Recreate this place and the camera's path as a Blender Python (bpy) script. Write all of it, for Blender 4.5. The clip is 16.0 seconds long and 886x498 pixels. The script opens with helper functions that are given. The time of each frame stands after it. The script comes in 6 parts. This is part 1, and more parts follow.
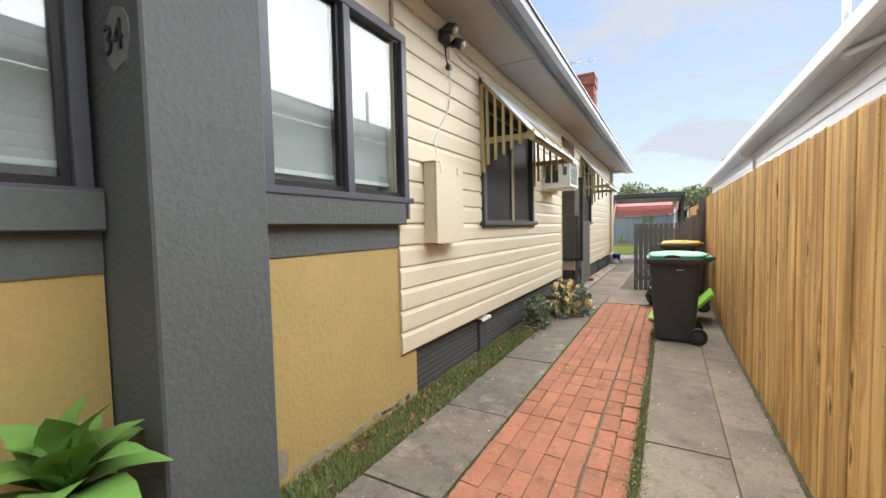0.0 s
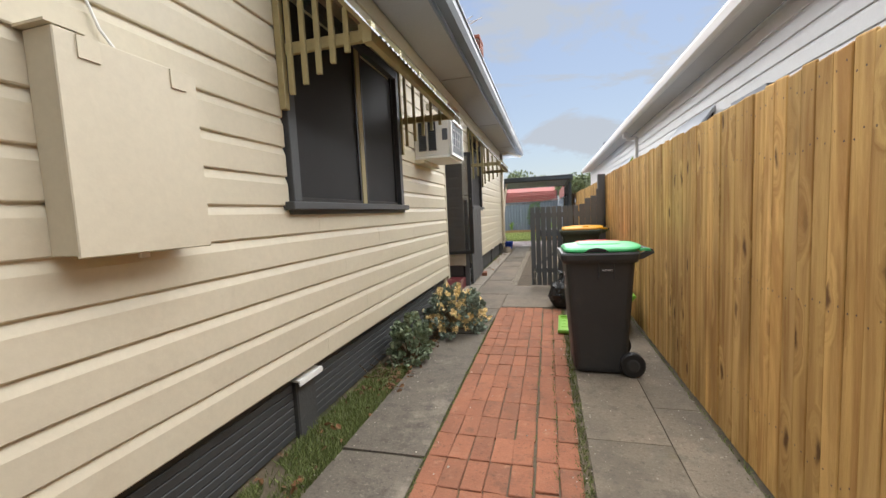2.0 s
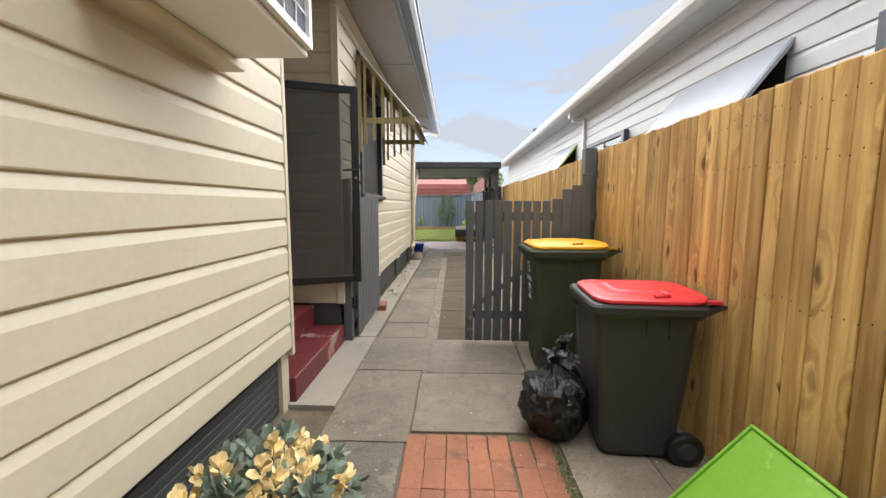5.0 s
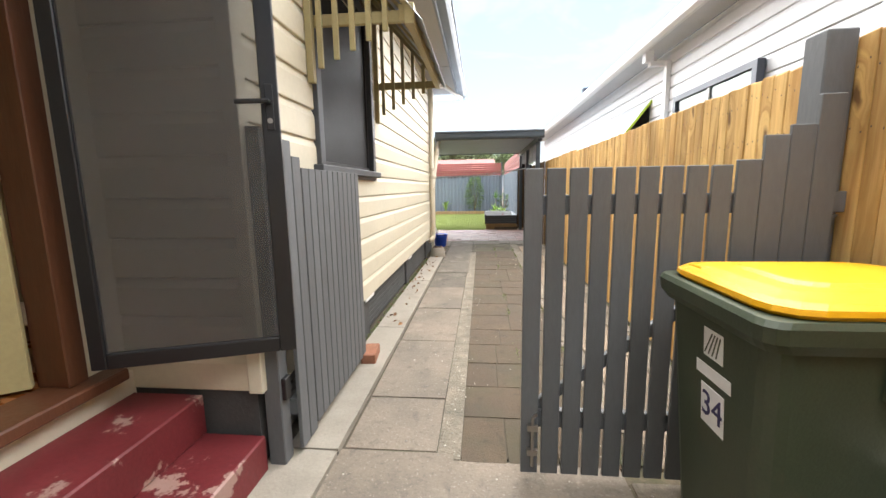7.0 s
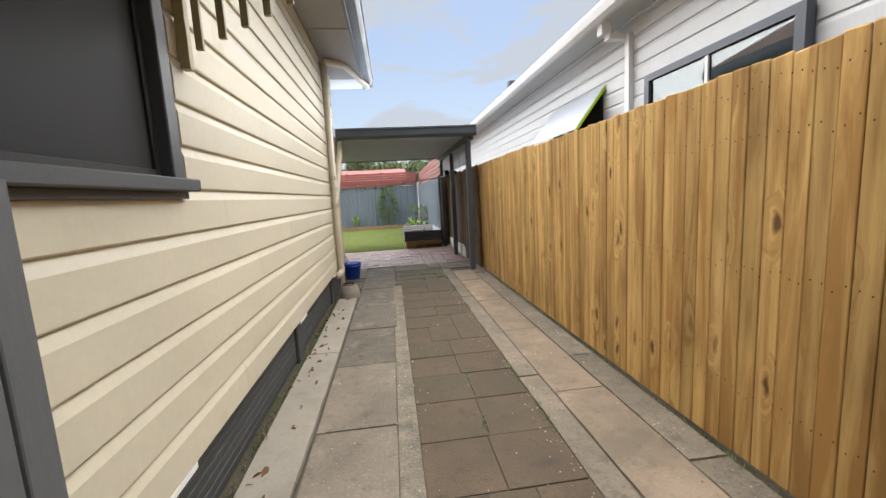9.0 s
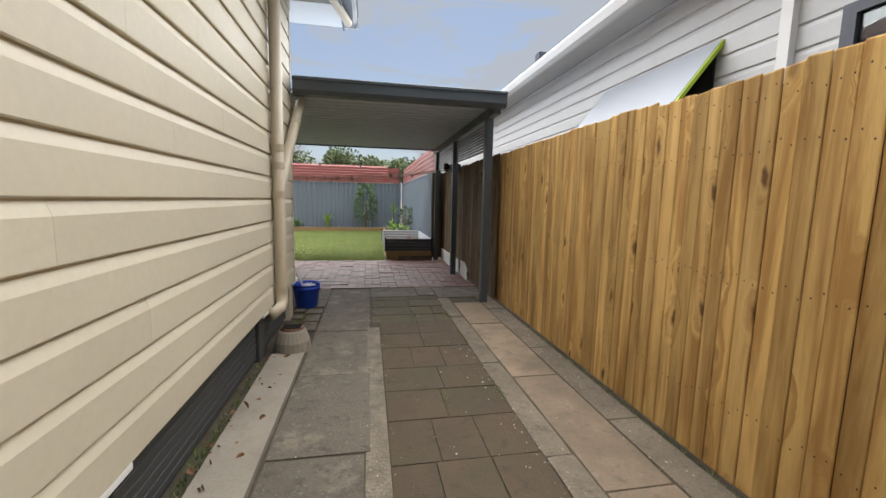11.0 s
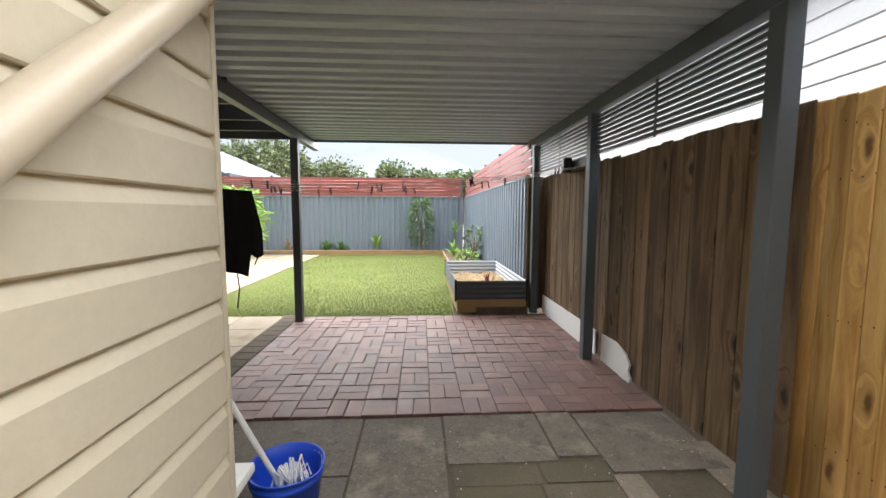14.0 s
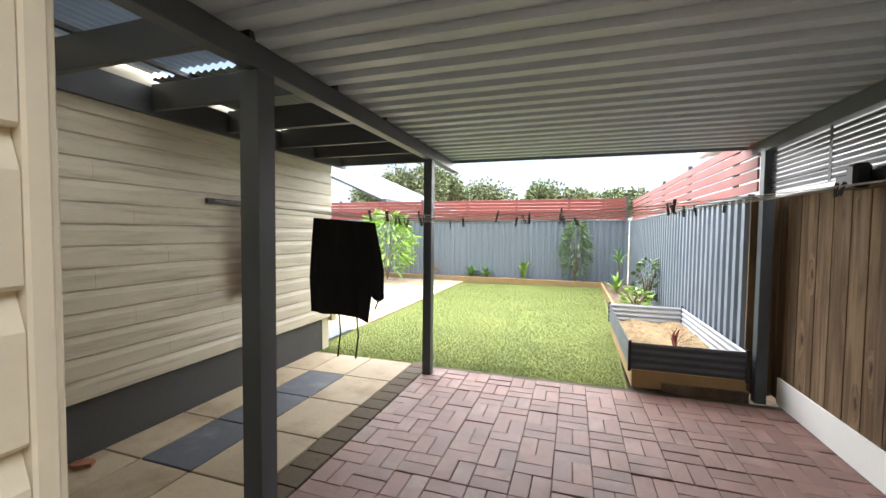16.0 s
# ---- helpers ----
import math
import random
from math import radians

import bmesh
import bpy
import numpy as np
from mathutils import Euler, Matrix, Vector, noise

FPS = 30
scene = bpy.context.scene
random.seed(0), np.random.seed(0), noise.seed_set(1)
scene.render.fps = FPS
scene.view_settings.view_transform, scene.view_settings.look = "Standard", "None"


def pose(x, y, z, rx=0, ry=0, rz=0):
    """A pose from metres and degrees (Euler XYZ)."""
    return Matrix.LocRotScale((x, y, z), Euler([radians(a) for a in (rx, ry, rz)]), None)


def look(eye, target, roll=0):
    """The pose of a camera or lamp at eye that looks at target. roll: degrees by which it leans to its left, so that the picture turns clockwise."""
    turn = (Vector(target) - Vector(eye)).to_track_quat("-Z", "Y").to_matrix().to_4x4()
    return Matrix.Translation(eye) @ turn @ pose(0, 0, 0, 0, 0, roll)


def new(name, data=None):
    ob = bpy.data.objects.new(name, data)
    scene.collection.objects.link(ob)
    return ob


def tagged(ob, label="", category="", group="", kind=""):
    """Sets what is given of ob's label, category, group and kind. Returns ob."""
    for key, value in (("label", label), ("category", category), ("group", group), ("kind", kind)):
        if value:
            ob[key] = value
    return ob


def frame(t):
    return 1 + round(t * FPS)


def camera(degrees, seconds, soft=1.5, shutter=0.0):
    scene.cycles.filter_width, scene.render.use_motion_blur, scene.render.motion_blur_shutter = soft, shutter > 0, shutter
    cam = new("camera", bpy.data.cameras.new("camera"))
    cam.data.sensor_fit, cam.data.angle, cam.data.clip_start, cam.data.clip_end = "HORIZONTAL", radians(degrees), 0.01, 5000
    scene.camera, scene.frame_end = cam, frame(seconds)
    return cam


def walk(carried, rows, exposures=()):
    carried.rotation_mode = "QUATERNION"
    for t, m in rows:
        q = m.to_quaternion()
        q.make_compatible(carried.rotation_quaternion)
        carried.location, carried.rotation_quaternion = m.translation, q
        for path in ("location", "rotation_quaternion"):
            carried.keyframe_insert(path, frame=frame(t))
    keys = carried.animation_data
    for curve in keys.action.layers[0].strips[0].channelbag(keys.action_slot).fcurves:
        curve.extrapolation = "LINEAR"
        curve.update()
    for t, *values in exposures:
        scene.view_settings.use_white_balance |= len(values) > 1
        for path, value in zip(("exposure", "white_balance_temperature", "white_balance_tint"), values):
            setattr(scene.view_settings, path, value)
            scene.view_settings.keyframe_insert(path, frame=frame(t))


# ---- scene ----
cam = camera(96.2, 16.0)
PATH = [
    (0, (0.236, 1.826, 1.534), (-0.749, 3.564, 1.431), -1.3),
    (0.5, (0.209, 2.282, 1.52), (-0.502, 4.148, 1.413), -0.5),
    (1, (0.169, 2.834, 1.521), (-0.462, 4.727, 1.388), -1.0),
    (1.5, (0.077, 3.423, 1.516), (-0.526, 5.324, 1.368), -1.8),
    (2, (-0.102, 4.018, 1.48), (-0.618, 5.943, 1.309), -2.8),
    (2.5, (-0.242, 4.609, 1.432), (-0.666, 6.553, 1.237), -2.5),
    (3, (-0.382, 5.178, 1.464), (-0.711, 7.136, 1.225), -2.2),
    (3.5, (-0.434, 5.805, 1.473), (-0.565, 7.78, 1.185), -0.8),
    (4, (-0.517, 6.407, 1.494), (-0.591, 8.391, 1.248), -0.3),
    (4.2, (-0.567, 6.643, 1.493), (-0.63, 8.63, 1.277), -0.2),
    (6.3, (-0.569, 9.318, 1.513), (-0.634, 11.295, 1.219), 0.6),
    (6.5, (-0.579, 9.516, 1.525), (-0.681, 11.489, 1.209), 0.5),
    (7, (-0.636, 10.039, 1.46), (-0.827, 12.007, 1.156), -0.9),
    (7.5, (-0.713, 10.585, 1.455), (-0.896, 12.555, 1.163), -1.7),
    (8, (-0.739, 11.161, 1.482), (-0.753, 13.142, 1.212), -3.3),
    (8.5, (-0.763, 11.727, 1.477), (-0.616, 13.704, 1.213), -4.7),
    (8.6, (-0.787, 11.821, 1.497), (-0.611, 13.795, 1.229), -4.7),
    (10.8, (-0.864, 14.432, 1.435), (-0.456, 16.375, 1.192), 1.2),
    (11, (-0.863, 14.681, 1.411), (-0.497, 16.632, 1.167), 1.3),
    (11.5, (-0.861, 15.266, 1.423), (-0.549, 17.229, 1.208), 0.9),
    (12, (-0.874, 15.885, 1.449), (-0.573, 17.849, 1.22), -0.4),
    (12.5, (-0.86, 16.427, 1.443), (-0.57, 18.381, 1.13), -0.7),
    (13, (-0.942, 16.97, 1.458), (-0.771, 18.935, 1.126), -0.5),
    (13.5, (-0.996, 17.538, 1.504), (-0.838, 19.512, 1.226), -0.6),
    (14, (-1.004, 18.109, 1.518), (-0.894, 20.098, 1.335), 0.2),
    (14.5, (-1.022, 18.618, 1.523), (-0.936, 20.608, 1.342), 1.7),
    (15, (-1.061, 19.022, 1.543), (-1.24, 21.004, 1.346), 1.1),
    (15.2, (-1.048, 19.116, 1.569), (-1.407, 21.075, 1.382), 1.1),
    (15.5, (-1.064, 19.194, 1.624), (-1.65, 21.101, 1.474), 0.6),
    (16, (-1.101, 19.302, 1.668), (-1.721, 21.202, 1.583), 0.6),
]
SCALE = 0.92  # metres in one survey unit
EXPOSURE = [(0.0, 1.65), (0.6, 1.22), (2.0, 1.28), (3.0, 1.4), (3.5, 1.5), (4.2, 1.5), (6.3, 1.6), (6.6, 1.75), (7.0, 2.15), (7.6, 2.15), (8.0, 1.85), (8.5, 1.6), (11.0, 1.1), (12.0, 1.18), (12.5, 1.35), (13.0, 1.55), (14.0, 1.95), (15.0, 2.15), (16.0, 2.2)]
walk(cam, [(t, look(Vector(eye) * SCALE, Vector(target) * SCALE, roll)) for t, eye, target, roll in PATH], EXPOSURE)

# ---- world and light ----
world = bpy.data.worlds.new("sky")
scene.world = world
world.use_nodes = True
wn, wl = world.node_tree.nodes, world.node_tree.links
wn.clear()
w_out, w_bg = wn.new("ShaderNodeOutputWorld"), wn.new("ShaderNodeBackground")
w_sky = wn.new("ShaderNodeTexSky")
w_sky.sky_type = "NISHITA"
w_sky.sun_disc = False
SUN_EL, SUN_ROT = 62.0, 12.0
w_sky.sun_elevation, w_sky.sun_rotation = radians(SUN_EL), radians(SUN_ROT)
w_geo = wn.new("ShaderNodeTexCoord")
w_map = wn.new("ShaderNodeMapping")
w_map.inputs["Scale"].default_value = (1.0, 1.0, 3.2)
w_map.inputs["Location"].default_value = (0.35, 0.1, 0.2)
wl.new(w_geo.outputs["Generated"], w_map.inputs["Vector"])
w_noise = wn.new("ShaderNodeTexNoise")
w_noise.inputs["Scale"].default_value = 2.9
w_noise.inputs["Detail"].default_value = 9
w_noise.inputs["Roughness"].default_value = 0.58
w_noise.inputs["Distortion"].default_value = 0.5
wl.new(w_map.outputs["Vector"], w_noise.inputs["Vector"])
w_ramp = wn.new("ShaderNodeValToRGB")
w_ramp.color_ramp.elements[0].position, w_ramp.color_ramp.elements[1].position = 0.45, 0.56
wl.new(w_noise.outputs["Fac"], w_ramp.inputs["Fac"])
# cloud cover thickens towards the horizon
w_sep = wn.new("ShaderNodeSeparateXYZ")
wl.new(w_geo.outputs["Generated"], w_sep.inputs["Vector"])
w_hz = wn.new("ShaderNodeMapRange")
for key, value in (("From Min", 0.05), ("From Max", 0.65), ("To Min", 0.55), ("To Max", 0.0)):
    w_hz.inputs[key].default_value = value
wl.new(w_sep.outputs["Z"], w_hz.inputs["Value"])
w_max = wn.new("ShaderNodeMath")
w_max.operation = "MAXIMUM"
wl.new(w_ramp.outputs["Color"], w_max.inputs[0])
wl.new(w_hz.outputs["Result"], w_max.inputs[1])
w_amt = wn.new("ShaderNodeMath")
w_amt.operation = "MULTIPLY"
w_amt.inputs[1].default_value = 0.92
wl.new(w_max.outputs[0], w_amt.inputs[0])
w_mix = wn.new("ShaderNodeMix")
w_mix.data_type = "RGBA"
wl.new(w_amt.outputs[0], w_mix.inputs["Factor"])
wl.new(w_sky.outputs["Color"], w_mix.inputs["A"])
w_mix.inputs["B"].default_value = (4.0, 4.3, 4.75, 1)
wl.new(w_mix.outputs["Result"], w_bg.inputs["Color"])
w_bg.inputs["Strength"].default_value = 0.056
wl.new(w_bg.outputs["Background"], w_out.inputs["Surface"])

sun_data = bpy.data.lights.new("sun", "SUN")
sun_data.energy, sun_data.angle, sun_data.color = 5.0, radians(130), (1.0, 0.988, 0.975)
sun = new("sun", sun_data)
sd = Vector((math.sin(radians(SUN_ROT)) * math.cos(radians(SUN_EL)), math.cos(radians(SUN_ROT)) * math.cos(radians(SUN_EL)), math.sin(radians(SUN_EL))))
sun.matrix_world = look(sd * 60, (0, 0, 0))

# ---- materials ----


def mat(name, col, rough=0.7, metal=0.0, var=0.2, scale=3.0, fine=50.0, bump=0.15, dist=0.004, stretch=(1, 1, 1), rand=0.0, island=0.0,
        stain=None, stain_scale=1.3, stain_at=(0.52, 0.68), stain_amt=0.7, spec=0.5, speck=None, trans=0.0, more=()):
    """Procedural surface: base colour with broad and fine variation, an optional stain and specks, and fine relief."""
    m = bpy.data.materials.new(name)
    m.use_nodes = True
    n, l = m.node_tree.nodes, m.node_tree.links
    b = n["Principled BSDF"]
    b.inputs["Roughness"].default_value, b.inputs["Metallic"].default_value = rough, metal
    b.inputs["Specular IOR Level"].default_value = spec
    geo = n.new("ShaderNodeNewGeometry")
    info = n.new("ShaderNodeObjectInfo")
    off = n.new("ShaderNodeVectorMath")
    off.operation = "MULTIPLY_ADD"
    off.inputs[1].default_value = stretch
    shift = n.new("ShaderNodeVectorMath")
    shift.operation = "SCALE"
    shift.inputs[0].default_value = (7.3, 5.1, 9.7)
    shift.inputs["Scale"].default_value = 0.0
    if rand:
        l.new(info.outputs["Random"], shift.inputs["Scale"])
    if island:
        l.new(geo.outputs["Random Per Island"], shift.inputs["Scale"])
    l.new(geo.outputs["Position"], off.inputs[0])
    l.new(shift.outputs[0], off.inputs[2])

    def noisy(s, detail=5, rgh=0.6):
        t = n.new("ShaderNodeTexNoise")
        t.inputs["Scale"].default_value, t.inputs["Detail"].default_value, t.inputs["Roughness"].default_value = s, detail, rgh
        l.new(off.outputs[0], t.inputs["Vector"])
        return t.outputs["Fac"]

    def mapped(sock, a, c, lo, hi):
        r = n.new("ShaderNodeMapRange")
        for key, value in (("From Min", a), ("From Max", c), ("To Min", lo), ("To Max", hi)):
            r.inputs[key].default_value = value
        l.new(sock, r.inputs["Value"])
        return r.outputs["Result"]

    def mul(a, c):
        r = n.new("ShaderNodeMath")
        r.operation = "MULTIPLY"
        for i, q in enumerate((a, c)):
            if isinstance(q, float):
                r.inputs[i].default_value = q
            else:
                l.new(q, r.inputs[i])
        return r.outputs[0]

    broad, small = noisy(scale), noisy(fine, 4)
    tone = mul(mapped(broad, 0.3, 0.7, 1 - var, 1 + var), mapped(small, 0.3, 0.7, 1 - var * 0.6, 1 + var * 0.6))
    if rand:
        tone = mul(tone, mapped(info.outputs["Random"], 0, 1, 1 - rand, 1 + rand))
    if island:
        tone = mul(tone, mapped(geo.outputs["Random Per Island"], 0, 1, 1 - island, 1 + island))
    tint = n.new("ShaderNodeVectorMath")
    tint.operation = "SCALE"
    tint.inputs[0].default_value = col
    l.new(tone, tint.inputs["Scale"])
    colour = tint.outputs[0]
    for c2, s2, at, amt in ([(stain, stain_scale, stain_at, stain_amt)] if stain else []) + ([speck] if speck else []) + list(more):
        mx = n.new("ShaderNodeMix")
        mx.data_type = "RGBA"
        l.new(mapped(noisy(s2, 7, 0.65), at[0], at[1], 0.0, amt), mx.inputs["Factor"])
        l.new(colour, mx.inputs["A"])
        mx.inputs["B"].default_value = (*c2, 1)
        colour = mx.outputs["Result"]
    l.new(colour, b.inputs["Base Color"])
    l.new(mapped(broad, 0.3, 0.7, max(0.02, rough - 0.08), min(1, rough + 0.08)), b.inputs["Roughness"])
    if bump:
        bp = n.new("ShaderNodeBump")
        bp.inputs["Strength"].default_value, bp.inputs["Distance"].default_value = min(1, bump * 4), dist
        l.new(small, bp.inputs["Height"])
        l.new(bp.outputs["Normal"], b.inputs["Normal"])
    if trans:
        b.inputs["Transmission Weight"].default_value = trans
    return m


M_CREAM = mat("cream_paint", (0.595, 0.54, 0.41), 0.55, var=0.05, scale=1.2, fine=30, bump=0.05, rand=0.012, stain=(0.38, 0.30, 0.20), stain_scale=2.2, stain_at=(0.6, 0.8), stain_amt=0.35)
M_CREAM_TRIM = mat("cream_trim", (0.53, 0.46, 0.31), 0.5, var=0.06, scale=2, bump=0.05)
M_OLIVE_TRIM = mat("straw_trim", (0.40, 0.34, 0.17), 0.55, var=0.08, scale=3, bump=0.06)
M_YELLOW_STUCCO = mat("yellow_stucco", (0.375, 0.285, 0.106), 0.85, var=0.07, scale=1.5, fine=34, bump=0.16, dist=0.009, stain=(0.36, 0.25, 0.10), stain_scale=1.6, stain_amt=0.4)
M_GREY_STUCCO = mat("charcoal_stucco", (0.082, 0.094, 0.095), 0.75, var=0.1, scale=1.5, fine=34, bump=0.17, dist=0.011, speck=((0.3, 0.3, 0.29), 9, (0.74, 0.78), 0.5))
M_GREY_TRIM = mat("charcoal_trim", (0.066, 0.071, 0.076), 0.5, var=0.1, scale=3, bump=0.05)
M_BLUE_TRIM = mat("slate_trim", (0.06, 0.066, 0.085), 0.45, var=0.08, scale=3, bump=0.04)
# near-black; puts the shade of unlit rooms and deep gaps into the colour
M_DARK = mat("unlit_black", (0.012, 0.012, 0.012), 0.9, var=0.1, bump=0)
M_MESH = mat("fly_screen", (0.03, 0.03, 0.031), 0.55, var=0.15, scale=1.5, fine=400, bump=0.05, spec=0.15)
M_BLACK = mat("black_metal", (0.012, 0.012, 0.013), 0.4, var=0.15, bump=0.03)
M_SLAB = mat("concrete_slab", (0.205, 0.168, 0.128), 0.9, var=0.16, scale=1.3, fine=70, bump=0.25, dist=0.004, rand=0.10, stain=(0.11, 0.094, 0.074), stain_scale=1.1, stain_at=(0.42, 0.66), stain_amt=0.75, speck=((0.30, 0.255, 0.20), 4, (0.58, 0.74), 0.6), more=(((0.075, 0.066, 0.052), 10, (0.54, 0.70), 0.55), ((0.08, 0.07, 0.055), 45, (0.56, 0.67), 0.45), ((0.38, 0.335, 0.27), 60, (0.58, 0.68), 0.5)))
M_SLAB_GREY = mat("stained_concrete", (0.150, 0.128, 0.100), 0.9, var=0.18, scale=1.3, fine=70, bump=0.25, dist=0.004, rand=0.10, stain=(0.085, 0.074, 0.058), stain_scale=1.3, stain_at=(0.44, 0.66), stain_amt=0.75, speck=((0.27, 0.235, 0.185), 3.5, (0.54, 0.68), 0.75), more=(((0.05, 0.044, 0.035), 9, (0.52, 0.68), 0.6), ((0.05, 0.044, 0.035), 45, (0.55, 0.66), 0.5), ((0.34, 0.30, 0.24), 60, (0.58, 0.68), 0.5)))
M_SLAB_TAN = mat("tan_concrete", (0.275, 0.21, 0.148), 0.9, var=0.15, scale=1.3, fine=70, bump=0.22, rand=0.10, stain=(0.13, 0.105, 0.074), stain_scale=1.4, stain_at=(0.46, 0.66), stain_amt=0.75, speck=((0.40, 0.33, 0.25), 5, (0.58, 0.72), 0.5), more=(((0.08, 0.066, 0.048), 12, (0.56, 0.72), 0.5),))
M_PALE = mat("pale_concrete", (0.30, 0.265, 0.215), 0.9, var=0.12, scale=1.5, fine=60, bump=0.15, rand=0.05, stain=(0.17, 0.145, 0.112), stain_scale=1.6, stain_at=(0.48, 0.68), stain_amt=0.6, more=(((0.11, 0.10, 0.075), 11, (0.60, 0.74), 0.45),))
M_BROWN_PAVER = mat("brown_paver", (0.092, 0.066, 0.042), 0.92, var=0.26, scale=2.5, fine=110, bump=0.4, dist=0.005, rand=0.07, stain=(0.07, 0.064, 0.036), stain_scale=1.3, stain_at=(0.46, 0.64), stain_amt=0.65, speck=((0.20, 0.165, 0.12), 60, (0.64, 0.74), 0.6), more=(((0.045, 0.036, 0.025), 12, (0.55, 0.68), 0.6),))
M_PAVER_MOSS = mat("mossy_paver", (0.10, 0.084, 0.054), 0.92, var=0.26, scale=3, fine=90, bump=0.35, rand=0.16, stain=(0.075, 0.076, 0.032), stain_scale=2.2, stain_at=(0.44, 0.64), stain_amt=0.7)
M_SLAB_WORN = mat("worn_concrete", (0.215, 0.178, 0.132), 0.95, var=0.18, scale=1.8, fine=80, bump=0.35, dist=0.005, rand=0.06, stain=(0.115, 0.098, 0.075), stain_scale=1.5, stain_at=(0.44, 0.64), stain_amt=0.7, speck=((0.33, 0.285, 0.215), 4.5, (0.56, 0.70), 0.6), more=(((0.07, 0.062, 0.048), 9, (0.53, 0.68), 0.55), ((0.07, 0.06, 0.046), 42, (0.55, 0.66), 0.5), ((0.38, 0.33, 0.26), 60, (0.58, 0.68), 0.45), ((0.13, 0.115, 0.05), 3.3, (0.62, 0.74), 0.4)))
M_JOINT_DARK = mat("joint_grime", (0.075, 0.06, 0.04), 1.0, var=0.3, scale=6, fine=80, bump=0.4, stain=(0.06, 0.07, 0.025), stain_scale=2.2, stain_amt=0.7)
M_RUBBLE = mat("rubble_concrete", (0.21, 0.18, 0.135), 0.95, var=0.3, scale=8, fine=60, bump=0.5, dist=0.015, stain=(0.1, 0.09, 0.07), stain_scale=5, stain_amt=0.7)
M_BRICK = mat("path_brick", (0.295, 0.119, 0.066), 0.92, var=0.18, scale=4, fine=90, bump=0.3, rand=0.08, stain=(0.19, 0.088, 0.052), stain_scale=1.5, stain_at=(0.48, 0.68), stain_amt=0.7, speck=((0.42, 0.24, 0.15), 13, (0.58, 0.72), 0.5), more=(((0.085, 0.055, 0.036), 7, (0.57, 0.70), 0.6), ((0.06, 0.045, 0.03), 38, (0.58, 0.68), 0.55)))
M_JOINT = mat("joint_soil", (0.12, 0.095, 0.06), 1.0, var=0.3, scale=6, fine=80, bump=0.4, stain=(0.06, 0.08, 0.025), stain_scale=2.2, stain_amt=0.8)
M_PATIO = mat("patio_brick", (0.17, 0.088, 0.072), 0.6, var=0.14, scale=4, fine=90, bump=0.2, rand=0.16, stain=(0.30, 0.19, 0.16), stain_scale=1.8, stain_amt=0.5, more=(((0.08, 0.055, 0.04), 3.0, (0.54, 0.7), 0.6),))
M_PAVE_CREAM = mat("cream_paver", (0.36, 0.29, 0.20), 0.8, var=0.12, scale=2, fine=60, bump=0.12, rand=0.1, stain=(0.20, 0.14, 0.085), stain_scale=2.3, stain_at=(0.48, 0.66), stain_amt=0.65)
M_PAVE_BLUE = mat("slate_paver", (0.075, 0.085, 0.105), 0.7, var=0.15, scale=2, fine=60, bump=0.15, rand=0.1, stain=(0.17, 0.17, 0.17), stain_scale=3, stain_amt=0.5)
M_SOIL = mat("garden_soil", (0.15, 0.105, 0.07), 1.0, var=0.35, scale=5, fine=60, bump=0.6, dist=0.02, stain=(0.24, 0.18, 0.13), stain_scale=3)
M_LAWN = mat("lawn_soil", (0.15, 0.18, 0.05), 1.0, var=0.25, scale=2, fine=60, bump=0.6, dist=0.02, stain=(0.19, 0.20, 0.06), stain_scale=1.0)
M_GRASS = mat("grass_blade", (0.20, 0.262, 0.058), 0.7, var=0.3, scale=0.9, fine=20, bump=0, island=0.14, stain=(0.40, 0.38, 0.14), stain_scale=0.9, stain_at=(0.48, 0.68), stain_amt=0.7, more=(((0.10, 0.17, 0.03), 1.7, (0.52, 0.68), 0.6),))
M_GRASS_DARK = mat("verge_grass", (0.16, 0.20, 0.06), 0.8, var=0.25, scale=3, fine=20, bump=0, island=0.35, stain=(0.22, 0.19, 0.09), stain_scale=3)


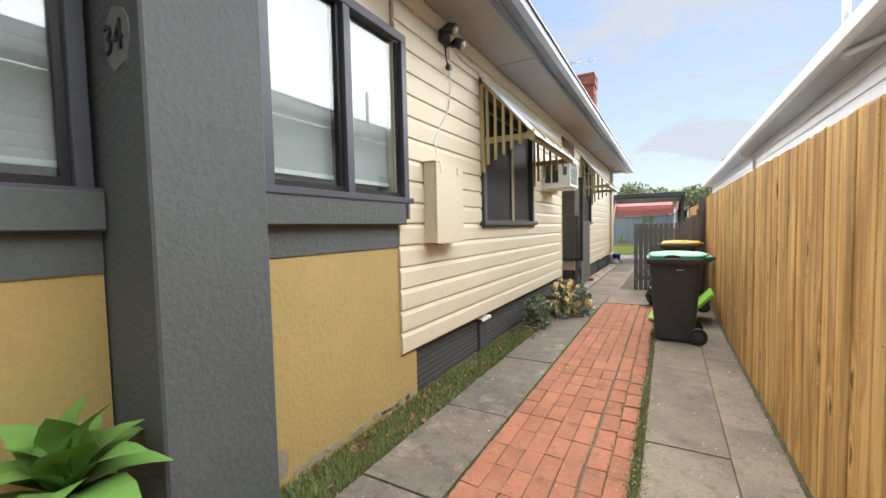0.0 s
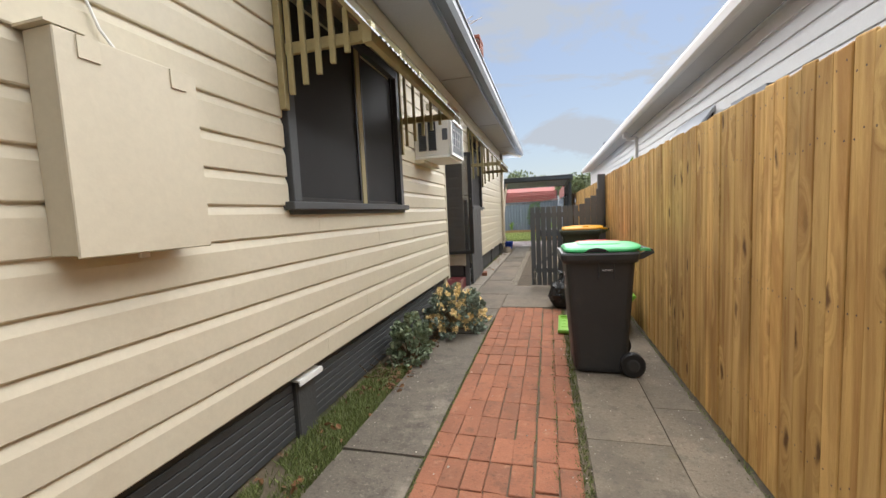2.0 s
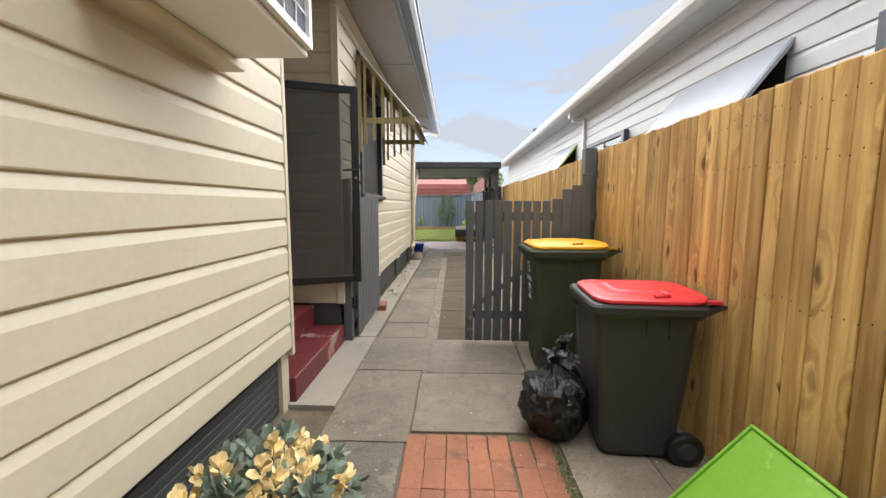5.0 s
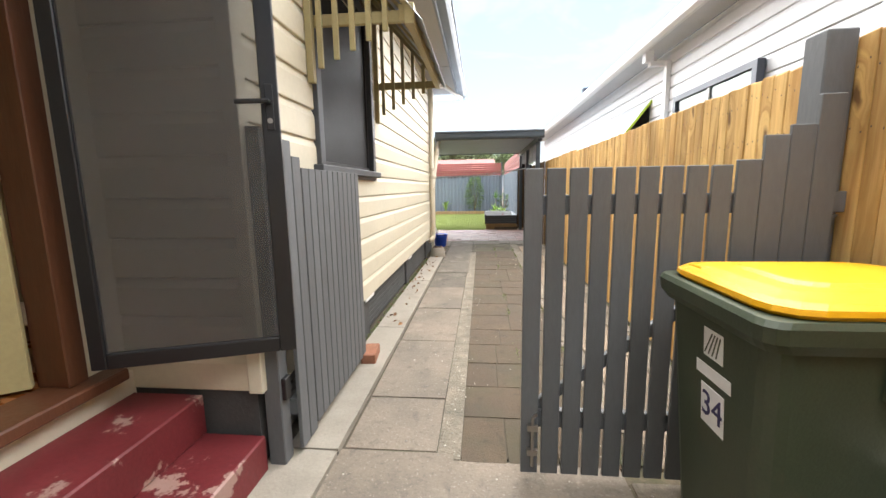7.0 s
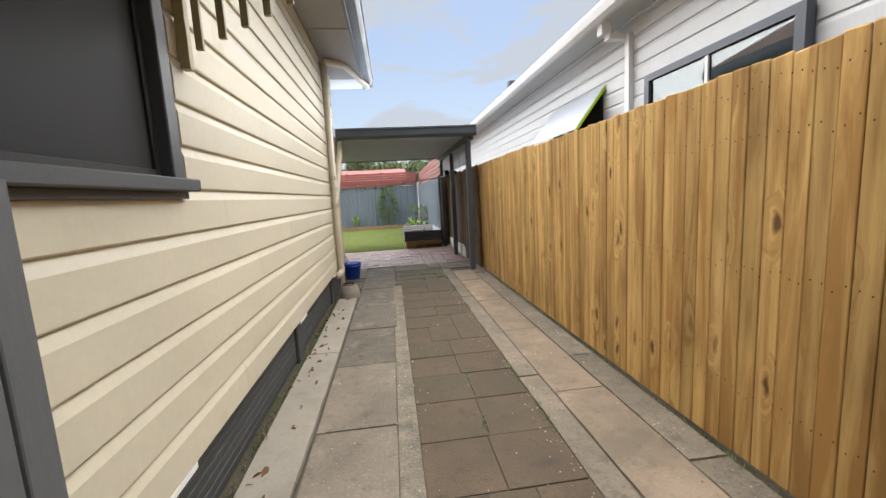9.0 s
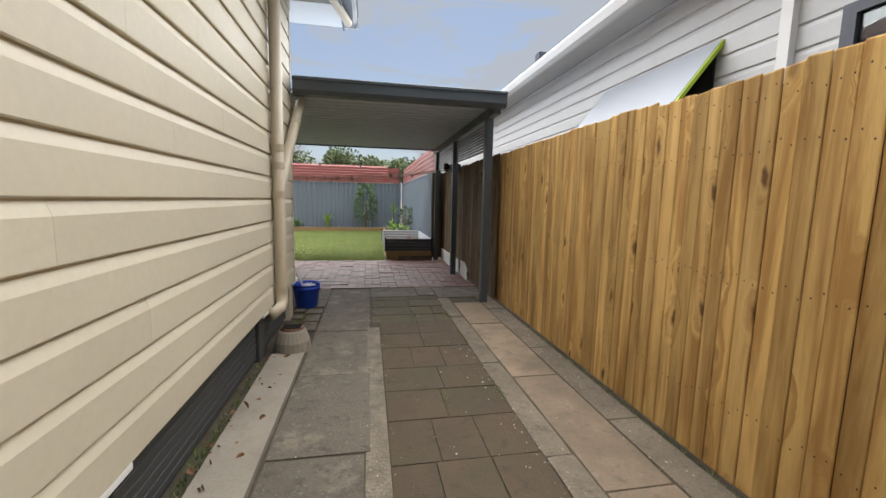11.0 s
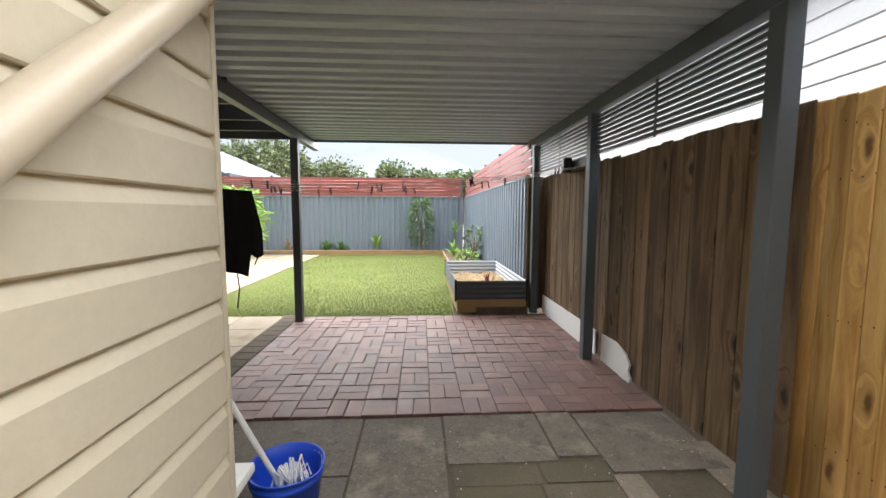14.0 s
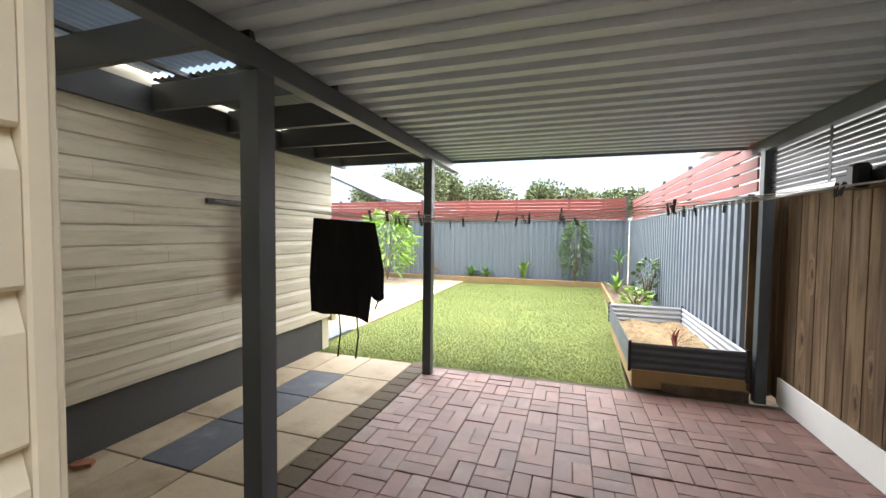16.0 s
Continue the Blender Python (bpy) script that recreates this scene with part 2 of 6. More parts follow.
def timber(name, pale, dark, knot, amount=1.0, grain=1.0):
    """Upright sawn boards: long streaks, growth figure bent round knots, and a tone for each board."""
    m = bpy.data.materials.new(name)
    m.use_nodes = True
    n, l = m.node_tree.nodes, m.node_tree.links
    b = n["Principled BSDF"]
    b.inputs["Roughness"].default_value = 0.82
    b.inputs["Specular IOR Level"].default_value = 0.25
    geo, info = n.new("ShaderNodeNewGeometry"), n.new("ShaderNodeObjectInfo")

    def vec(op, a, c, scale=None):
        v = n.new("ShaderNodeVectorMath")
        v.operation = op
        for i, q in enumerate((a, c)):
            if q is None:
                continue
            if isinstance(q, tuple):
                v.inputs[i].default_value = q
            else:
                l.new(q, v.inputs[i])
        if scale is not None:
            l.new(scale, v.inputs["Scale"])
        return v.outputs[0]

    def rng(sock, a, c, lo, hi):
        r = n.new("ShaderNodeMapRange")
        for key, value in (("From Min", a), ("From Max", c), ("To Min", lo), ("To Max", hi)):
            r.inputs[key].default_value = value
        l.new(sock, r.inputs["Value"])
        return r.outputs["Result"]

    def calc(op, a, c):
        r = n.new("ShaderNodeMath")
        r.operation = op
        for i, q in enumerate((a, c)):
            if isinstance(q, float):
                r.inputs[i].default_value = q
            else:
                l.new(q, r.inputs[i])
        return r.outputs[0]

    def blend(f, a, c):
        x = n.new("ShaderNodeMix")
        x.data_type = "RGBA"
        for key, q in (("Factor", f), ("A", a), ("B", c)):
            if isinstance(q, tuple):
                x.inputs[key].default_value = (*q, 1)
            else:
                l.new(q, x.inputs[key])
        return x.outputs["Result"]

    shift = vec("SCALE", (13.7, 8.3, 21.1), None, info.outputs["Random"])
    place = vec("ADD", geo.outputs["Position"], shift)
    cell = n.new("ShaderNodeTexVoronoi")
    split, flat = n.new("ShaderNodeSeparateXYZ"), n.new("ShaderNodeCombineXYZ")
    l.new(place, split.inputs[0])
    warp = n.new("ShaderNodeTexNoise")
    l.new(place, warp.inputs["Vector"])
    warp.inputs["Scale"].default_value, warp.inputs["Detail"].default_value = 9.0, 3.0
    l.new(calc("ADD", calc("MULTIPLY", split.outputs["Y"], 6.5), calc("MULTIPLY", warp.outputs["Fac"], 0.45)), flat.inputs["X"])
    l.new(calc("MULTIPLY", split.outputs["Z"], 2.3), flat.inputs["Y"])
    cell.voronoi_dimensions = "2D"
    l.new(flat.outputs[0], cell.inputs["Vector"])
    cell.inputs["Scale"].default_value = 1.0
    near = cell.outputs["Distance"]
    chosen = n.new("ShaderNodeSeparateColor")
    l.new(cell.outputs["Color"], chosen.inputs["Color"])
    pick = rng(chosen.outputs["Red"], 0.58, 0.80, 0.0, 1.0)
    halo = calc("MULTIPLY", rng(near, 0.05, 0.42, 1.0, 0.0), pick)
    core = calc("MULTIPLY", rng(near, 0.06, 0.15, 1.0, 0.0), pick)
    bent = vec("ADD", vec("MULTIPLY", place, (3.0, 11.0 * grain, 0.8)), vec("SCALE", (0.0, 2.6, 0.4), None, halo))
    fig = n.new("ShaderNodeTexNoise")
    l.new(bent, fig.inputs["Vector"])
    for key, value in (("Scale", 1.0), ("Detail", 6.0), ("Roughness", 0.62), ("Distortion", 0.7)):
        fig.inputs[key].default_value = value
    fine = n.new("ShaderNodeTexNoise")
    l.new(vec("MULTIPLY", place, (30.0, 160.0, 2.5)), fine.inputs["Vector"])
    fine.inputs["Detail"].default_value = 3.0
    weather = n.new("ShaderNodeTexNoise")
    l.new(vec("MULTIPLY", geo.outputs["Position"], (1.0, 2.6, 0.7)), weather.inputs["Vector"])
    weather.inputs["Scale"].default_value, weather.inputs["Detail"].default_value = 1.6, 6.0
    tone = rng(fig.outputs["Fac"], 0.40, 0.60, 0.0, 1.0)
    colour = blend(tone, pale, dark)
    colour = blend(rng(fine.outputs["Fac"], 0.45, 0.75, 0.0, 0.4), colour, dark)
    colour = blend(rng(weather.outputs["Fac"], 0.5, 0.72, 0.0, 0.6 * amount), colour, tuple(0.5 * q for q in dark))
    streak = n.new("ShaderNodeTexNoise")
    l.new(vec("MULTIPLY", place, (1.0, 11.0, 0.55)), streak.inputs["Vector"])
    streak.inputs["Scale"].default_value, streak.inputs["Detail"].default_value = 1.3, 4.0
    colour = blend(rng(streak.outputs["Fac"], 0.56, 0.70, 0.0, 0.45), colour, tuple(min(0.85, 1.12 * q + 0.05) for q in pale))
    ring = calc("SINE", calc("MULTIPLY", near, 95.0), 0.0)
    ringed = calc("MULTIPLY", rng(ring, 0.0, 1.0, 0.0, 0.22), halo)
    colour = blend(calc("MULTIPLY", halo, 0.35), colour, tuple(min(0.85, 1.1 * q) for q in pale))
    colour = blend(ringed, colour, dark)
    colour = blend(calc("MULTIPLY", core, 0.9), colour, knot)
    lit = rng(info.outputs["Random"], 0.0, 1.0, 0.84, 1.24)
    l.new(vec("SCALE", colour, None, lit), b.inputs["Base Color"])
    bp = n.new("ShaderNodeBump")
    bp.inputs["Strength"].default_value, bp.inputs["Distance"].default_value = 0.5, 0.003
    l.new(fine.outputs["Fac"], bp.inputs["Height"])
    l.new(bp.outputs["Normal"], b.inputs["Normal"])
    return m


M_FENCE = timber("paling_timber", (0.64, 0.415, 0.152), (0.385, 0.208, 0.064), (0.10, 0.046, 0.017), 1.0)
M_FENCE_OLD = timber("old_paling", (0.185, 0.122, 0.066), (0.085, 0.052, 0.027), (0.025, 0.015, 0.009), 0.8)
M_CREAM_DIRTY = mat("mildewed_paint", (0.59, 0.54, 0.42), 0.6, var=0.06, scale=1.2, fine=30, bump=0.05, stretch=(1, 0.7, 9.0), stain=(0.24, 0.19, 0.13), stain_scale=2.0, stain_at=(0.5, 0.72), stain_amt=0.6)
M_PATCH = mat("pale_patch", (0.155, 0.168, 0.165), 0.8, var=0.12, scale=6, bump=0.1)
M_GRIT = mat("grit", (0.42, 0.38, 0.32), 0.95, var=0.3, scale=9, bump=0, island=0.5)
M_GATE = mat("gate_paint", (0.102, 0.106, 0.108), 0.6, var=0.1, scale=3, fine=60, bump=0.08, stretch=(1, 1, 0.3), rand=0.06)
M_STEEL_GREY = mat("grey_steel", (0.072, 0.086, 0.098), 0.45, var=0.08, bump=0.02)
M_ROOF_UNDER = mat("white_sheet", (0.50, 0.57, 0.67), 0.45, var=0.05, bump=0.02)
M_COLORBOND = mat("blue_grey_sheet", (0.205, 0.245, 0.30), 0.5, var=0.05, scale=1.5, bump=0.02)
M_RED_SLAT = mat("red_slat", (0.30, 0.085, 0.075), 0.6, var=0.1, rand=0.08, bump=0.04)
M_RED_ROOF = mat("red_roof", (0.23, 0.045, 0.035), 0.7, var=0.15, scale=1, fine=30, bump=0.1)
M_WHITE = mat("white_paint", (0.78, 0.78, 0.76), 0.5, var=0.03, scale=1.5, bump=0.03)
M_NEIGHBOUR = mat("neighbour_paint", (0.60, 0.605, 0.60), 0.5, var=0.05, scale=1.5, bump=0.03, rand=0.02, stain=(0.45, 0.44, 0.42), stain_scale=1.3, stain_at=(0.55, 0.75), stain_amt=0.4)
M_BLIND = mat("blind_fabric", (0.42, 0.43, 0.42), 0.8, var=0.04, scale=2, bump=0.03)
# side eave lining; the shade under the eave is mixed into this colour
M_SOFFIT = mat("shaded_soffit_paint", (0.30, 0.28, 0.25), 0.6, var=0.06, scale=1.5, bump=0.04)
M_GUTTER = mat("gutter_paint", (0.13, 0.145, 0.165), 0.4, var=0.06, scale=2, bump=0.02)
M_ROOF_GREY = mat("grey_roof", (0.11, 0.125, 0.15), 0.7, var=0.1, bump=0.05, spec=0.2)
M_TILE_ROOF = mat("roof_tile", (0.16, 0.08, 0.06), 0.8, var=0.2, bump=0.15)
M_BIN = mat("bin_charcoal", (0.033, 0.034, 0.036), 0.5, var=0.15, scale=3, fine=120, bump=0.06, stain=(0.07, 0.062, 0.05), stain_scale=3, stain_at=(0.55, 0.75), stain_amt=0.5)
M_BIN_GREEN = mat("bin_dark_green", (0.04, 0.052, 0.028), 0.5, var=0.15, scale=3, fine=120, bump=0.06, stain=(0.08, 0.07, 0.045), stain_scale=3, stain_at=(0.55, 0.75), stain_amt=0.5)
M_LID_GREEN = mat("lid_green", (0.055, 0.43, 0.15), 0.45, var=0.07, scale=4, bump=0.03)
M_LID_RED = mat("lid_red", (0.56, 0.022, 0.028), 0.4, var=0.06, scale=4, bump=0.03)
M_LID_YELLOW = mat("lid_yellow", (0.66, 0.33, 0.004), 0.4, var=0.06, scale=4, bump=0.03)
M_LIME = mat("lime_plastic", (0.205, 0.44, 0.045), 0.45, var=0.08, scale=4, bump=0.03, stain=(0.5, 0.66, 0.2), stain_scale=9, stain_at=(0.62, 0.72), stain_amt=0.6)
M_BAG = mat("black_bag", (0.008, 0.008, 0.009), 0.18, var=0.2, scale=8, fine=30, bump=0.5, dist=0.02)
M_CHROME = mat("brushed_steel", (0.38, 0.355, 0.32), 0.42, metal=1.0, var=0.08, bump=0.02)
M_STEP = mat("oxide_red", (0.135, 0.017, 0.02), 0.55, var=0.15, scale=3, bump=0.06, stain=(0.34, 0.225, 0.185), stain_scale=3.2, stain_at=(0.585, 0.61), stain_amt=0.8, more=(((0.06, 0.012, 0.012), 2.0, (0.5, 0.7), 0.6),))
M_TIMBER_DARK = mat("stained_timber", (0.10, 0.038, 0.018), 0.4, var=0.2, scale=4, stretch=(1, 1, 0.2), bump=0.08)
M_FLOOR = mat("polished_floor", (0.33, 0.13, 0.04), 0.3, var=0.2, scale=4, stretch=(0.3, 3, 1), bump=0.03)
M_PLASTIC_BLUE = mat("blue_plastic", (0.015, 0.07, 0.52), 0.4, var=0.06, bump=0.02)
M_LABEL = mat("white_label", (0.75, 0.75, 0.75), 0.5, var=0.03, bump=0)
M_INK = mat("dark_ink", (0.03, 0.025, 0.09), 0.5, var=0.05, bump=0)
M_WOOD_BASE = mat("treated_pine", (0.36, 0.24, 0.11), 0.8, var=0.15, scale=4, bump=0.1)
M_STRAW = mat("straw_mulch", (0.35, 0.25, 0.135), 0.95, var=0.3, scale=10, fine=70, bump=0.8, dist=0.03)
M_CLOTH = mat("black_cloth", (0.011, 0.011, 0.0105), 0.9, var=0.2, scale=5, bump=0.1)
M_SCARF = mat("patterned_cloth", (0.30, 0.085, 0.05), 0.9, var=0.2, scale=20, bump=0.1, stain=(0.03, 0.02, 0.02), stain_scale=28, stain_at=(0.48, 0.55), stain_amt=0.9)
M_CHIM = mat("chimney_brick", (0.27, 0.10, 0.065), 0.9, var=0.2, scale=8, bump=0.3, rand=0.2)
M_MORTAR = mat("mortar", (0.33, 0.29, 0.25), 0.95, var=0.15, bump=0.3)
M_LEAF = mat("leaf_green", (0.10, 0.17, 0.06), 0.5, var=0.25, scale=5, fine=30, bump=0, island=0.4)
M_LEAF_LIGHT = mat("leaf_light", (0.24, 0.40, 0.07), 0.5, var=0.2, scale=5, fine=30, bump=0, island=0.3)
M_LEAF_TREE = mat("tree_leaf", (0.17, 0.21, 0.10), 0.7, var=0.25, scale=0.5, fine=6, bump=0, island=0.4)
M_SUCC = mat("succulent_leaf", (0.19, 0.235, 0.18), 0.55, var=0.2, scale=6, fine=30, bump=0, island=0.35)
M_PETAL = mat("yellow_petal", (0.86, 0.69, 0.36), 0.6, var=0.15, scale=9, fine=30, bump=0, island=0.25)
M_GERANIUM = mat("geranium_leaf", (0.20, 0.25, 0.15), 0.6, var=0.2, scale=6, fine=30, bump=0, island=0.35)
M_AGAVE = mat("agave_leaf", (0.125, 0.255, 0.055), 0.4, var=0.15, scale=4, fine=20, bump=0, island=0.25)
M_DEAD = mat("dry_leaf", (0.20, 0.10, 0.045), 0.9, var=0.3, scale=9, bump=0, island=0.4)
M_TWIG = mat("twig", (0.17, 0.12, 0.07), 0.9, var=0.2, bump=0.1)
M_BARK = mat("bark", (0.14, 0.11, 0.08), 0.95, var=0.25, bump=0.3)
M_SKIRT = mat("slat_skirt", (0.05, 0.052, 0.052), 0.65, var=0.12, scale=3, bump=0.06)
M_PLINTH = mat("plinth_paint", (0.058, 0.058, 0.056), 0.75, var=0.15, scale=3, fine=60, bump=0.15, stain=(0.14, 0.13, 0.115), stain_scale=5, stain_at=(0.6, 0.7), stain_amt=0.4)
M_GREEN_PAINT = mat("lime_trim", (0.42, 0.56, 0.03), 0.5, var=0.05, bump=0.02)
M_AWNING = mat("awning_sheet", (0.40, 0.43, 0.47), 0.4, var=0.04, bump=0.02)
M_PVC = mat("cream_pipe", (0.54, 0.465, 0.345), 0.4, var=0.04, scale=2, bump=0.02)


def glass_mat(name, tint, rough=0.02, alpha=0.35):
    """Pane: part mirror-like gloss, part clear."""
    m = bpy.data.materials.new(name)
    m.use_nodes = True
    n, l = m.node_tree.nodes, m.node_tree.links
    n.remove(n["Principled BSDF"])
    gl, tr, mx = n.new("ShaderNodeBsdfGlossy"), n.new("ShaderNodeBsdfTransparent"), n.new("ShaderNodeMixShader")
    gl.inputs["Roughness"].default_value = rough
    tr.inputs["Color"].default_value = (*tint, 1)
    mx.inputs[0].default_value = 0.10
    l.new(tr.outputs[0], mx.inputs[1])
    l.new(gl.outputs[0], mx.inputs[2])
    l.new(mx.outputs[0], n["Material Output"].inputs["Surface"])
    return m


M_GLASS = glass_mat("window_glass", (0.85, 0.9, 0.9))


def screen_mat(name, col, see):
    """Woven fly screen: mostly dark threads, partly see-through."""
    m = mat(name, col, 0.6, var=0.2, scale=2, fine=500, bump=0)
    n, l = m.node_tree.nodes, m.node_tree.links
    tr, mx = n.new("ShaderNodeBsdfTransparent"), n.new("ShaderNodeMixShader")
    mx.inputs[0].default_value = see
    l.new(n["Principled BSDF"].outputs[0], mx.inputs[1])
    l.new(tr.outputs[0], mx.inputs[2])
    l.new(mx.outputs[0], n["Material Output"].inputs["Surface"])
    return m


M_SCREEN = screen_mat("door_screen", (0.072, 0.07, 0.067), 0.48)
M_POLY = screen_mat("polycarbonate", (0.16, 0.21, 0.26), 0.06)

# ---- building helpers ----


def part(name, bm, material, parent=None, label="", at=None, smooth=False):
    """Links a bmesh as one mesh object under a thing or part."""
    me = bpy.data.meshes.new(name)
    bmesh.ops.recalc_face_normals(bm, faces=bm.faces[:])
    bm.to_mesh(me)
    bm.free()
    me.materials.append(material)
    if smooth:
        me.polygons.foreach_set("use_smooth", [True] * len(me.polygons))
    ob = new(name, me)
    if at is not None:
        ob.matrix_basis = at
    if parent is not None:
        ob.parent = parent
    if label:
        ob["label"] = label
    return ob


def share(name, me, parent, m):
    """One more object on a mesh that exists, under a parent."""
    ob = new(name, me)
    ob.matrix_basis = m
    ob.parent = parent
    return ob


def thing(name, label, category, at=None, group="", kind=""):
    ob = new(name)
    ob.empty_display_size = 0.1
    if at is not None:
        ob.matrix_basis = at
    return tagged(ob, label, category, group, kind)


def raw(name, verts, faces, material, parent=None, kind="", label=""):
    me = bpy.data.meshes.new(name)
    me.from_pydata(verts, [], faces)
    me.update()
    me.materials.append(material)
    ob = new(name, me)
    if parent is not None:
        ob.parent = parent
    return tagged(ob, label, "", "", kind)


def box(bm, x0, x1, y0, y1, z0, z1, bevel=0.0):
    vs = [bm.verts.new(p) for p in ((x0, y0, z0), (x1, y0, z0), (x1, y1, z0), (x0, y1, z0), (x0, y0, z1), (x1, y0, z1), (x1, y1, z1), (x0, y1, z1))]
    fs = [bm.faces.new([vs[i] for i in q]) for q in ((3, 2, 1, 0), (4, 5, 6, 7), (0, 1, 5, 4), (1, 2, 6, 5), (2, 3, 7, 6), (3, 0, 4, 7))]
    if bevel:
        es = list({e for f in fs for e in f.edges})
        bmesh.ops.bevel(bm, geom=es, offset=bevel, segments=1, affect="EDGES", profile=0.5)
    return bm


def B(x0, x1, y0, y1, z0, z1, bevel=0.0):
    return box(bmesh.new(), min(x0, x1), max(x0, x1), min(y0, y1), max(y0, y1), min(z0, z1), max(z0, z1), bevel)


def prism(bm, pts, a, b, axis="y"):
    """Extrudes a closed outline along an axis from a to b. pts: (x, z) for y, (y, z) for x, (x, y) for z."""
    def put(p, q):
        u, v = p
        return {"y": (u, q, v), "x": (q, u, v), "z": (u, v, q)}[axis]
    lo, hi = [bm.verts.new(put(p, a)) for p in pts], [bm.verts.new(put(p, b)) for p in pts]
    k = len(pts)
    bm.faces.new(lo)
    bm.faces.new(hi[::-1])
    for i in range(k):
        j = (i + 1) % k
        bm.faces.new((lo[i], hi[i], hi[j], lo[j]))
    return bm


def tube(bm, pts, r, seg=10, caps=True):
    """A pipe through points; r is one radius or one for each point."""
    pts = [Vector(p) for p in pts]
    rs = r if isinstance(r, (list, tuple)) else [r] * len(pts)
    rings, side = [], None
    for i, p in enumerate(pts):
        d = (pts[min(i + 1, len(pts) - 1)] - pts[max(i - 1, 0)]).normalized()
        if side is None:
            side = d.orthogonal().normalized()
        side = (side - d * side.dot(d)).normalized()
        up = d.cross(side)
        rings.append([bm.verts.new(p + rs[i] * (math.cos(2 * math.pi * k / seg) * side + math.sin(2 * math.pi * k / seg) * up)) for k in range(seg)])
    for a, c in zip(rings, rings[1:]):
        for k in range(seg):
            bm.faces.new((a[k], a[(k + 1) % seg], c[(k + 1) % seg], c[k]))
    if caps:
        bm.faces.new(rings[0][::-1])
        bm.faces.new(rings[-1])
    return bm


def wavy(bm, u0, u1, pitch, depth, put, v0, v1, shape="trap"):
    """Profiled sheet: profile along u with given pitch and depth, extruded along v. put(u, d, v) -> point."""
    prof, u = [], u0
    while u < u1 - 1e-6:
        if shape == "trap":
            steps = ((0, 0), (0.42, 0), (0.5, 1), (0.92, 1))
        else:
            steps = tuple((k / 8, 0.5 - 0.5 * math.cos(2 * math.pi * k / 8)) for k in range(8))
        for f, d in steps:
            if u + f * pitch <= u1:
                prof.append((u + f * pitch, d * depth))
        u += pitch
    lo, hi = [bm.verts.new(put(a, d, v0)) for a, d in prof], [bm.verts.new(put(a, d, v1)) for a, d in prof]
    for i in range(len(prof) - 1):
        bm.faces.new((lo[i], lo[i + 1], hi[i + 1], hi[i]))
    return bm

# ---- plan, in metres ----
WALL_X, FENCE_X = -1.76, 0.93          # side wall of the house; face of the paling fence
WALL_Y0, PORCH_Y0, PORCH_Y1, CORNER_Y = 4.58, 10.50, 11.85, 19.635
BOARD, BOARD_Z0, WALL_TOP = 0.1985, 0.40, 3.62
EXT_X, EXT_Y1 = -4.45, 24.3            # wall of the rear extension

# ---- ground ----
bm = bmesh.new()
for x0, x1, y0, y1 in ((-300, 300, -300, -30), (-300, -40, -30, 60), (40, 300, -30, 60), (-300, 300, 60, 600), (-40, 40, -30, 60)):
    fs = [bm.verts.new(p) for p in ((x0, y0, -0.09), (x1, y0, -0.09), (x1, y1, -0.09), (x0, y1, -0.09))]
    bm.faces.new(fs)
bmesh.ops.remove_doubles(bm, verts=bm.verts[:], dist=0.001)
tagged(part("ground", bm, M_SOIL), "bare brown earth under the yard", "ground", kind="structure")

# ---- weatherboards ----


def board_mesh(length, axis="y", h=BOARD):
    """One bevelled weatherboard, face at +depth, from 0 to length."""
    bm = bmesh.new()
    pts = [(-0.012, 0.0), (0.014, 0.0), (0.018, 0.006), (0.018, h - 0.052), (0.001, h - 0.006), (0.001, h + 0.012), (-0.012, h + 0.012)]
    prism(bm, pts, 0, length, "y")
    me = bpy.data.meshes.new("board")
    bmesh.ops.recalc_face_normals(bm, faces=bm.faces[:])
    bm.to_mesh(me)
    bm.free()
    return me


def boards(parent, material, place, length, z0, z1, h=BOARD, holes=()):
    """Rows of weatherboards; place(s, z) gives the pose of a board that begins s along the wall; holes: (s0, s1, z0, z1)."""
    made, z, k = {}, z0, 0
    while z < z1 - 0.02:
        spans = [(0.0, length)]
        for a, b, c, d in holes:
            if z + h * 0.5 > c and z + h * 0.5 < d:
                spans = [q for s, e in spans for q in ((s, min(e, a)), (max(s, b), e)) if q[1] - q[0] > 0.02]
        cut = []
        for s, e in spans:
            joint = s + (e - s) * (0.35 + 0.3 * ((k * 7) % 5) / 5)
            cut += [(s, joint), (joint + 0.001, e)] if e - s > 4.5 else [(s, e)]
        for s, e in cut:
            key = round(e - s, 3)
            if key not in made:
                made[key] = board_mesh(e - s, h=h)
                made[key].materials.append(material)
            share("board", made[key], parent, place(s, z))
        z += h
        k += 1


def wall_core(name, bms, material, label):
    return tagged(part(name, bms, material), label, "wall", kind="structure")


# front room: stucco wall with charcoal bands, pillar and windows
front = wall_core("wall_front", B(-2.6, -1.765, 3.2, 4.6, 1.38, 1.39), M_DARK, "yellow and charcoal stucco front wall with a dado")
bm = B(-2.0, -1.765, 3.15, WALL_Y0 + 0.24, -0.1, 0.43)
box(bm, -2.0, -1.765, 3.15, WALL_Y0, 0.43, 1.385)
part("lower_wall", bm, M_YELLOW_STUCCO, front, "yellow stucco with worn paint at the base")
part("dark_band", B(-2.0, -1.757, 3.15, WALL_Y0, 1.385, 1.575), M_GREY_STUCCO, front)
part("sill_band", B(-2.0, -1.69, 3.15, WALL_Y0 + 0.04, 1.575, 1.79, 0.008), M_GREY_STUCCO, front, "charcoal stucco sill")
part("corner_block", B(-1.80, -1.68, WALL_Y0 + 0.041, WALL_Y0 + 0.075, 1.62, 1.77, 0.004), M_GREY_STUCCO, front)
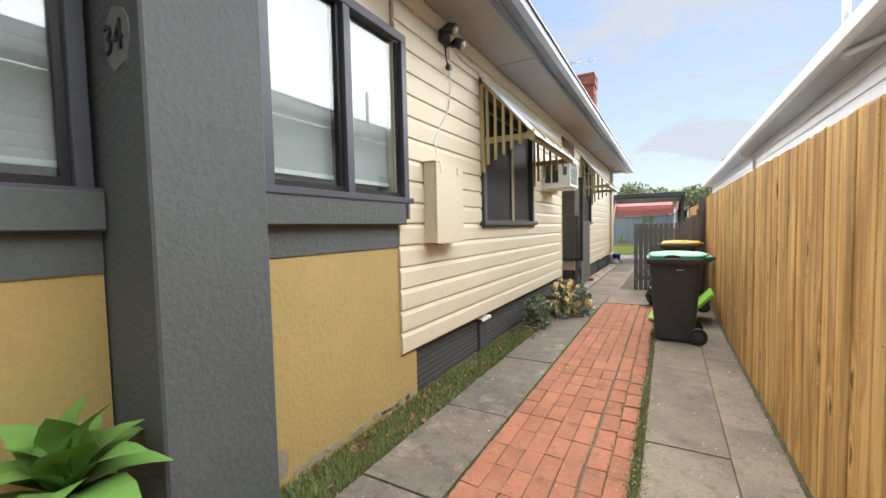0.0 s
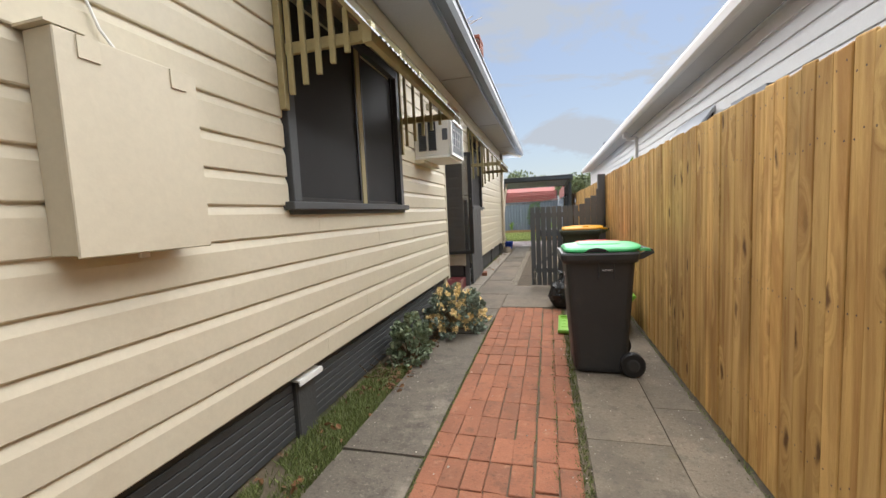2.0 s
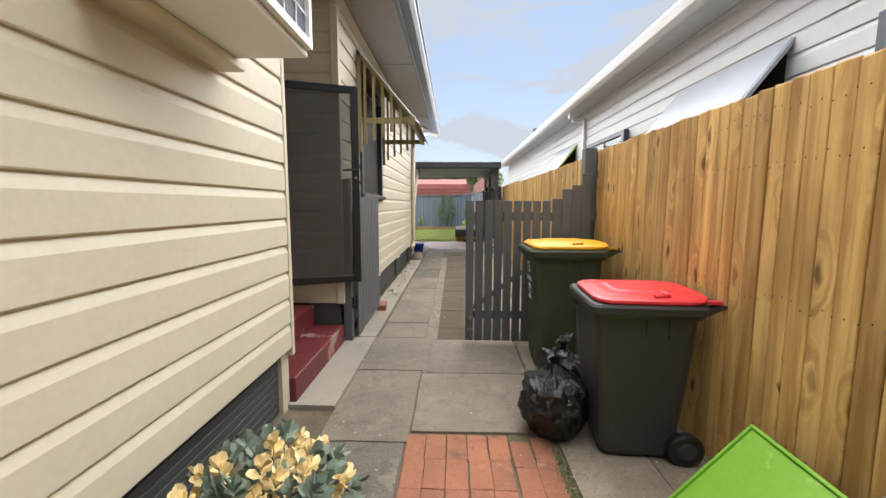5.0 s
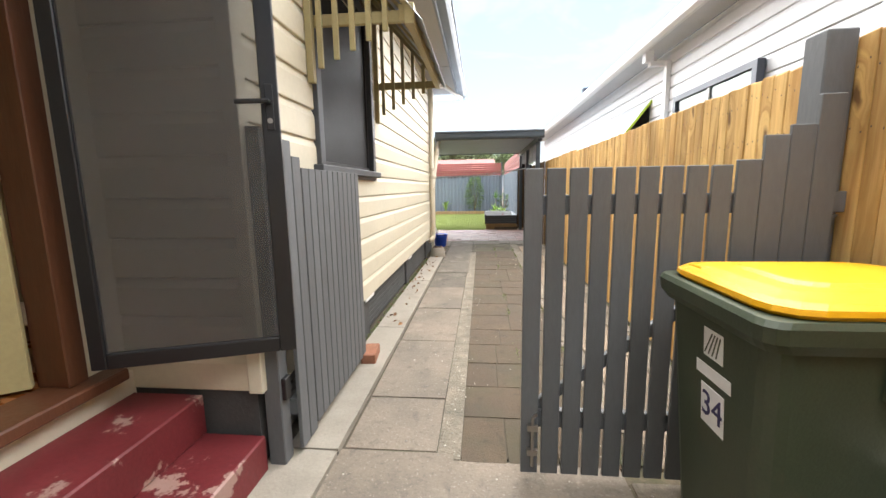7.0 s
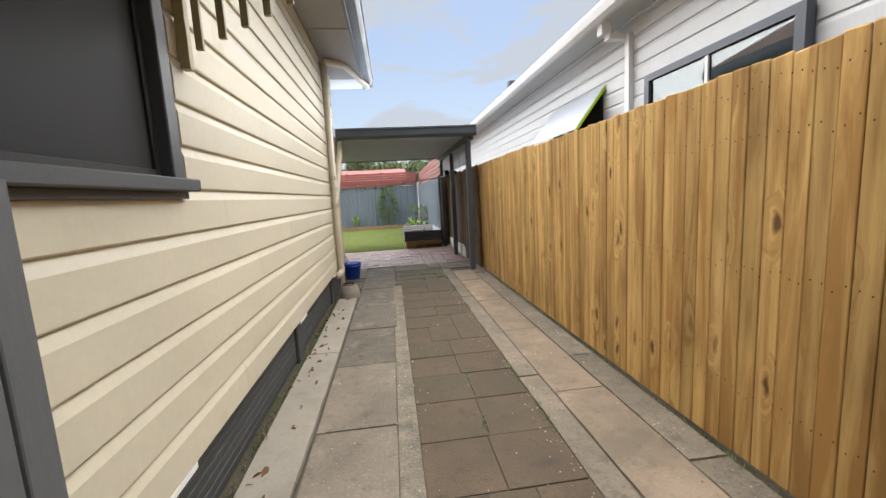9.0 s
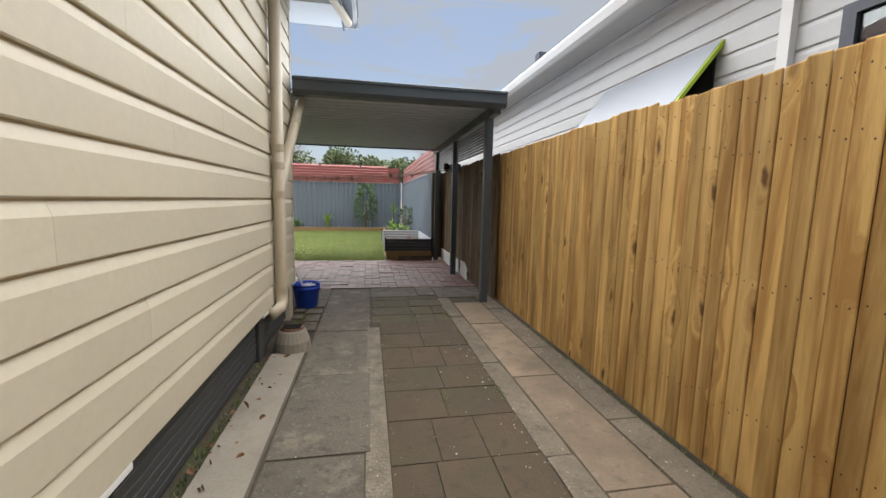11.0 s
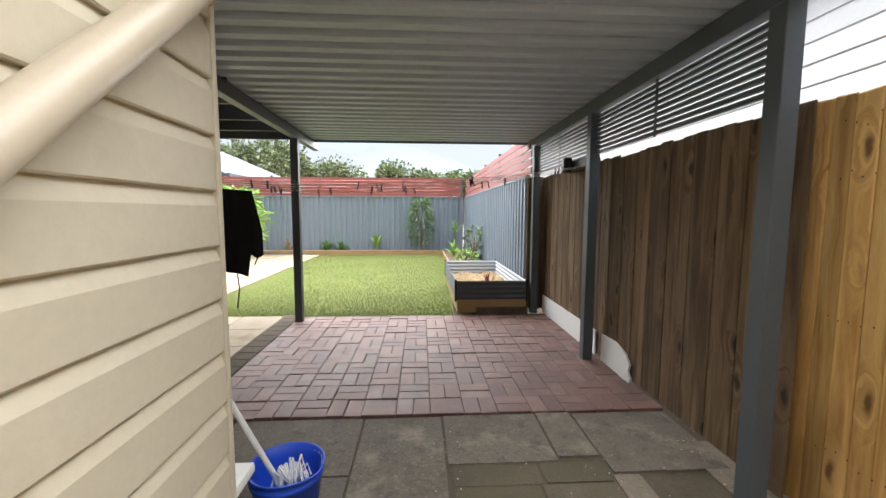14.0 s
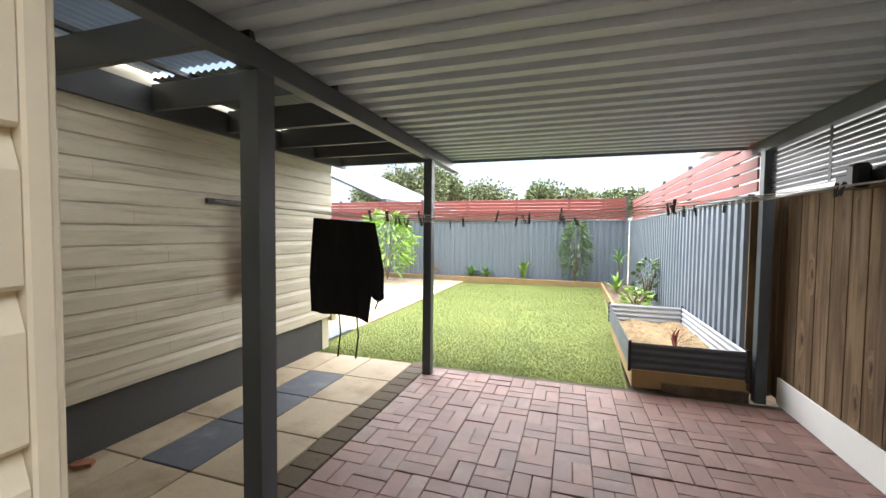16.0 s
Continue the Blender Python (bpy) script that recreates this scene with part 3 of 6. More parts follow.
part("upper_wall", B(-2.0, -1.785, 3.15, WALL_Y0, 3.16, WALL_TOP), M_CREAM, front)
part("setback_wall", B(-2.4, -2.13, -3.0, 2.68, -0.1, 1.36), M_YELLOW_STUCCO, front)
part("setback_band", B(-2.4, -2.12, -3.0, 2.68, 1.36, 1.56), M_GREY_STUCCO, front)
part("setback_sill", B(-2.4, -2.06, -3.0, 2.68, 1.56, 1.74, 0.006), M_GREY_STUCCO, front)
bm = B(-2.24, -1.67, 2.69, 3.26, -0.1, 2.88, 0.012)
pillar = tagged(part("pillar", bm, M_GREY_STUCCO), "thick charcoal stucco porch pillar with a house number", "pillar", kind="structure")
part("capital", B(-2.29, -1.62, 2.63, 3.30, 2.88, 3.02, 0.01), M_OLIVE_TRIM, pillar)
part("paint_patch", prism(bmesh.new(), [(-1.87 + 0.115 * math.cos(a * 0.449) * (1 + 0.07 * math.sin(a * 2.3)), 2.40 + 0.135 * math.sin(a * 0.449) * (1 + 0.06 * math.cos(a * 3.1))) for a in range(14)], 2.684, 2.691), M_PATCH, pillar, "pale patch behind the number")
part("upper_pier", B(-2.22, -1.72, 2.7, 3.14, 3.02, 3.7), M_CREAM, pillar)


def text_part(body, size, m, material, parent, name="number", depth=0.004):
    cu = bpy.data.curves.new(name, "FONT")
    cu.body, cu.size, cu.extrude, cu.align_x, cu.align_y = body, size, depth, "CENTER", "CENTER"
    tmp = bpy.data.objects.new(name, cu)
    scene.collection.objects.link(tmp)
    me = bpy.data.meshes.new_from_object(tmp.evaluated_get(bpy.context.evaluated_depsgraph_get()))
    bpy.data.objects.remove(tmp)
    me.materials.clear()
    me.materials.append(material)
    return share(name, me, parent, m)


text_part("34", 0.185, pose(-1.885, 2.678, 2.395, 90, 0, 0), M_BLACK, pillar, "house_number")


def casement(name, y0, y1, z0, z1, x, cols, frame_mat, label, blind=True, mid=None, frame_w=0.07):
    """Window in the side wall: frame, mullions, sashes, panes, a blind behind and a near-black box for the unlit room.
    """
    w = thing(name, label, "window", kind="structure")
    d0, d1 = x - 0.07, x + 0.035
    for nm, q in (("head", (y0, y1, z1 - frame_w, z1)), ("window_sill", (y0 - 0.02, y1 + 0.02, z0 - 0.045, z0)), ("jamb", (y0, y0 + frame_w, z0, z1 - frame_w)), ("jamb", (y1 - frame_w, y1, z0, z1 - frame_w))):
        part(nm, B(d0, d1 + (0.03 if nm == "window_sill" else 0), q[0], q[1], q[2], q[3], 0.004), frame_mat, w)
    a, b = y0 + frame_w, y1 - frame_w
    step = (b - a) / cols
    for k in range(cols):
        s, e = a + k * step, a + (k + 1) * step
        if k:
            part("mullion", B(d0, d1 - 0.005, s - 0.035, s + 0.035, z0, z1 - frame_w, 0.004), frame_mat, w)
        s, e = s + (0.035 if k else 0), e - (0.035 if k < cols - 1 else 0)
        bm = bmesh.new()
        box(bm, x - 0.045, x - 0.008, s, s + 0.035, z0, z1 - frame_w)
        box(bm, x - 0.045, x - 0.008, e - 0.035, e, z0, z1 - frame_w)
        box(bm, x - 0.045, x - 0.008, s + 0.035, e - 0.035, z0, z0 + 0.045)
        part("sash", bm, M_BLACK, w)
        p = part("pane", B(x - 0.034, x - 0.029, s + 0.035, e - 0.035, z0 + 0.045, z1 - frame_w), M_GLASS, w)
        p.visible_shadow = False
        if blind:
            bl = part("blind", B(x - 0.12, x - 0.115, s + 0.005, e - 0.005, z0 + 0.13, z1), M_BLIND, w, "white roller blind, mostly lowered")
            part("blind_rail", B(x - 0.13, x - 0.105, s + 0.005, e - 0.005, z0 + 0.10, z0 + 0.129), M_WHITE, bl)
    # solid black box, the darkness of the room painted on
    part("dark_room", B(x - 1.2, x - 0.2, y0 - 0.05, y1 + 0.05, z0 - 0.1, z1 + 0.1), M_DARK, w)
    return w


casement("window_1", 3.27, 4.70, 1.80, 3.17, -1.745, 2, M_BLUE_TRIM, "slate-blue double casement window with white blinds down")
casement("window_2", 1.2, 2.66, 1.76, 3.2, -2.14, 1, M_BLUE_TRIM, "slate-blue timber window reflecting trees")

# side wall of the house
side = wall_core("wall_side", B(-1.95, WALL_X - 0.012, PORCH_Y1 + 0.12, CORNER_Y - 0.01, 0.44, WALL_TOP), M_CREAM, "cream painted weatherboard side wall of the house")
part("front_core", B(-1.95, WALL_X - 0.012, WALL_Y0 + 0.01, PORCH_Y0, 0.44, WALL_TOP), M_CREAM, side)


def on_side(y0):
    return lambda s, z: pose(WALL_X, y0 + s, z)


boards(side, M_CREAM, on_side(WALL_Y0 + 0.002), PORCH_Y0 - WALL_Y0 - 0.05, 0.457, 3.5, h=0.1885, holes=((6.3 - WALL_Y0, 8.42 - WALL_Y0, 1.6, 3.2), (0.0, 0.12, 1.79, 3.17)))
boards(side, M_CREAM, on_side(PORCH_Y1 + 0.06), CORNER_Y - PORCH_Y1 - 0.09, BOARD_Z0, 3.5, holes=((12.66 - PORCH_Y1, 14.15 - PORCH_Y1, 1.62, 3.2),))
for y, w in ((PORCH_Y0 - 0.045, 0.045), (CORNER_Y - 0.029, 0.029)):
    part("corner_stop", B(WALL_X - 0.03, WALL_X + 0.024, y, y + w, 0.40, 3.5, 0.004), M_CREAM, side)
part("frieze", B(WALL_X - 0.02, WALL_X + 0.03, WALL_Y0, PORCH_Y0, 3.46, WALL_TOP - 0.005), M_CREAM_TRIM, side)
part("frieze", B(WALL_X - 0.02, WALL_X + 0.03, PORCH_Y0 + 0.004, CORNER_Y, 3.46, WALL_TOP - 0.005), M_CREAM_TRIM, side)

# dark under-floor skirting of slats between piers
skirt = thing("underfloor_skirt", "charcoal slatted under-floor skirting between brick piers", "skirting", kind="structure")
SK = {}
for y0, y1 in ((4.84, 6.28), (6.52, 10.38), (12.2, 13.7), (13.95, 16.0), (16.25, 18.2), (18.45, 19.6)):
    for k in range(8):
        key = round(y1 - y0, 3)
        if key not in SK:
            SK[key] = part("slat", B(-0.012, 0.012, 0, y1 - y0, -0.024, 0.024, 0.004), M_SKIRT, skirt, at=pose(-1.83, y0, 0.03))
        else:
            share("slat", SK[key].data, skirt, pose(-1.83, y0, 0.03 + k * 0.054))
    # black sheet paints the shade of the under-floor space behind the slats
    part("backing", B(-1.875, -1.86, y0, y1, -0.1, 0.44), M_DARK, skirt)
for y in (6.4, 13.82, 16.12, 18.32, 19.68):
    pier = part("pier", B(-2.0, -1.79, y - 0.11, y + 0.11, -0.1, 0.40, 0.01), M_PLINTH, skirt, "charcoal painted brick pier")
    bm = bmesh.new()
    box(bm, -1.95, -1.745, y - 0.14, y + 0.14, 0.402, 0.412)
    box(bm, -1.752, -1.742, y - 0.14, y + 0.14, 0.375, 0.402)
    part("ant_cap", bm, M_WHITE, pier, "bent white metal ant cap")

# eaves, gutter, roof
roof = thing("house_roof", "hipped tile roof with grey gutter and painted eaves", "roof", kind="structure")
part("soffit", B(WALL_X + 0.031, -1.201, 1.0, 20.35, 3.625, 3.65), M_SOFFIT, roof, "painted flat eave lining with its shade in the colour")
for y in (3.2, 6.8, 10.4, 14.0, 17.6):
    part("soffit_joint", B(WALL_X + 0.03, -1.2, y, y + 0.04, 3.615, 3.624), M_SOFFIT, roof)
part("fascia", B(-1.2, -1.175, 1.0, 20.4, 3.60, 3.82), M_GUTTER, roof)
bm = bmesh.new()
prism(bm, [(-1.17, 3.66), (-1.06, 3.66), (-1.02, 3.72), (-1.02, 3.80), (-1.0, 3.81), (-1.0, 3.83), (-1.03, 3.83), (-1.035, 3.73), (-1.07, 3.68), (-1.165, 3.68)], 1.0, 20.45)
part("gutter", bm, M_GUTTER, roof, "blue-grey quad gutter")
part("gutter_end", B(-1.17, -1.01, 20.451, 20.47, 3.66, 3.83), M_WHITE, roof)
bm = bmesh.new()
prism(bm, [(-1.1, 3.84), (-1.1, 3.87), (-6.0, 6.3), (-10.9, 3.87), (-10.9, 3.84), (-6.0, 6.26)], 1.0, 20.4)
part("roof_covering", bm, M_TILE_ROOF, roof)
bm = bmesh.new()
prism(bm, [(-1.2, 3.65), (-1.2, 3.82), (-6.0, 6.2), (-10.6, 3.82), (-10.6, 3.65)], CORNER_Y - 0.02, CORNER_Y + 0.1)
part("gable", bm, M_CREAM, roof)
part("rear_soffit", B(-10.0, -1.2, CORNER_Y + 0.101, 20.35, 3.62, 3.64), M_WHITE, roof)
part("rear_gutter", B(-10.0, -1.18, 20.36, 20.46, 3.66, 3.81), M_GUTTER, roof)

# rear face of the house and the extension
rear = wall_core("wall_rear", B(-10.0, -1.77, CORNER_Y - 0.2, CORNER_Y - 0.013, -0.1, WALL_TOP), M_CREAM, "cream weatherboard rear wall of the house")
boards(rear, M_CREAM, lambda s, z: pose(-1.76 - s, CORNER_Y - 0.012, z, 0, 0, 90), -EXT_X - 1.76 - 0.02, BOARD_Z0, 3.5)
part("corner_stop", B(WALL_X - 0.06, WALL_X + 0.012, CORNER_Y + 0.001, CORNER_Y + 0.013, 0.40, 3.5, 0.003), M_CREAM, rear)
part("plinth", B(EXT_X, -1.9, CORNER_Y - 0.06, CORNER_Y - 0.012, -0.1, 0.41), M_PLINTH, rear)
ext = wall_core("wall_extension", B(-4.7, EXT_X - 0.013, CORNER_Y, EXT_Y1, 0.42, 2.95), M_CREAM, "shaded cream weatherboard wall of the rear extension")
boards(ext, M_CREAM_DIRTY, lambda s, z: pose(EXT_X, CORNER_Y + 0.02 + s, z), EXT_Y1 - CORNER_Y - 0.03, 0.42, 2.9, h=0.16)
part("plinth", B(-4.7, EXT_X - 0.02, CORNER_Y, EXT_Y1 - 0.05, -0.1, 0.42), M_PLINTH, ext, "charcoal painted plinth")
part("bearer", B(-4.72, EXT_X + 0.05, EXT_Y1 - 0.05, EXT_Y1 + 0.06, 0.36, 0.46, 0.006), M_CREAM_TRIM, ext)
part("far_end", B(-9.0, -4.46, EXT_Y1 - 0.2, EXT_Y1 - 0.05, -0.1, 2.95), M_CREAM, ext)

# ---- paving ----


def slab_thing(name, label, material, rects, z=0.0, thick=0.08, joint=0.0045, wobble=0.004, piece="slab", seed=3):
    """A paved strip of separate slabs; rects: (x0, x1, y0, y1)."""
    rnd = random.Random(seed)
    ob = thing(name, label, "paving", kind="structure")
    for x0, x1, y0, y1 in rects:
        bm = bmesh.new()
        w = 0.006 if joint > 0.003 else 0.003
        outline = []
        for (ax, ay), (bx, by) in zip(((x0, y0), (x1, y0), (x1, y1), (x0, y1)), ((x1, y0), (x1, y1), (x0, y1), (x0, y0))):
            n = max(2, int(math.hypot(bx - ax, by - ay) / 0.16))
            outline += [(ax + (bx - ax) * q / n, ay + (by - ay) * q / n) for q in range(n)]
        mid = ((x0 + x1) / 2, (y0 + y1) / 2)
        outline = [(min(x1 - joint, max(x0 + joint, x)) + (mid[0] > x) * rnd.uniform(0, w) - (mid[0] < x) * rnd.uniform(0, w), min(y1 - joint, max(y0 + joint, y)) + (mid[1] > y) * rnd.uniform(0, w) - (mid[1] < y) * rnd.uniform(0, w)) for x, y in outline]
        prism(bm, outline, -thick, 0, "z")
        rim = [e for e in bm.edges if all(v.co.z > -0.001 for v in e.verts)]
        bmesh.ops.bevel(bm, geom=rim, offset=0.003, segments=1, affect="EDGES", profile=0.5)
        m = pose(0, 0, z + rnd.uniform(-wobble, wobble))
        part(piece, bm, material, ob, at=m)
    return ob


bm = B(-1.9, 0.98, -8, 12.0, -0.3, -0.017)
tagged(part("paving_bed", bm, M_JOINT), "dirt and moss showing in the paving joints", "ground", kind="structure")
bm = B(-1.9, 0.98, 12.0, 24.0, -0.3, -0.024)
box(bm, -4.45, -1.9, 19.0, 24.0, -0.3, -0.024)
box(bm, -1.43, 0.915, 12.03, 20.9, -0.02, -0.0075)
tagged(part("paving_bed_rear", bm, M_JOINT_DARK), "dark grime packed between the side path pavers", "ground", kind="structure")
ys = [-8, -6.9, -5.9, -4.8, -3.75, -2.7, -1.6, -0.55, 0.5, 1.55, 2.6, 3.68, 4.8, 6.22, 7.5, 8.75, 10.05]
slab_thing("concrete_path", "weathered grey concrete slabs beside the brick path", M_SLAB_GREY, [(-1.44, -0.87, a, b) for a, b in zip(ys, ys[1:])])
ys = [-8, -5.2, -3.9, -2.2, -0.4, 1.3, 3.0, 4.9, 6.6, 8.3, 10.1, 11.9]
slab_thing("fence_slabs", "stained concrete slabs along the paling fence", M_SLAB_WORN, [(0.10, 0.60, a, b) for a, b in zip(ys, ys[1:])] + [(0.60, 0.915, a + 0.5, b + 0.5) for a, b in zip(ys, ys[1:-1])], joint=0.0025, seed=5)
slab_thing("porch_apron", "old cracked concrete slabs before the side gate", M_SLAB, [(-1.44, -0.85, 10.05, 11.15), (-0.85, 0.09, 10.17, 11.1), (-0.85, 0.09, 11.1, 12.0), (-1.44, -0.78, 11.15, 12.05)], seed=8)
slab_thing("house_edge_path", "narrow pale concrete strip against the house", M_PALE, [(-1.80, -1.43, 10.45, 12.0), (-1.74, -1.43, 12.0, 13.98), (-1.74, -1.43, 13.98, 16.1), (-1.72, -1.43, 16.1, 18.3)], z=0.022, wobble=0.002, seed=11)
ys = [12.05, 12.62, 13.68, 14.73, 15.77, 16.79, 17.83, 18.92, 20.95]
slab_thing("side_path_slabs", "long worn concrete slabs of the side path", M_SLAB, [(-1.42, -0.88, a, b) for a, b in zip(ys[:5], ys[1:5])], seed=13)
slab_thing("rear_path_slabs", "dark stained concrete slabs towards the carport", M_SLAB_GREY, [(-1.42, -0.88 if i < 1 else -0.85, a, b) for i, (a, b) in enumerate(zip(ys[4:], ys[5:]))], seed=14)
bm = bmesh.new()
box(bm, -0.88, -0.75, 12.0, 19.0, -0.1, -0.002)
tagged(part("rubble_joint", bm, M_RUBBLE), "crumbling concrete strip between slabs and pavers", "paving", kind="structure")
rects = []
y = 11.98
rp = random.Random(71)
while y < 18.75:
    d = rp.choice((0.40, 0.43, 0.47))
    cuts = rp.choice(((-0.33,), (-0.33,), (-0.46, -0.18), (-0.30,), (-0.5, -0.2)))
    edges = [-0.75] + [c + rp.uniform(-0.02, 0.02) for c in cuts] + [0.10]
    rects += [(a, b, y, y + d) for a, b in zip(edges, edges[1:])]
    y += d
moss, y0 = [], y
while y < 20.3:
    d = rp.choice((0.24, 0.31, 0.36))
    cuts = rp.choice(((-0.30,), (-0.47, -0.2), (-0.36, -0.05)))
    edges = [-0.83] + [c + rp.uniform(-0.04, 0.04) for c in cuts] + [0.10]
    moss += [(a, b, y, min(20.37, y + d)) for a, b in zip(edges, edges[1:])]
    y += d
slab_thing("mossy_pavers", "small irregular pavers green with moss before the carport", M_PAVER_MOSS, moss, joint=0.005, wobble=0.005, piece="paver", seed=37)
slab_thing("brown_pavers", "mossy dark brown square pavers", M_BROWN_PAVER, rects, joint=0.0028, wobble=0.0025, piece="paver", seed=17)
ys = [12.0, 13.43, 14.9, 16.3, 17.6, 19.0, 19.95]
slab_thing("path_edging", "grey concrete edging strip between paving and slabs", M_SLAB_WORN, [(0.10, 0.28, a + 0.3, b + 0.3) for a, b in zip(ys, ys[1:])] + [(0.68, 0.915, a + 0.6, b + 0.6) for a, b in zip(ys, ys[1:])], seed=19)
slab_thing("tan_slabs", "stained tan concrete slabs by the side fence", M_SLAB_TAN, [(0.28, 0.68, a, b) for a, b in zip(ys, ys[1:])], seed=23)
slab_thing("carport_slabs", "broken concrete slabs at the carport edge", M_SLAB_GREY, [(-2.35, -1.42, 20.3, 20.95), (-0.85, -0.15, 20.38, 20.97), (-0.15, 0.12, 20.42, 20.97), (0.12, 0.85, 20.25, 20.95), (-1.8, -1.42, 19.9, 20.3), (-1.62, -1.43, 19.62, 19.88), (-1.78, -1.64, 19.7, 19.86), (-1.60, -1.43, 19.3, 19.6), (-1.74, -1.62, 19.42, 19.58), (-1.58, -1.43, 18.98, 19.28), (-2.3, -1.8, 19.85, 20.3)], seed=29)

# ---- paling fence ----
fence = thing("paling_fence", "new golden timber paling fence with overlapping boards", "fence", kind="structure")
rnd = random.Random(41)
PAL = []
for w in (0.090, 0.096, 0.102):
    for sh in range(2):
        bm = B(0, 0.014, 0, w, 0, 1, 0.0035)
        for v in bm.verts:
            if v.co.z > 0.5:
                v.co.z += 0.006 * (sh - 0.5) * (v.co.y / w)
        me = bpy.data.meshes.new("paling")
        bm.to_mesh(me)
        bm.free()
        me.materials.append(M_FENCE)
        PAL.append((w, me))
y, k = -4.0, 0
while y < 20.2:
    w, me = PAL[rnd.randrange(6)]
    top = 1.99 + 0.07 * min(1, max(0, (y - 3) / 8)) + rnd.uniform(-0.005, 0.005) - (0.03 if 12.1 < y < 17 else 0)
    share("paling", me, fence, pose(FENCE_X + rnd.uniform(0.0, 0.007), y, 0.02, 0, 0, rnd.uniform(-0.5, 0.5)) @ Matrix.Diagonal((1, 1, top - 0.02, 1)))
    y += w + 0.0035
    k += 1
# one dark sheet added behind the gaps to draw shadow lines between boards
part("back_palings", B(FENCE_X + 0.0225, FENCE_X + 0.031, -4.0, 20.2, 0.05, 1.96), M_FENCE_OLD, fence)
for z in (0.35, 1.0, 1.65):
    part("rail", B(FENCE_X + 0.032, FENCE_X + 0.075, -4, 24, z, z + 0.075), M_FENCE, fence)
verts, faces = [], []
yy = 1.0
while yy < 19.9:
    for z in (0.39, 1.05, 1.69, 1.93):
        b0 = len(verts)
        cz = z + rnd.uniform(-0.03, 0.03)
        verts += [(FENCE_X - 0.002, yy + 0.0042 * math.cos(a), cz + 0.005 * math.sin(a)) for a in (0, 1.26, 2.5, 3.77, 5.03)]
        faces.append(tuple(range(b0, b0 + 5)))
    yy += rnd.uniform(0.04, 0.055)
raw("nails", verts, faces, M_BLACK, fence, "stuff")
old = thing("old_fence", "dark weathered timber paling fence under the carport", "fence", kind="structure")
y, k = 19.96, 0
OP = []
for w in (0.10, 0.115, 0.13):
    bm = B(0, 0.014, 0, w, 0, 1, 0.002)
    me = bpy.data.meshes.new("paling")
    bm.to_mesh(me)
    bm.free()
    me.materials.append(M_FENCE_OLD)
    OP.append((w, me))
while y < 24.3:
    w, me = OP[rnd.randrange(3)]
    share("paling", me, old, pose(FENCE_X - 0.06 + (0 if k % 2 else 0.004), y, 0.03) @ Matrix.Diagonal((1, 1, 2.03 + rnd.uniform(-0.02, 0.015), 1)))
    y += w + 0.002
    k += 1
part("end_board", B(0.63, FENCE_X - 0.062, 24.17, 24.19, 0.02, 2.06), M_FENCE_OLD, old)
part("board_low", B(FENCE_X - 0.085, FENCE_X - 0.066, 22.15, 24.0, 0.01, 0.27), M_WHITE, old, "white fibre-cement board at the foot")
bm = bmesh.new()
prism(bm, [(21.45, 0.0), (21.42, 0.05), (21.47, 0.10), (21.44, 0.17), (21.52, 0.24), (21.7, 0.29), (22.0, 0.28), (22.0, 0.0)], FENCE_X - 0.085, FENCE_X - 0.066, "x")
part("board_broken", bm, M_WHITE, old, "broken white fibre-cement board")

# ---- carport ----
cp = thing("carport", "dark grey steel carport with ribbed white roof sheets", "carport", kind="structure")
bm = bmesh.new()
wavy(bm, 19.64, 24.5, 0.19, 0.04, lambda u, d, v: (v, u, 2.63 + d), -1.755, 0.80)
part("roof_sheet", bm, M_ROOF_UNDER, cp, "white ribbed underside of the roof")
bm = bmesh.new()
wavy(bm, 19.83, 24.5, 0.19, 0.04, lambda u, d, v: (v, u, 2.631 + d), -2.85, -1.74)
part("roof_sheet", bm, M_ROOF_UNDER, cp)
bm = bmesh.new()
prism(bm, [(19.53, 2.555), (19.64, 2.555), (19.64, 2.745), (19.62, 2.745), (19.50, 2.745), (19.485, 2.735), (19.485, 2.71), (19.50, 2.70), (19.50, 2.60)], -1.70, 0.80, "x")
part("front_gutter", bm, M_STEEL_GREY, cp, "dark grey front gutter")
for nm, x, y0, y1 in (("beam_side", 0.68, 19.64, 24.35), ("beam_side", -2.74, 20.0, 24.75)):
    part(nm, B(x, x + 0.09, y0, y1, 2.50, 2.625, 0.004), M_STEEL_GREY, cp)
part("roof_edge", B(0.775, 0.80, 19.64, 24.5, 2.60, 2.70), M_STEEL_GREY, cp)
part("rear_edge", B(-2.85, 0.80, 24.5, 24.53, 2.60, 2.70), M_STEEL_GREY, cp)
for x, y, w in ((0.72, 19.98, 0.05), (0.72, 22.08, 0.05), (0.72, 24.06, 0.05), (-2.72, 21.04, 0.062), (-2.70, 23.66, 0.05)):
    part("post", B(x - w, x + w, y - w, y + w, -0.02, 2.499, 0.004), M_STEEL_GREY, cp)
sl = part("slat", B(-0.012, 0.012, 0, 2.0, 0, 0.026), M_STEEL_GREY, cp, at=pose(0.74, 20.03, 2.10))
for a, L in ((20.03, 2.0), (22.13, 1.88)):
    for k in range(9):
        if a == 20.03 and k == 0:
            continue
        share("slat", sl.data, cp, pose(0.74, a, 2.10 + k * 0.043) @ Matrix.Diagonal((1, L / 2, 1, 1)))
    part("slat_stile", B(0.725, 0.727, a + L / 2 - 0.02, a + L / 2 + 0.02, 2.08, 2.5), M_STEEL_GREY, cp)

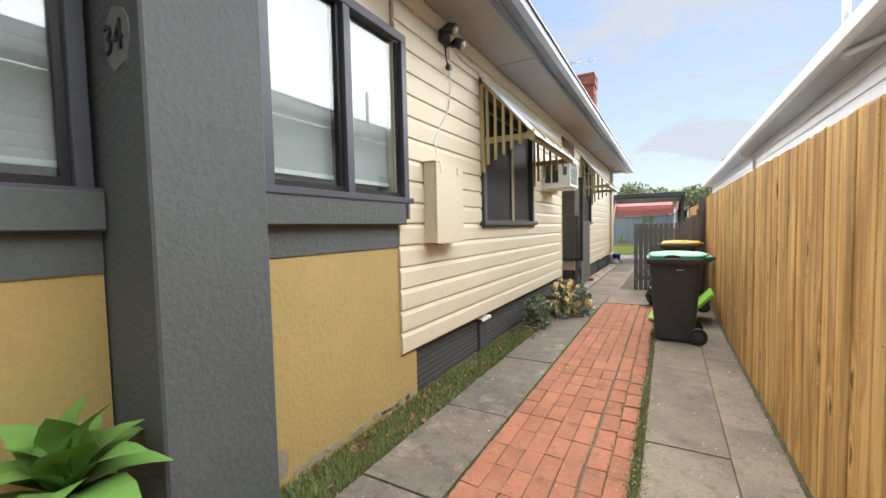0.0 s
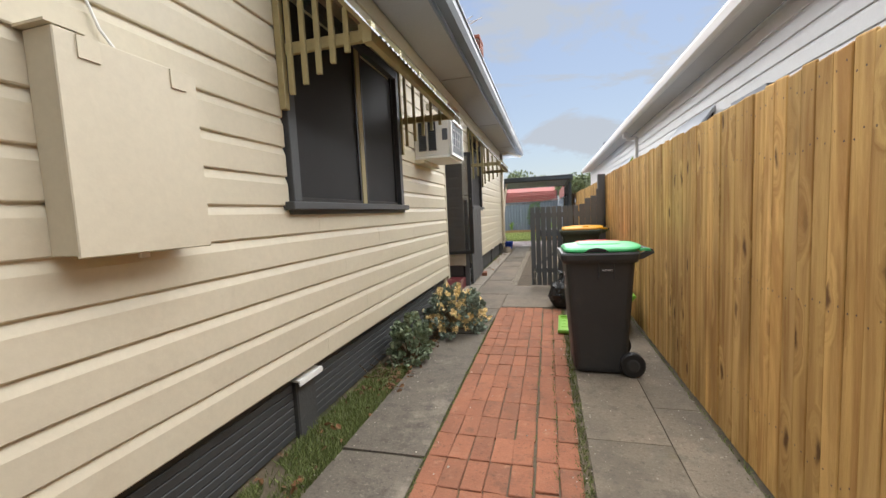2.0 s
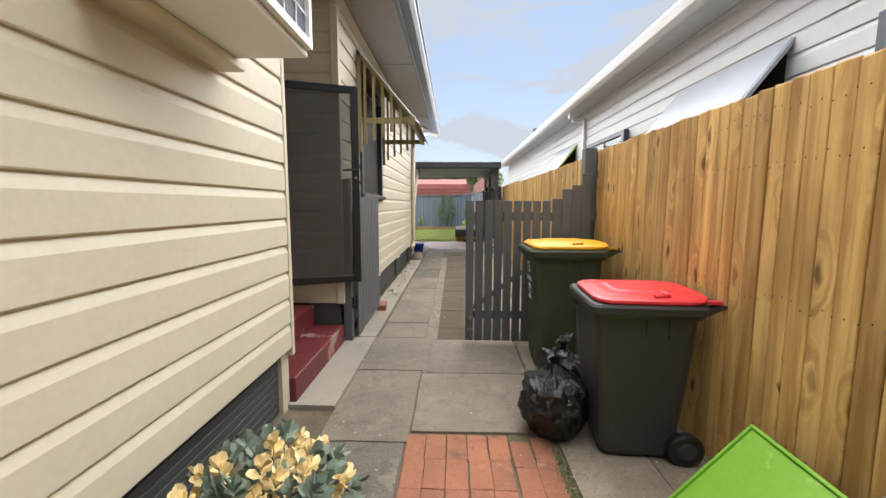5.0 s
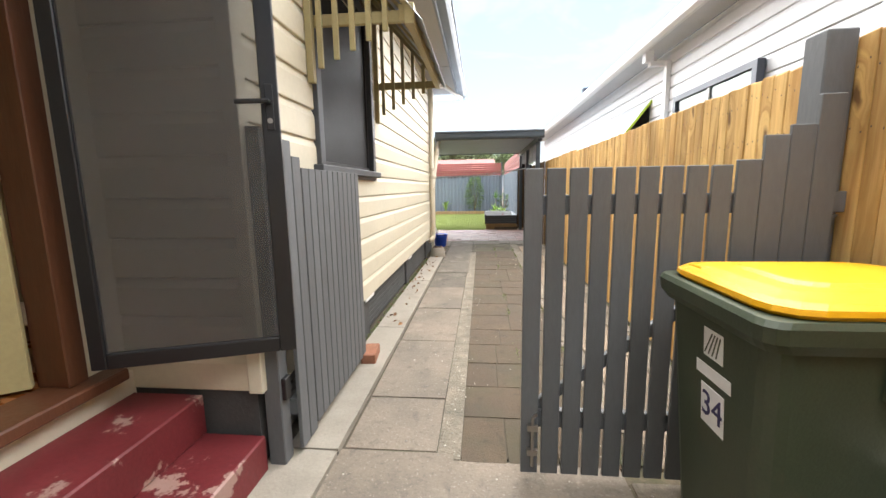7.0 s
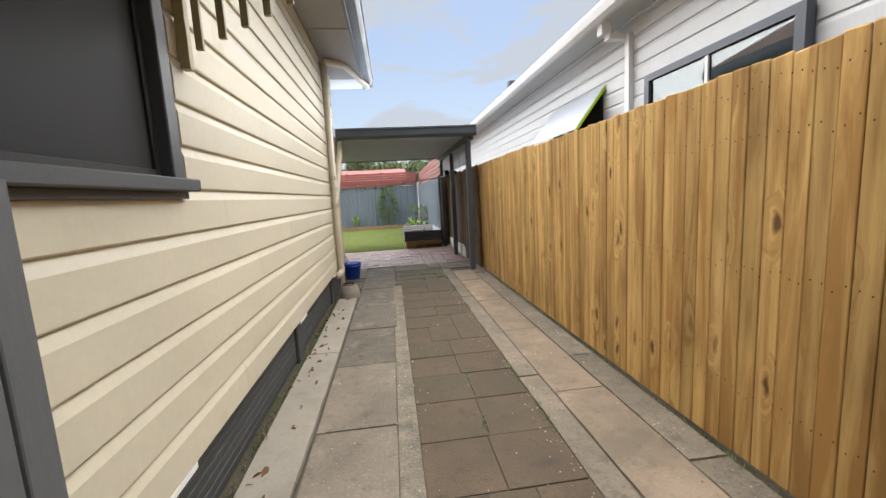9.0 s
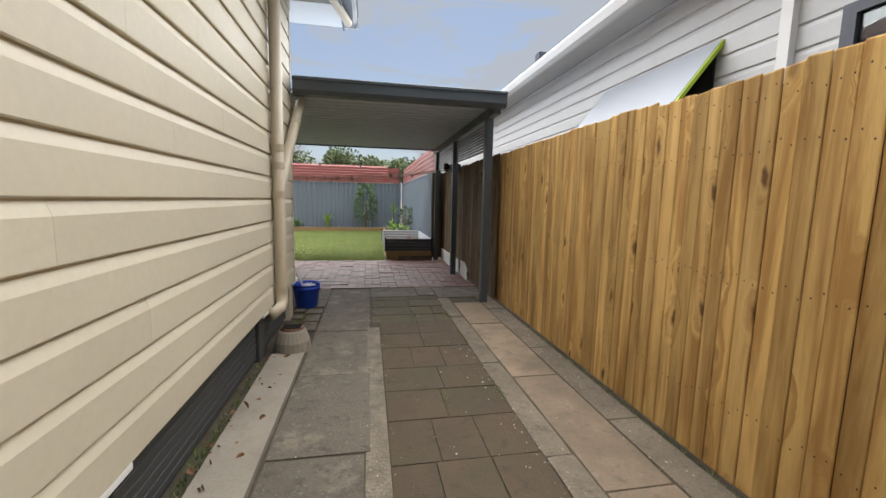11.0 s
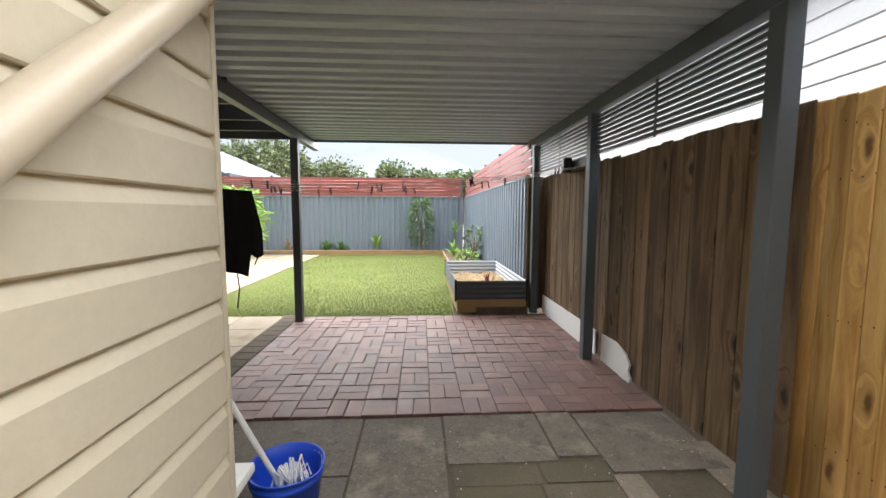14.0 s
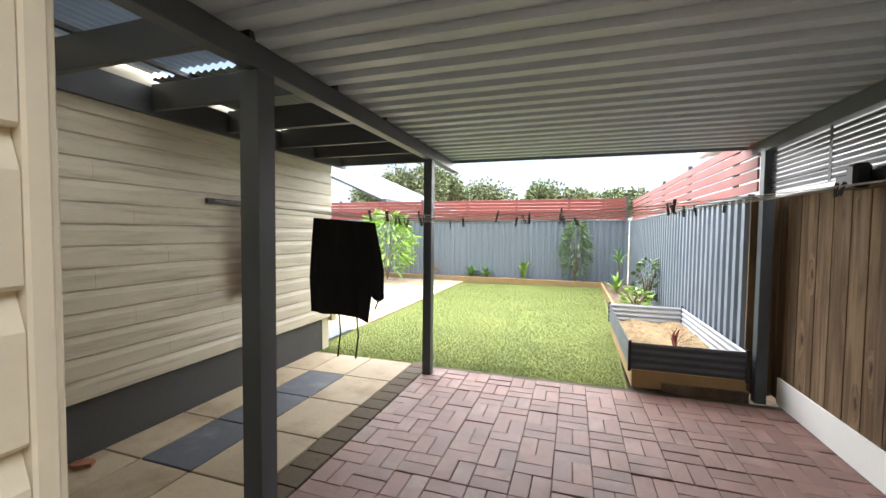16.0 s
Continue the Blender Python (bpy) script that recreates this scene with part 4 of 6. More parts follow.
# ---- pergola by the extension ----
pg = thing("pergola", "dark grey timber pergola with clear corrugated sheets", "pergola", kind="structure")
part("wall_plate", B(EXT_X + 0.02, EXT_X + 0.07, CORNER_Y + 0.1, 24.6, 2.60, 2.82), M_GREY_TRIM, pg)
for i, y in enumerate((20.18, 20.95, 21.7, 22.45, 23.2, 23.85, 24.5)):
    part("rafter", B(EXT_X + 0.071, -2.66, y - 0.022, y + 0.022, 2.63, 2.84 if i else 2.92, 0.003), M_GREY_TRIM if i else M_STEEL_GREY, pg)
for x in (-4.0, -3.3):
    part("purlin", B(x - 0.02, x + 0.02, 20.3, 24.6, 2.845, 2.88), M_GREY_TRIM, pg)
bm = bmesh.new()
wavy(bm, EXT_X + 0.05, -3.55, 0.076, 0.018, lambda u, d, v: (u, v, 2.93 + d), 20.25, 21.7, "wave")
part("clear_sheet", bm, M_POLY, pg, "weathered clear corrugated sheet")
bm = bmesh.new()
wavy(bm, -3.5, -2.64, 0.076, 0.018, lambda u, d, v: (u, v, 2.93 + d), 20.25, 21.7, "wave")
part("clear_sheet", bm, M_POLY, pg)
bm = bmesh.new()
wavy(bm, EXT_X + 0.05, -2.64, 0.076, 0.018, lambda u, d, v: (u, v, 2.884 + d), 21.7, 24.7, "wave")
part("metal_sheet", bm, M_STEEL_GREY, pg)

# ---- back yard ----
bm = bmesh.new()
fs = [bm.verts.new(p) for p in ((-4.62, 23.93, -0.03), (-0.5, 23.93, -0.03), (-0.17, 32.7, -0.03), (-4.75, 32.0, -0.03))]
bm.faces.new(fs)
tagged(part("lawn", bm, M_LAWN), "bright green lawn with yellowing patches", "lawn", kind="structure")
bm = B(-12, -0.1, 32.75, 33.6, -0.1, 0.09)
box(bm, -0.17, 0.62, 24.0, 32.75, -0.1, 0.085)
tagged(part("garden_bed", bm, M_SOIL), "sandy brown garden bed along the fences", "garden bed", kind="structure")
edge = thing("bed_edging", "pale timber garden edging", "edging", kind="structure")
part("sleeper", B(-12, -0.12, 32.68, 32.745, -0.1, 0.13, 0.005), M_WOOD_BASE, edge)
part("sleeper", B(-0.235, -0.18, 26.6, 32.67, -0.1, 0.12, 0.005), M_WOOD_BASE, edge)
back = thing("back_fence", "blue-grey corrugated steel back fence with red slats above", "fence", kind="structure")
bm = bmesh.new()
wavy(bm, -14.0, 0.60, 0.20, 0.035, lambda u, d, v: (u, 33.25 - d, v), 0.0, 2.08)
part("sheet", bm, M_COLORBOND, back)
part("cap", B(-14, 0.6, 33.2, 33.27, 2.081, 2.11), M_COLORBOND, back)
RS = part("slat", B(0, 14.5, -0.01, 0.01, 0, 0.10), M_RED_SLAT, back, at=pose(-14, 33.3, 2.13))
for k in range(1, 6):
    share("slat", RS.data, back, pose(-14, 33.3, 2.13 + k * 0.115))
for k in range(9):
    part("post", B(-13.6 + k * 1.76, -13.52 + k * 1.76, 33.315, 33.36, 2.0, 2.86), M_ROOF_GREY, back)
sidef = thing("side_fence", "blue-grey corrugated steel side fence with red slats above", "fence", kind="structure")
bm = bmesh.new()
wavy(bm, 24.2, 33.2, 0.20, 0.04, lambda u, d, v: (0.62 + 0.04 - d, u, v), 0.0, 2.06)
part("sheet", bm, M_COLORBOND, sidef)
part("cap", B(0.61, 0.67, 24.2, 33.2, 2.061, 2.09), M_COLORBOND, sidef)
RS = part("slat", B(-0.01, 0.01, 0, 9.0, 0, 0.10), M_RED_SLAT, sidef, at=pose(0.69, 24.2, 2.12))
for k in range(1, 5):
    share("slat", RS.data, sidef, pose(0.69, 24.2, 2.12 + k * 0.125))
for k in range(5):
    part("post", B(0.71, 0.76, 24.9 + k * 2.0, 24.97 + k * 2.0, 2.0, 2.80), M_ROOF_GREY, sidef)

# left part of the yard: tan paving and its slate border
rects = []
for i in range(11):
    for j in range(12):
        rects.append((-11.0 + i * 0.58, -10.42 + i * 0.58, 25.2 + j * 0.6, 25.8 + j * 0.6))
slab_thing("yard_paving", "large cream concrete pavers beside the lawn", M_PAVE_CREAM, rects, piece="paver", seed=31)
slab_thing("yard_border", "slate-grey paver border by the lawn", M_PAVE_BLUE, [(-11.0 + i * 0.6, -10.4 + i * 0.6, 32.4, 32.66) for i in range(10)] + [(-6.0, -4.64, 24.5, 25.2)], piece="paver", seed=33)

# ---- neighbouring house ----
nb = thing("neighbour_house", "white weatherboard neighbouring house with white gutter", "house")
part("wall", B(2.62, 8, -6, 31.5, -0.1, 3.75), M_NEIGHBOUR, nb)
me = board_mesh(18.75, h=0.2)
me.materials.append(M_NEIGHBOUR)
for k in range(9):
    for y0 in (-6.0, 12.75):
        share("board", me, nb, Matrix.Translation((2.618, y0 + 18.75, 1.9 + k * 0.2)) @ pose(0, 0, 0, 0, 0, 180))
part("eave", B(2.2, 2.62, -6, 31.7, 3.76, 3.79), M_NEIGHBOUR, nb)
bm = bmesh.new()
prism(bm, [(2.2, 3.72), (2.2, 3.88), (2.07, 3.90), (2.07, 3.86), (2.10, 3.76), (2.15, 3.72)], -6, 31.8)
part("gutter", bm, M_WHITE, nb, "white quad gutter")
bm = bmesh.new()
prism(bm, [(2.1, 3.9), (2.1, 3.93), (7, 6.0), (7, 5.97)], -6, 31.8)
part("roof", bm, M_ROOF_GREY, nb)
part("rainwater_head", B(2.22, 2.36, 17.7, 17.84, 3.58, 3.78, 0.006), M_WHITE, nb)
bm = bmesh.new()
box(bm, 2.53, 2.60, 17.56, 17.66, 0, 3.55)
box(bm, 2.30, 2.60, 17.66, 17.78, 3.5, 3.58)
part("downpipe", bm, M_WHITE, nb)


def nb_window(y0, y1, z0, z1):
    # black slab stands in for the unlit room behind the pane
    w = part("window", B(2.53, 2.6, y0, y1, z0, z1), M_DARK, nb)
    for q in ((y0 - 0.06, y0 + 0.03, z0, z1), (y1 - 0.03, y1 + 0.06, z0, z1), (y0 - 0.06, y1 + 0.06, z1, z1 + 0.08)):
        part("frame", B(2.49, 2.58, *q), M_BLUE_TRIM, w)
    part("pane", B(2.522, 2.529, y0 + 0.03, y1 - 0.03, z0, z1), M_GLASS, w)
    part("mullion", B(2.50, 2.521, (y0 + y1) / 2 - 0.02, (y0 + y1) / 2 + 0.02, z0, z1), M_WHITE, w)


nb_window(15.2, 17.1, 1.7, 2.78)
nb_window(9.9, 10.75, 1.7, 2.80)


def nb_awning(y0, y1, trim):
    bm = bmesh.new()
    prism(bm, [(2.60, 3.05), (2.60, 3.07), (2.10, 2.42), (2.10, 2.40)], y0, y1)
    a = part("awning", bm, M_AWNING, nb, "pale sheet-metal window awning")
    part("edge_trim", prism(bmesh.new(), [(2.60, 3.0), (2.60, 3.06), (2.10, 2.41), (2.10, 2.35)], y0 - 0.03, y0 - 0.002), trim, a)
    # black panel paints the shaded window under the hood
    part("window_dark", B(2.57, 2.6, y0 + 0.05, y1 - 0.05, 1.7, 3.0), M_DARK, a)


nb_awning(18.3, 20.3, M_GREEN_PAINT)
nb_awning(11.7, 13.6, M_AWNING)
bm = tube(bmesh.new(), [(2.25, 9.1, 3.65), (2.25, 9.1, 4.7)], 0.045)
part("vent_pipe", bm, M_WHITE, nb, smooth=True)
part("branch_pipe", tube(bmesh.new(), [(2.25, 9.1, 3.7), (2.6, 8.5, 3.7)], 0.045), M_WHITE, nb, smooth=True)
bm = B(2.16, 2.3, 21.8, 22.0, 3.95, 4.12, 0.01)
part("flue_cowl", bm, M_ROOF_GREY, nb)

# worn paint along the foot of the yellow wall
rw = random.Random(15)
for k in range(16):
    y, z, w, h = (3.32, 0.16, 0.07, 0.16) if k == 0 else (3.4 + k * 0.088 + rw.uniform(-0.03, 0.03), 0.045 + rw.uniform(-0.01, 0.02), rw.uniform(0.03, 0.09), rw.uniform(0.012, 0.035))
    bm = bmesh.new()
    prism(bm, [(y + w * rw.uniform(0.6, 1.1) * math.cos(a * 0.7), z + h * rw.uniform(0.5, 1.1) * math.sin(a * 0.7)) for a in range(9)], -1.7655, -1.7625, "x")
    part("worn_patch", bm, M_PALE, front, "chipped pale undercoat")

# ---- porch ----
porch = wall_core("wall_porch", B(-2.60, -2.49, 11.62, PORCH_Y1 + 0.1, -0.1, 3.6), M_CREAM, "cream weatherboard porch recess by the side door")
part("return_wall", B(-2.49, WALL_X - 0.013, PORCH_Y1 + 0.012, PORCH_Y1 + 0.119, 0.44, 3.6), M_CREAM, porch)
boards(porch, M_CREAM, lambda s, z: pose(-2.49 + s, PORCH_Y1 + 0.012, z, 0, 0, -90), 0.68, 0.44, 3.5)
part("corner_stop", B(WALL_X - 0.05, WALL_X + 0.026, PORCH_Y1 - 0.03, PORCH_Y1 + 0.055, 0.44, 3.5, 0.004), M_CREAM, porch)
part("plinth", B(-2.49, WALL_X - 0.03, PORCH_Y1 + 0.01, PORCH_Y1 + 0.1, -0.1, 0.44), M_PLINTH, porch, "charcoal painted brick plinth")
part("near_return", B(-2.49, WALL_X - 0.03, PORCH_Y0 - 0.12, PORCH_Y0 - 0.005, -0.1, 3.6), M_CREAM, porch)
part("head_wall", B(-2.60, -2.49, PORCH_Y0 - 0.1, 11.62, 2.75, 3.6), M_CREAM, porch)
part("base_wall", B(-2.60, -2.46, PORCH_Y0, PORCH_Y1, -0.1, 0.54), M_CREAM, porch)
part("threshold", B(-2.62, -2.38, PORCH_Y0, 11.75, 0.541, 0.60, 0.008), M_TIMBER_DARK, porch, "worn dark red timber threshold")
for y in (11.53, 10.46):
    part("door_jamb", B(-2.62, -2.46, y, y + 0.09, 0.601, 2.75, 0.004), M_TIMBER_DARK, porch, "dark stained door jamb")
room = wall_core("wall_hall", B(-4.3, -4.2, 9.6, 12.4, 0.5, 3.0), M_CREAM_TRIM, "dim hall walls behind the side door")
part("hall_floor", B(-4.2, -2.61, 9.6, 12.4, 0.54, 0.595), M_FLOOR, room, "polished orange timber floor")
part("hall_wall", B(-4.2, -2.61, 12.3, 12.4, 0.596, 3.0), M_CREAM_TRIM, room)
part("hall_wall", B(-4.2, -2.61, 9.6, 9.7, 0.596, 3.0), M_CREAM_TRIM, room)
part("hall_ceiling", B(-4.3, -2.61, 9.6, 12.4, 3.0, 3.05), M_WHITE, room)
steps = thing("porch_steps", "oxide-red painted concrete steps with chipped paint", "steps", kind="structure")
part("step", B(-2.455, -1.745, PORCH_Y0, PORCH_Y1 - 0.02, -0.05, 0.21, 0.008), M_STEP, steps)
part("step", B(-2.455, -2.065, PORCH_Y0, PORCH_Y1 - 0.02, 0.211, 0.425, 0.008), M_STEP, steps)

door = thing("door_1", "cream glazed timber door standing open inwards", "door", at=pose(-2.60, 11.50, 0.62, 0, 0, 128), kind="structure")
for q in ((0, 0.10, 0, 2.08), (0.72, 0.82, 0, 2.08), (0.101, 0.719, 0, 0.22), (0.101, 0.719, 1.98, 2.08)):
    part("stile", B(-0.02, 0.02, q[0], q[1], q[2], q[3], 0.003), M_OLIVE_TRIM, door)
part("muntin", B(-0.012, 0.012, 0.39, 0.43, 0.221, 1.979), M_OLIVE_TRIM, door)
for z in (0.52, 0.78, 1.25, 1.6):
    part("muntin", B(-0.011, 0.011, 0.101, 0.719, z, z + 0.035), M_OLIVE_TRIM, door)
part("pane", B(-0.003, 0.003, 0.101, 0.719, 0.221, 1.979), M_GLASS, door)
part("hinge", B(0.021, 0.028, -0.01, 0.05, 0.28, 0.38), M_CHROME, door)
part("hinge", B(0.021, 0.028, -0.01, 0.05, 1.6, 1.7), M_CHROME, door)

sdoor = thing("screen_door", "black-framed fly-screen door standing open", "door", at=pose(-2.36, 11.555, 0.68, 0, 0, -70), kind="structure")
W = 0.86
for nm, q in (("stile", (0, 0.06, 0, 2.0)), ("stile", (W - 0.075, W, 0, 2.0)), ("bottom_rail", (0.061, W - 0.076, 0, 0.07)), ("top_rail", (0.061, W - 0.076, 1.93, 2.0))):
    part(nm, B(-0.018, 0.018, q[0], q[1], q[2], q[3], 0.004), M_BLACK, sdoor)
part("screen", B(-0.002, 0.002, 0.061, W - 0.076, 0.071, 1.929), M_SCREEN, sdoor, "dark see-through fly screen")
lock = part("lock_plate", B(0.0185, 0.026, W - 0.055, W - 0.02, 1.05, 1.25, 0.003), M_BLACK, sdoor)
part("handle", tube(bmesh.new(), [(0.026, W - 0.04, 1.17), (0.07, W - 0.04, 1.17), (0.075, W - 0.06, 1.165), (0.07, W - 0.17, 1.16)], 0.011, 8), M_BLACK, lock, "black lever handle")
part("keyhole", tube(bmesh.new(), [(0.026, W - 0.038, 1.09), (0.032, W - 0.038, 1.09)], 0.012, 8), M_CHROME, lock, "chrome key cylinder")

# ---- windows and awnings on the side wall ----


def hung_window(name, y0, y1, z0, z1, mullions, label):
    """Dark screened window with a charcoal frame and straw-coloured sash bars."""
    w = thing(name, label, "window", kind="structure")
    x = WALL_X
    part("window_sill", B(x - 0.05, x + 0.085, y0 - 0.06, y1 + 0.06, z0 - 0.055, z0, 0.006), M_GREY_TRIM, w)
    part("apron", B(x - 0.05, x + 0.045, y0 - 0.02, y1 + 0.02, z0 - 0.085, z0 - 0.056), M_GREY_TRIM, w)
    for q in ((y0, y0 + 0.085, z0, z1), (y1 - 0.085, y1, z0, z1)):
        part("jamb", B(x - 0.05, x + 0.05, *q, 0.005), M_GREY_TRIM, w)
    part("head", B(x - 0.05, x + 0.05, y0 + 0.086, y1 - 0.086, z1 - 0.09, z1), M_GREY_TRIM, w)
    edges = [y0 + 0.086] + mullions + [y1 - 0.086]
    part("inner_frame", B(x - 0.045, x - 0.02, y0 + 0.087, y1 - 0.087, z0 + 0.001, z1 - 0.091), M_OLIVE_TRIM, w)
    for i, m in enumerate(mullions):
        part("mullion", B(x - 0.019, x + 0.012, m - 0.04, m + 0.04, z0 + 0.001, z1 - 0.091, 0.004), M_OLIVE_TRIM, w, "straw-coloured mullion")
    for a, b in zip(edges, edges[1:]):
        a, b = a + (0.05 if a in mullions else 0.02), b - (0.05 if b in mullions else 0.02)
        s = part("fly_screen", B(x - 0.012, x - 0.004, a + 0.03, b - 0.03, z0 + 0.035, z1 - 0.12), M_MESH, w, "black fly screen")
        for q in ((a, a + 0.03, z0 + 0.002, z1 - 0.091), (b - 0.03, b, z0 + 0.002, z1 - 0.091), (a + 0.031, b - 0.031, z0 + 0.002, z0 + 0.034)):
            part("screen_frame", B(x - 0.018, x + 0.008, *q, 0.002), M_BLACK, s)
    return w


hung_window("window_3", 6.32, 8.40, 1.615, 3.1, [7.46], "dark screened window with charcoal frame under an awning")
hung_window("window_4", 12.70, 14.13, 1.63, 3.1, [], "dark screened window with charcoal frame near the gate")


def timber_awning(y0, y1, zt, zb, out, label):
    """Sloping window hood with slatted timber cheeks."""
    a = thing("window_awning", label, "awning", at=pose(WALL_X + 0.02, y0, 0), group="slatted timber awnings")
    L = y1 - y0
    for e in (0.0, L - 0.045):
        part("wall_stile", B(0, 0.045, e, e + 0.045, zb - 0.36, zt, 0.003), M_OLIVE_TRIM, a)
        bm = bmesh.new()
        prism(bm, [(0.0, zt - 0.05), (0.0, zt), (out, zb + 0.05), (out, zb)], e, e + 0.045)
        part("rake", bm, M_OLIVE_TRIM, a)
        part("cross_rail", B(0.046, out - 0.04, e + 0.03, e + 0.06, zb - 0.02, zb + 0.05, 0.003), M_OLIVE_TRIM, a)
        n = 6
        for k in range(n):
            x = 0.075 + (out - 0.12) * k / (n - 0.6)
            top = zt - (zt - zb) * (x / out) - 0.03
            low = zb - 0.30 + 0.30 * (k + 0.5) / n
            part("slat", B(x, x + 0.034, e + 0.006, e + 0.028, low, top, 0.002), M_OLIVE_TRIM, a)
    part("front_beam", B(out - 0.045, out, 0.046, L - 0.046, zb - 0.04, zb + 0.03, 0.003), M_OLIVE_TRIM, a)
    part("corner_block", B(out - 0.05, out + 0.01, -0.02, 0.045, zb - 0.05, zb + 0.07, 0.003), M_OLIVE_TRIM, a)
    for k in range(1, 5):
        bm = bmesh.new()
        y = k * L / 5
        prism(bm, [(0.0, zt - 0.05), (0.0, zt - 0.005), (out + 0.02, zb + 0.065), (out + 0.02, zb + 0.0)], y - 0.02, y + 0.02)
        part("rafter", bm, M_OLIVE_TRIM, a)
    bm = bmesh.new()
    s = (zt - zb - 0.02) / out
    wavy(bm, -0.04, L + 0.04, 0.076, 0.014, lambda u, d, v: (v, u, zt + 0.012 - s * v + d), 0.0, out + 0.06, "wave")
    part("hood_sheet", bm, M_AWNING, a, "pale corrugated metal hood")
    return a


timber_awning(6.28, 8.46, 3.33, 2.56, 0.66, "straw-painted slatted timber window awning with metal hood")
timber_awning(12.62, 14.33, 3.33, 2.50, 0.69, "straw-painted slatted timber window awning with metal hood")

# ---- fixtures on the side wall ----
mb = thing("meter_box", "cream painted metal meter box on the weatherboards", "meter box", at=pose(WALL_X + 0.018, 4.98, 1.40))
part("body", B(0, 0.125, 0, 0.52, 0, 0.745, 0.004), M_CREAM, mb)
part("door", B(0.126, 0.142, -0.005, 0.53, -0.008, 0.74, 0.004), M_CREAM, mb)
part("top_flap", B(-0.01, 0.135, -0.02, 0.10, 0.748, 0.757), M_CREAM, mb)
for y in (0.06, 0.40):
    part("hinge", B(0.1425, 0.149, y, y + 0.07, 0.66, 0.735), M_CREAM, mb)
part("latch", B(0.03, 0.05, 0.27, 0.31, -0.035, -0.001, 0.003), M_WHITE, mb)
cab = thing("wall_cable", "thin cream cable hanging on the weatherboards", "cable")
part("cable", tube(bmesh.new(), [(WALL_X + 0.028, 5.52, 3.40), (WALL_X + 0.03, 5.53, 3.0), (WALL_X + 0.03, 5.48, 2.75), (WALL_X + 0.03, 5.28, 2.52), (WALL_X + 0.03, 5.17, 2.36), (WALL_X + 0.04, 5.21, 2.24), (WALL_X + 0.05, 5.27, 2.16)], 0.006, 6), M_WHITE, cab)
part("eave_cable", tube(bmesh.new(), [(WALL_X + 0.03, 5.56, 3.42), (WALL_X + 0.03, 5.8, 3.36), (WALL_X + 0.03, 6.3, 3.36)], 0.006, 6), M_CREAM_TRIM, cab)
fl = thing("security_light", "black twin-head security light with clear bulbs", "light", at=pose(WALL_X + 0.02, 5.36, 3.42))
part("base", B(0, 0.05, -0.05, 0.12, -0.05, 0.07, 0.008), M_BLACK, fl)
for y, z in ((-0.03, 0.05), (0.13, -0.03)):
    head = part("lamp_head", tube(bmesh.new(), [(0.05, y, z), (0.11, y, z + 0.01), (0.17, y, z - 0.02)], [0.03, 0.05, 0.052], 12), M_BLACK, fl, smooth=True)
    part("lens", tube(bmesh.new(), [(0.168, y, z - 0.02), (0.195, y, z - 0.033)], [0.045, 0.03], 12), M_CHROME, head, smooth=True)
part("sensor", tube(bmesh.new(), [(0.02, 0.05, -0.06), (0.03, 0.055, -0.2), (0.05, 0.06, -0.27)], 0.008, 6), M_BLACK, fl)
part("sensor_eye", tube(bmesh.new(), [(0.03, 0.06, -0.27), (0.08, 0.06, -0.28)], 0.028, 10), M_BLACK, fl)

ac = thing("window_air_conditioner", "white box air conditioner through the wall", "air conditioner", at=pose(WALL_X + 0.02, 8.95, 2.20))
part("case", B(0, 0.46, 0.02, 0.72, 0.03, 0.50, 0.012), M_WHITE, ac)
part("base_tray", B(0, 0.46, 0.0, 0.74, 0.0, 0.028, 0.005), M_WHITE, ac)
coil = part("coil", B(0.461, 0.472, 0.06, 0.68, 0.07, 0.46), M_PAVE_BLUE, ac, "blue-grey condenser coil")
bm = bmesh.new()
for q in ((0.02, 0.055, 0.03, 0.50), (0.685, 0.72, 0.03, 0.50)):
    box(bm, 0.461, 0.492, *q)
for z in (0.03, 0.465):
    box(bm, 0.461, 0.492, 0.056, 0.684, z, z + 0.035)
part("coil_frame", bm, M_WHITE, ac)
for k in range(1, 5):
    part("guard_wire", B(0.474, 0.479, 0.056 + k * 0.126, 0.061 + k * 0.126, 0.066, 0.464), M_WHITE, coil)
for k in range(1, 4):
    part("guard_wire", B(0.480, 0.485, 0.056, 0.684, 0.065 + k * 0.1, 0.070 + k * 0.1), M_WHITE, coil)
for x0 in (0.06, 0.19):
    # black plate paints the shade between the louvres
    gr = part("grille", B(x0, x0 + 0.10, 0.012, 0.0195, 0.10, 0.46), M_DARK, ac, "dark louvred grille")
    for k in range(15):
        part("louvre", B(x0, x0 + 0.10, 0.004, 0.0115, 0.105 + k * 0.024, 0.116 + k * 0.024), M_PAVE_BLUE, gr)
part("label_plate", B(0.37, 0.44, 0.014, 0.0195, 0.22, 0.36), M_ROOF_GREY, ac)
part("support", B(0, 0.12, 0.0, 0.8, -0.045, -0.001, 0.006), M_CREAM, ac)
bul = thing("eave_bulb", "clear bulb holder under the eave", "light", at=pose(WALL_X + 0.10, 9.62, 3.0))
part("holder", B(-0.08, -0.03, -0.04, 0.04, -0.03, 0.06, 0.006), M_CREAM, bul)
part("bulb", tube(bmesh.new(), [(-0.03, 0, 0.01), (0.02, 0.02, 0.03), (0.08, 0.03, 0.0), (0.11, 0.03, -0.02)], [0.02, 0.035, 0.045, 0.02], 12), M_CHROME, bul, smooth=True)

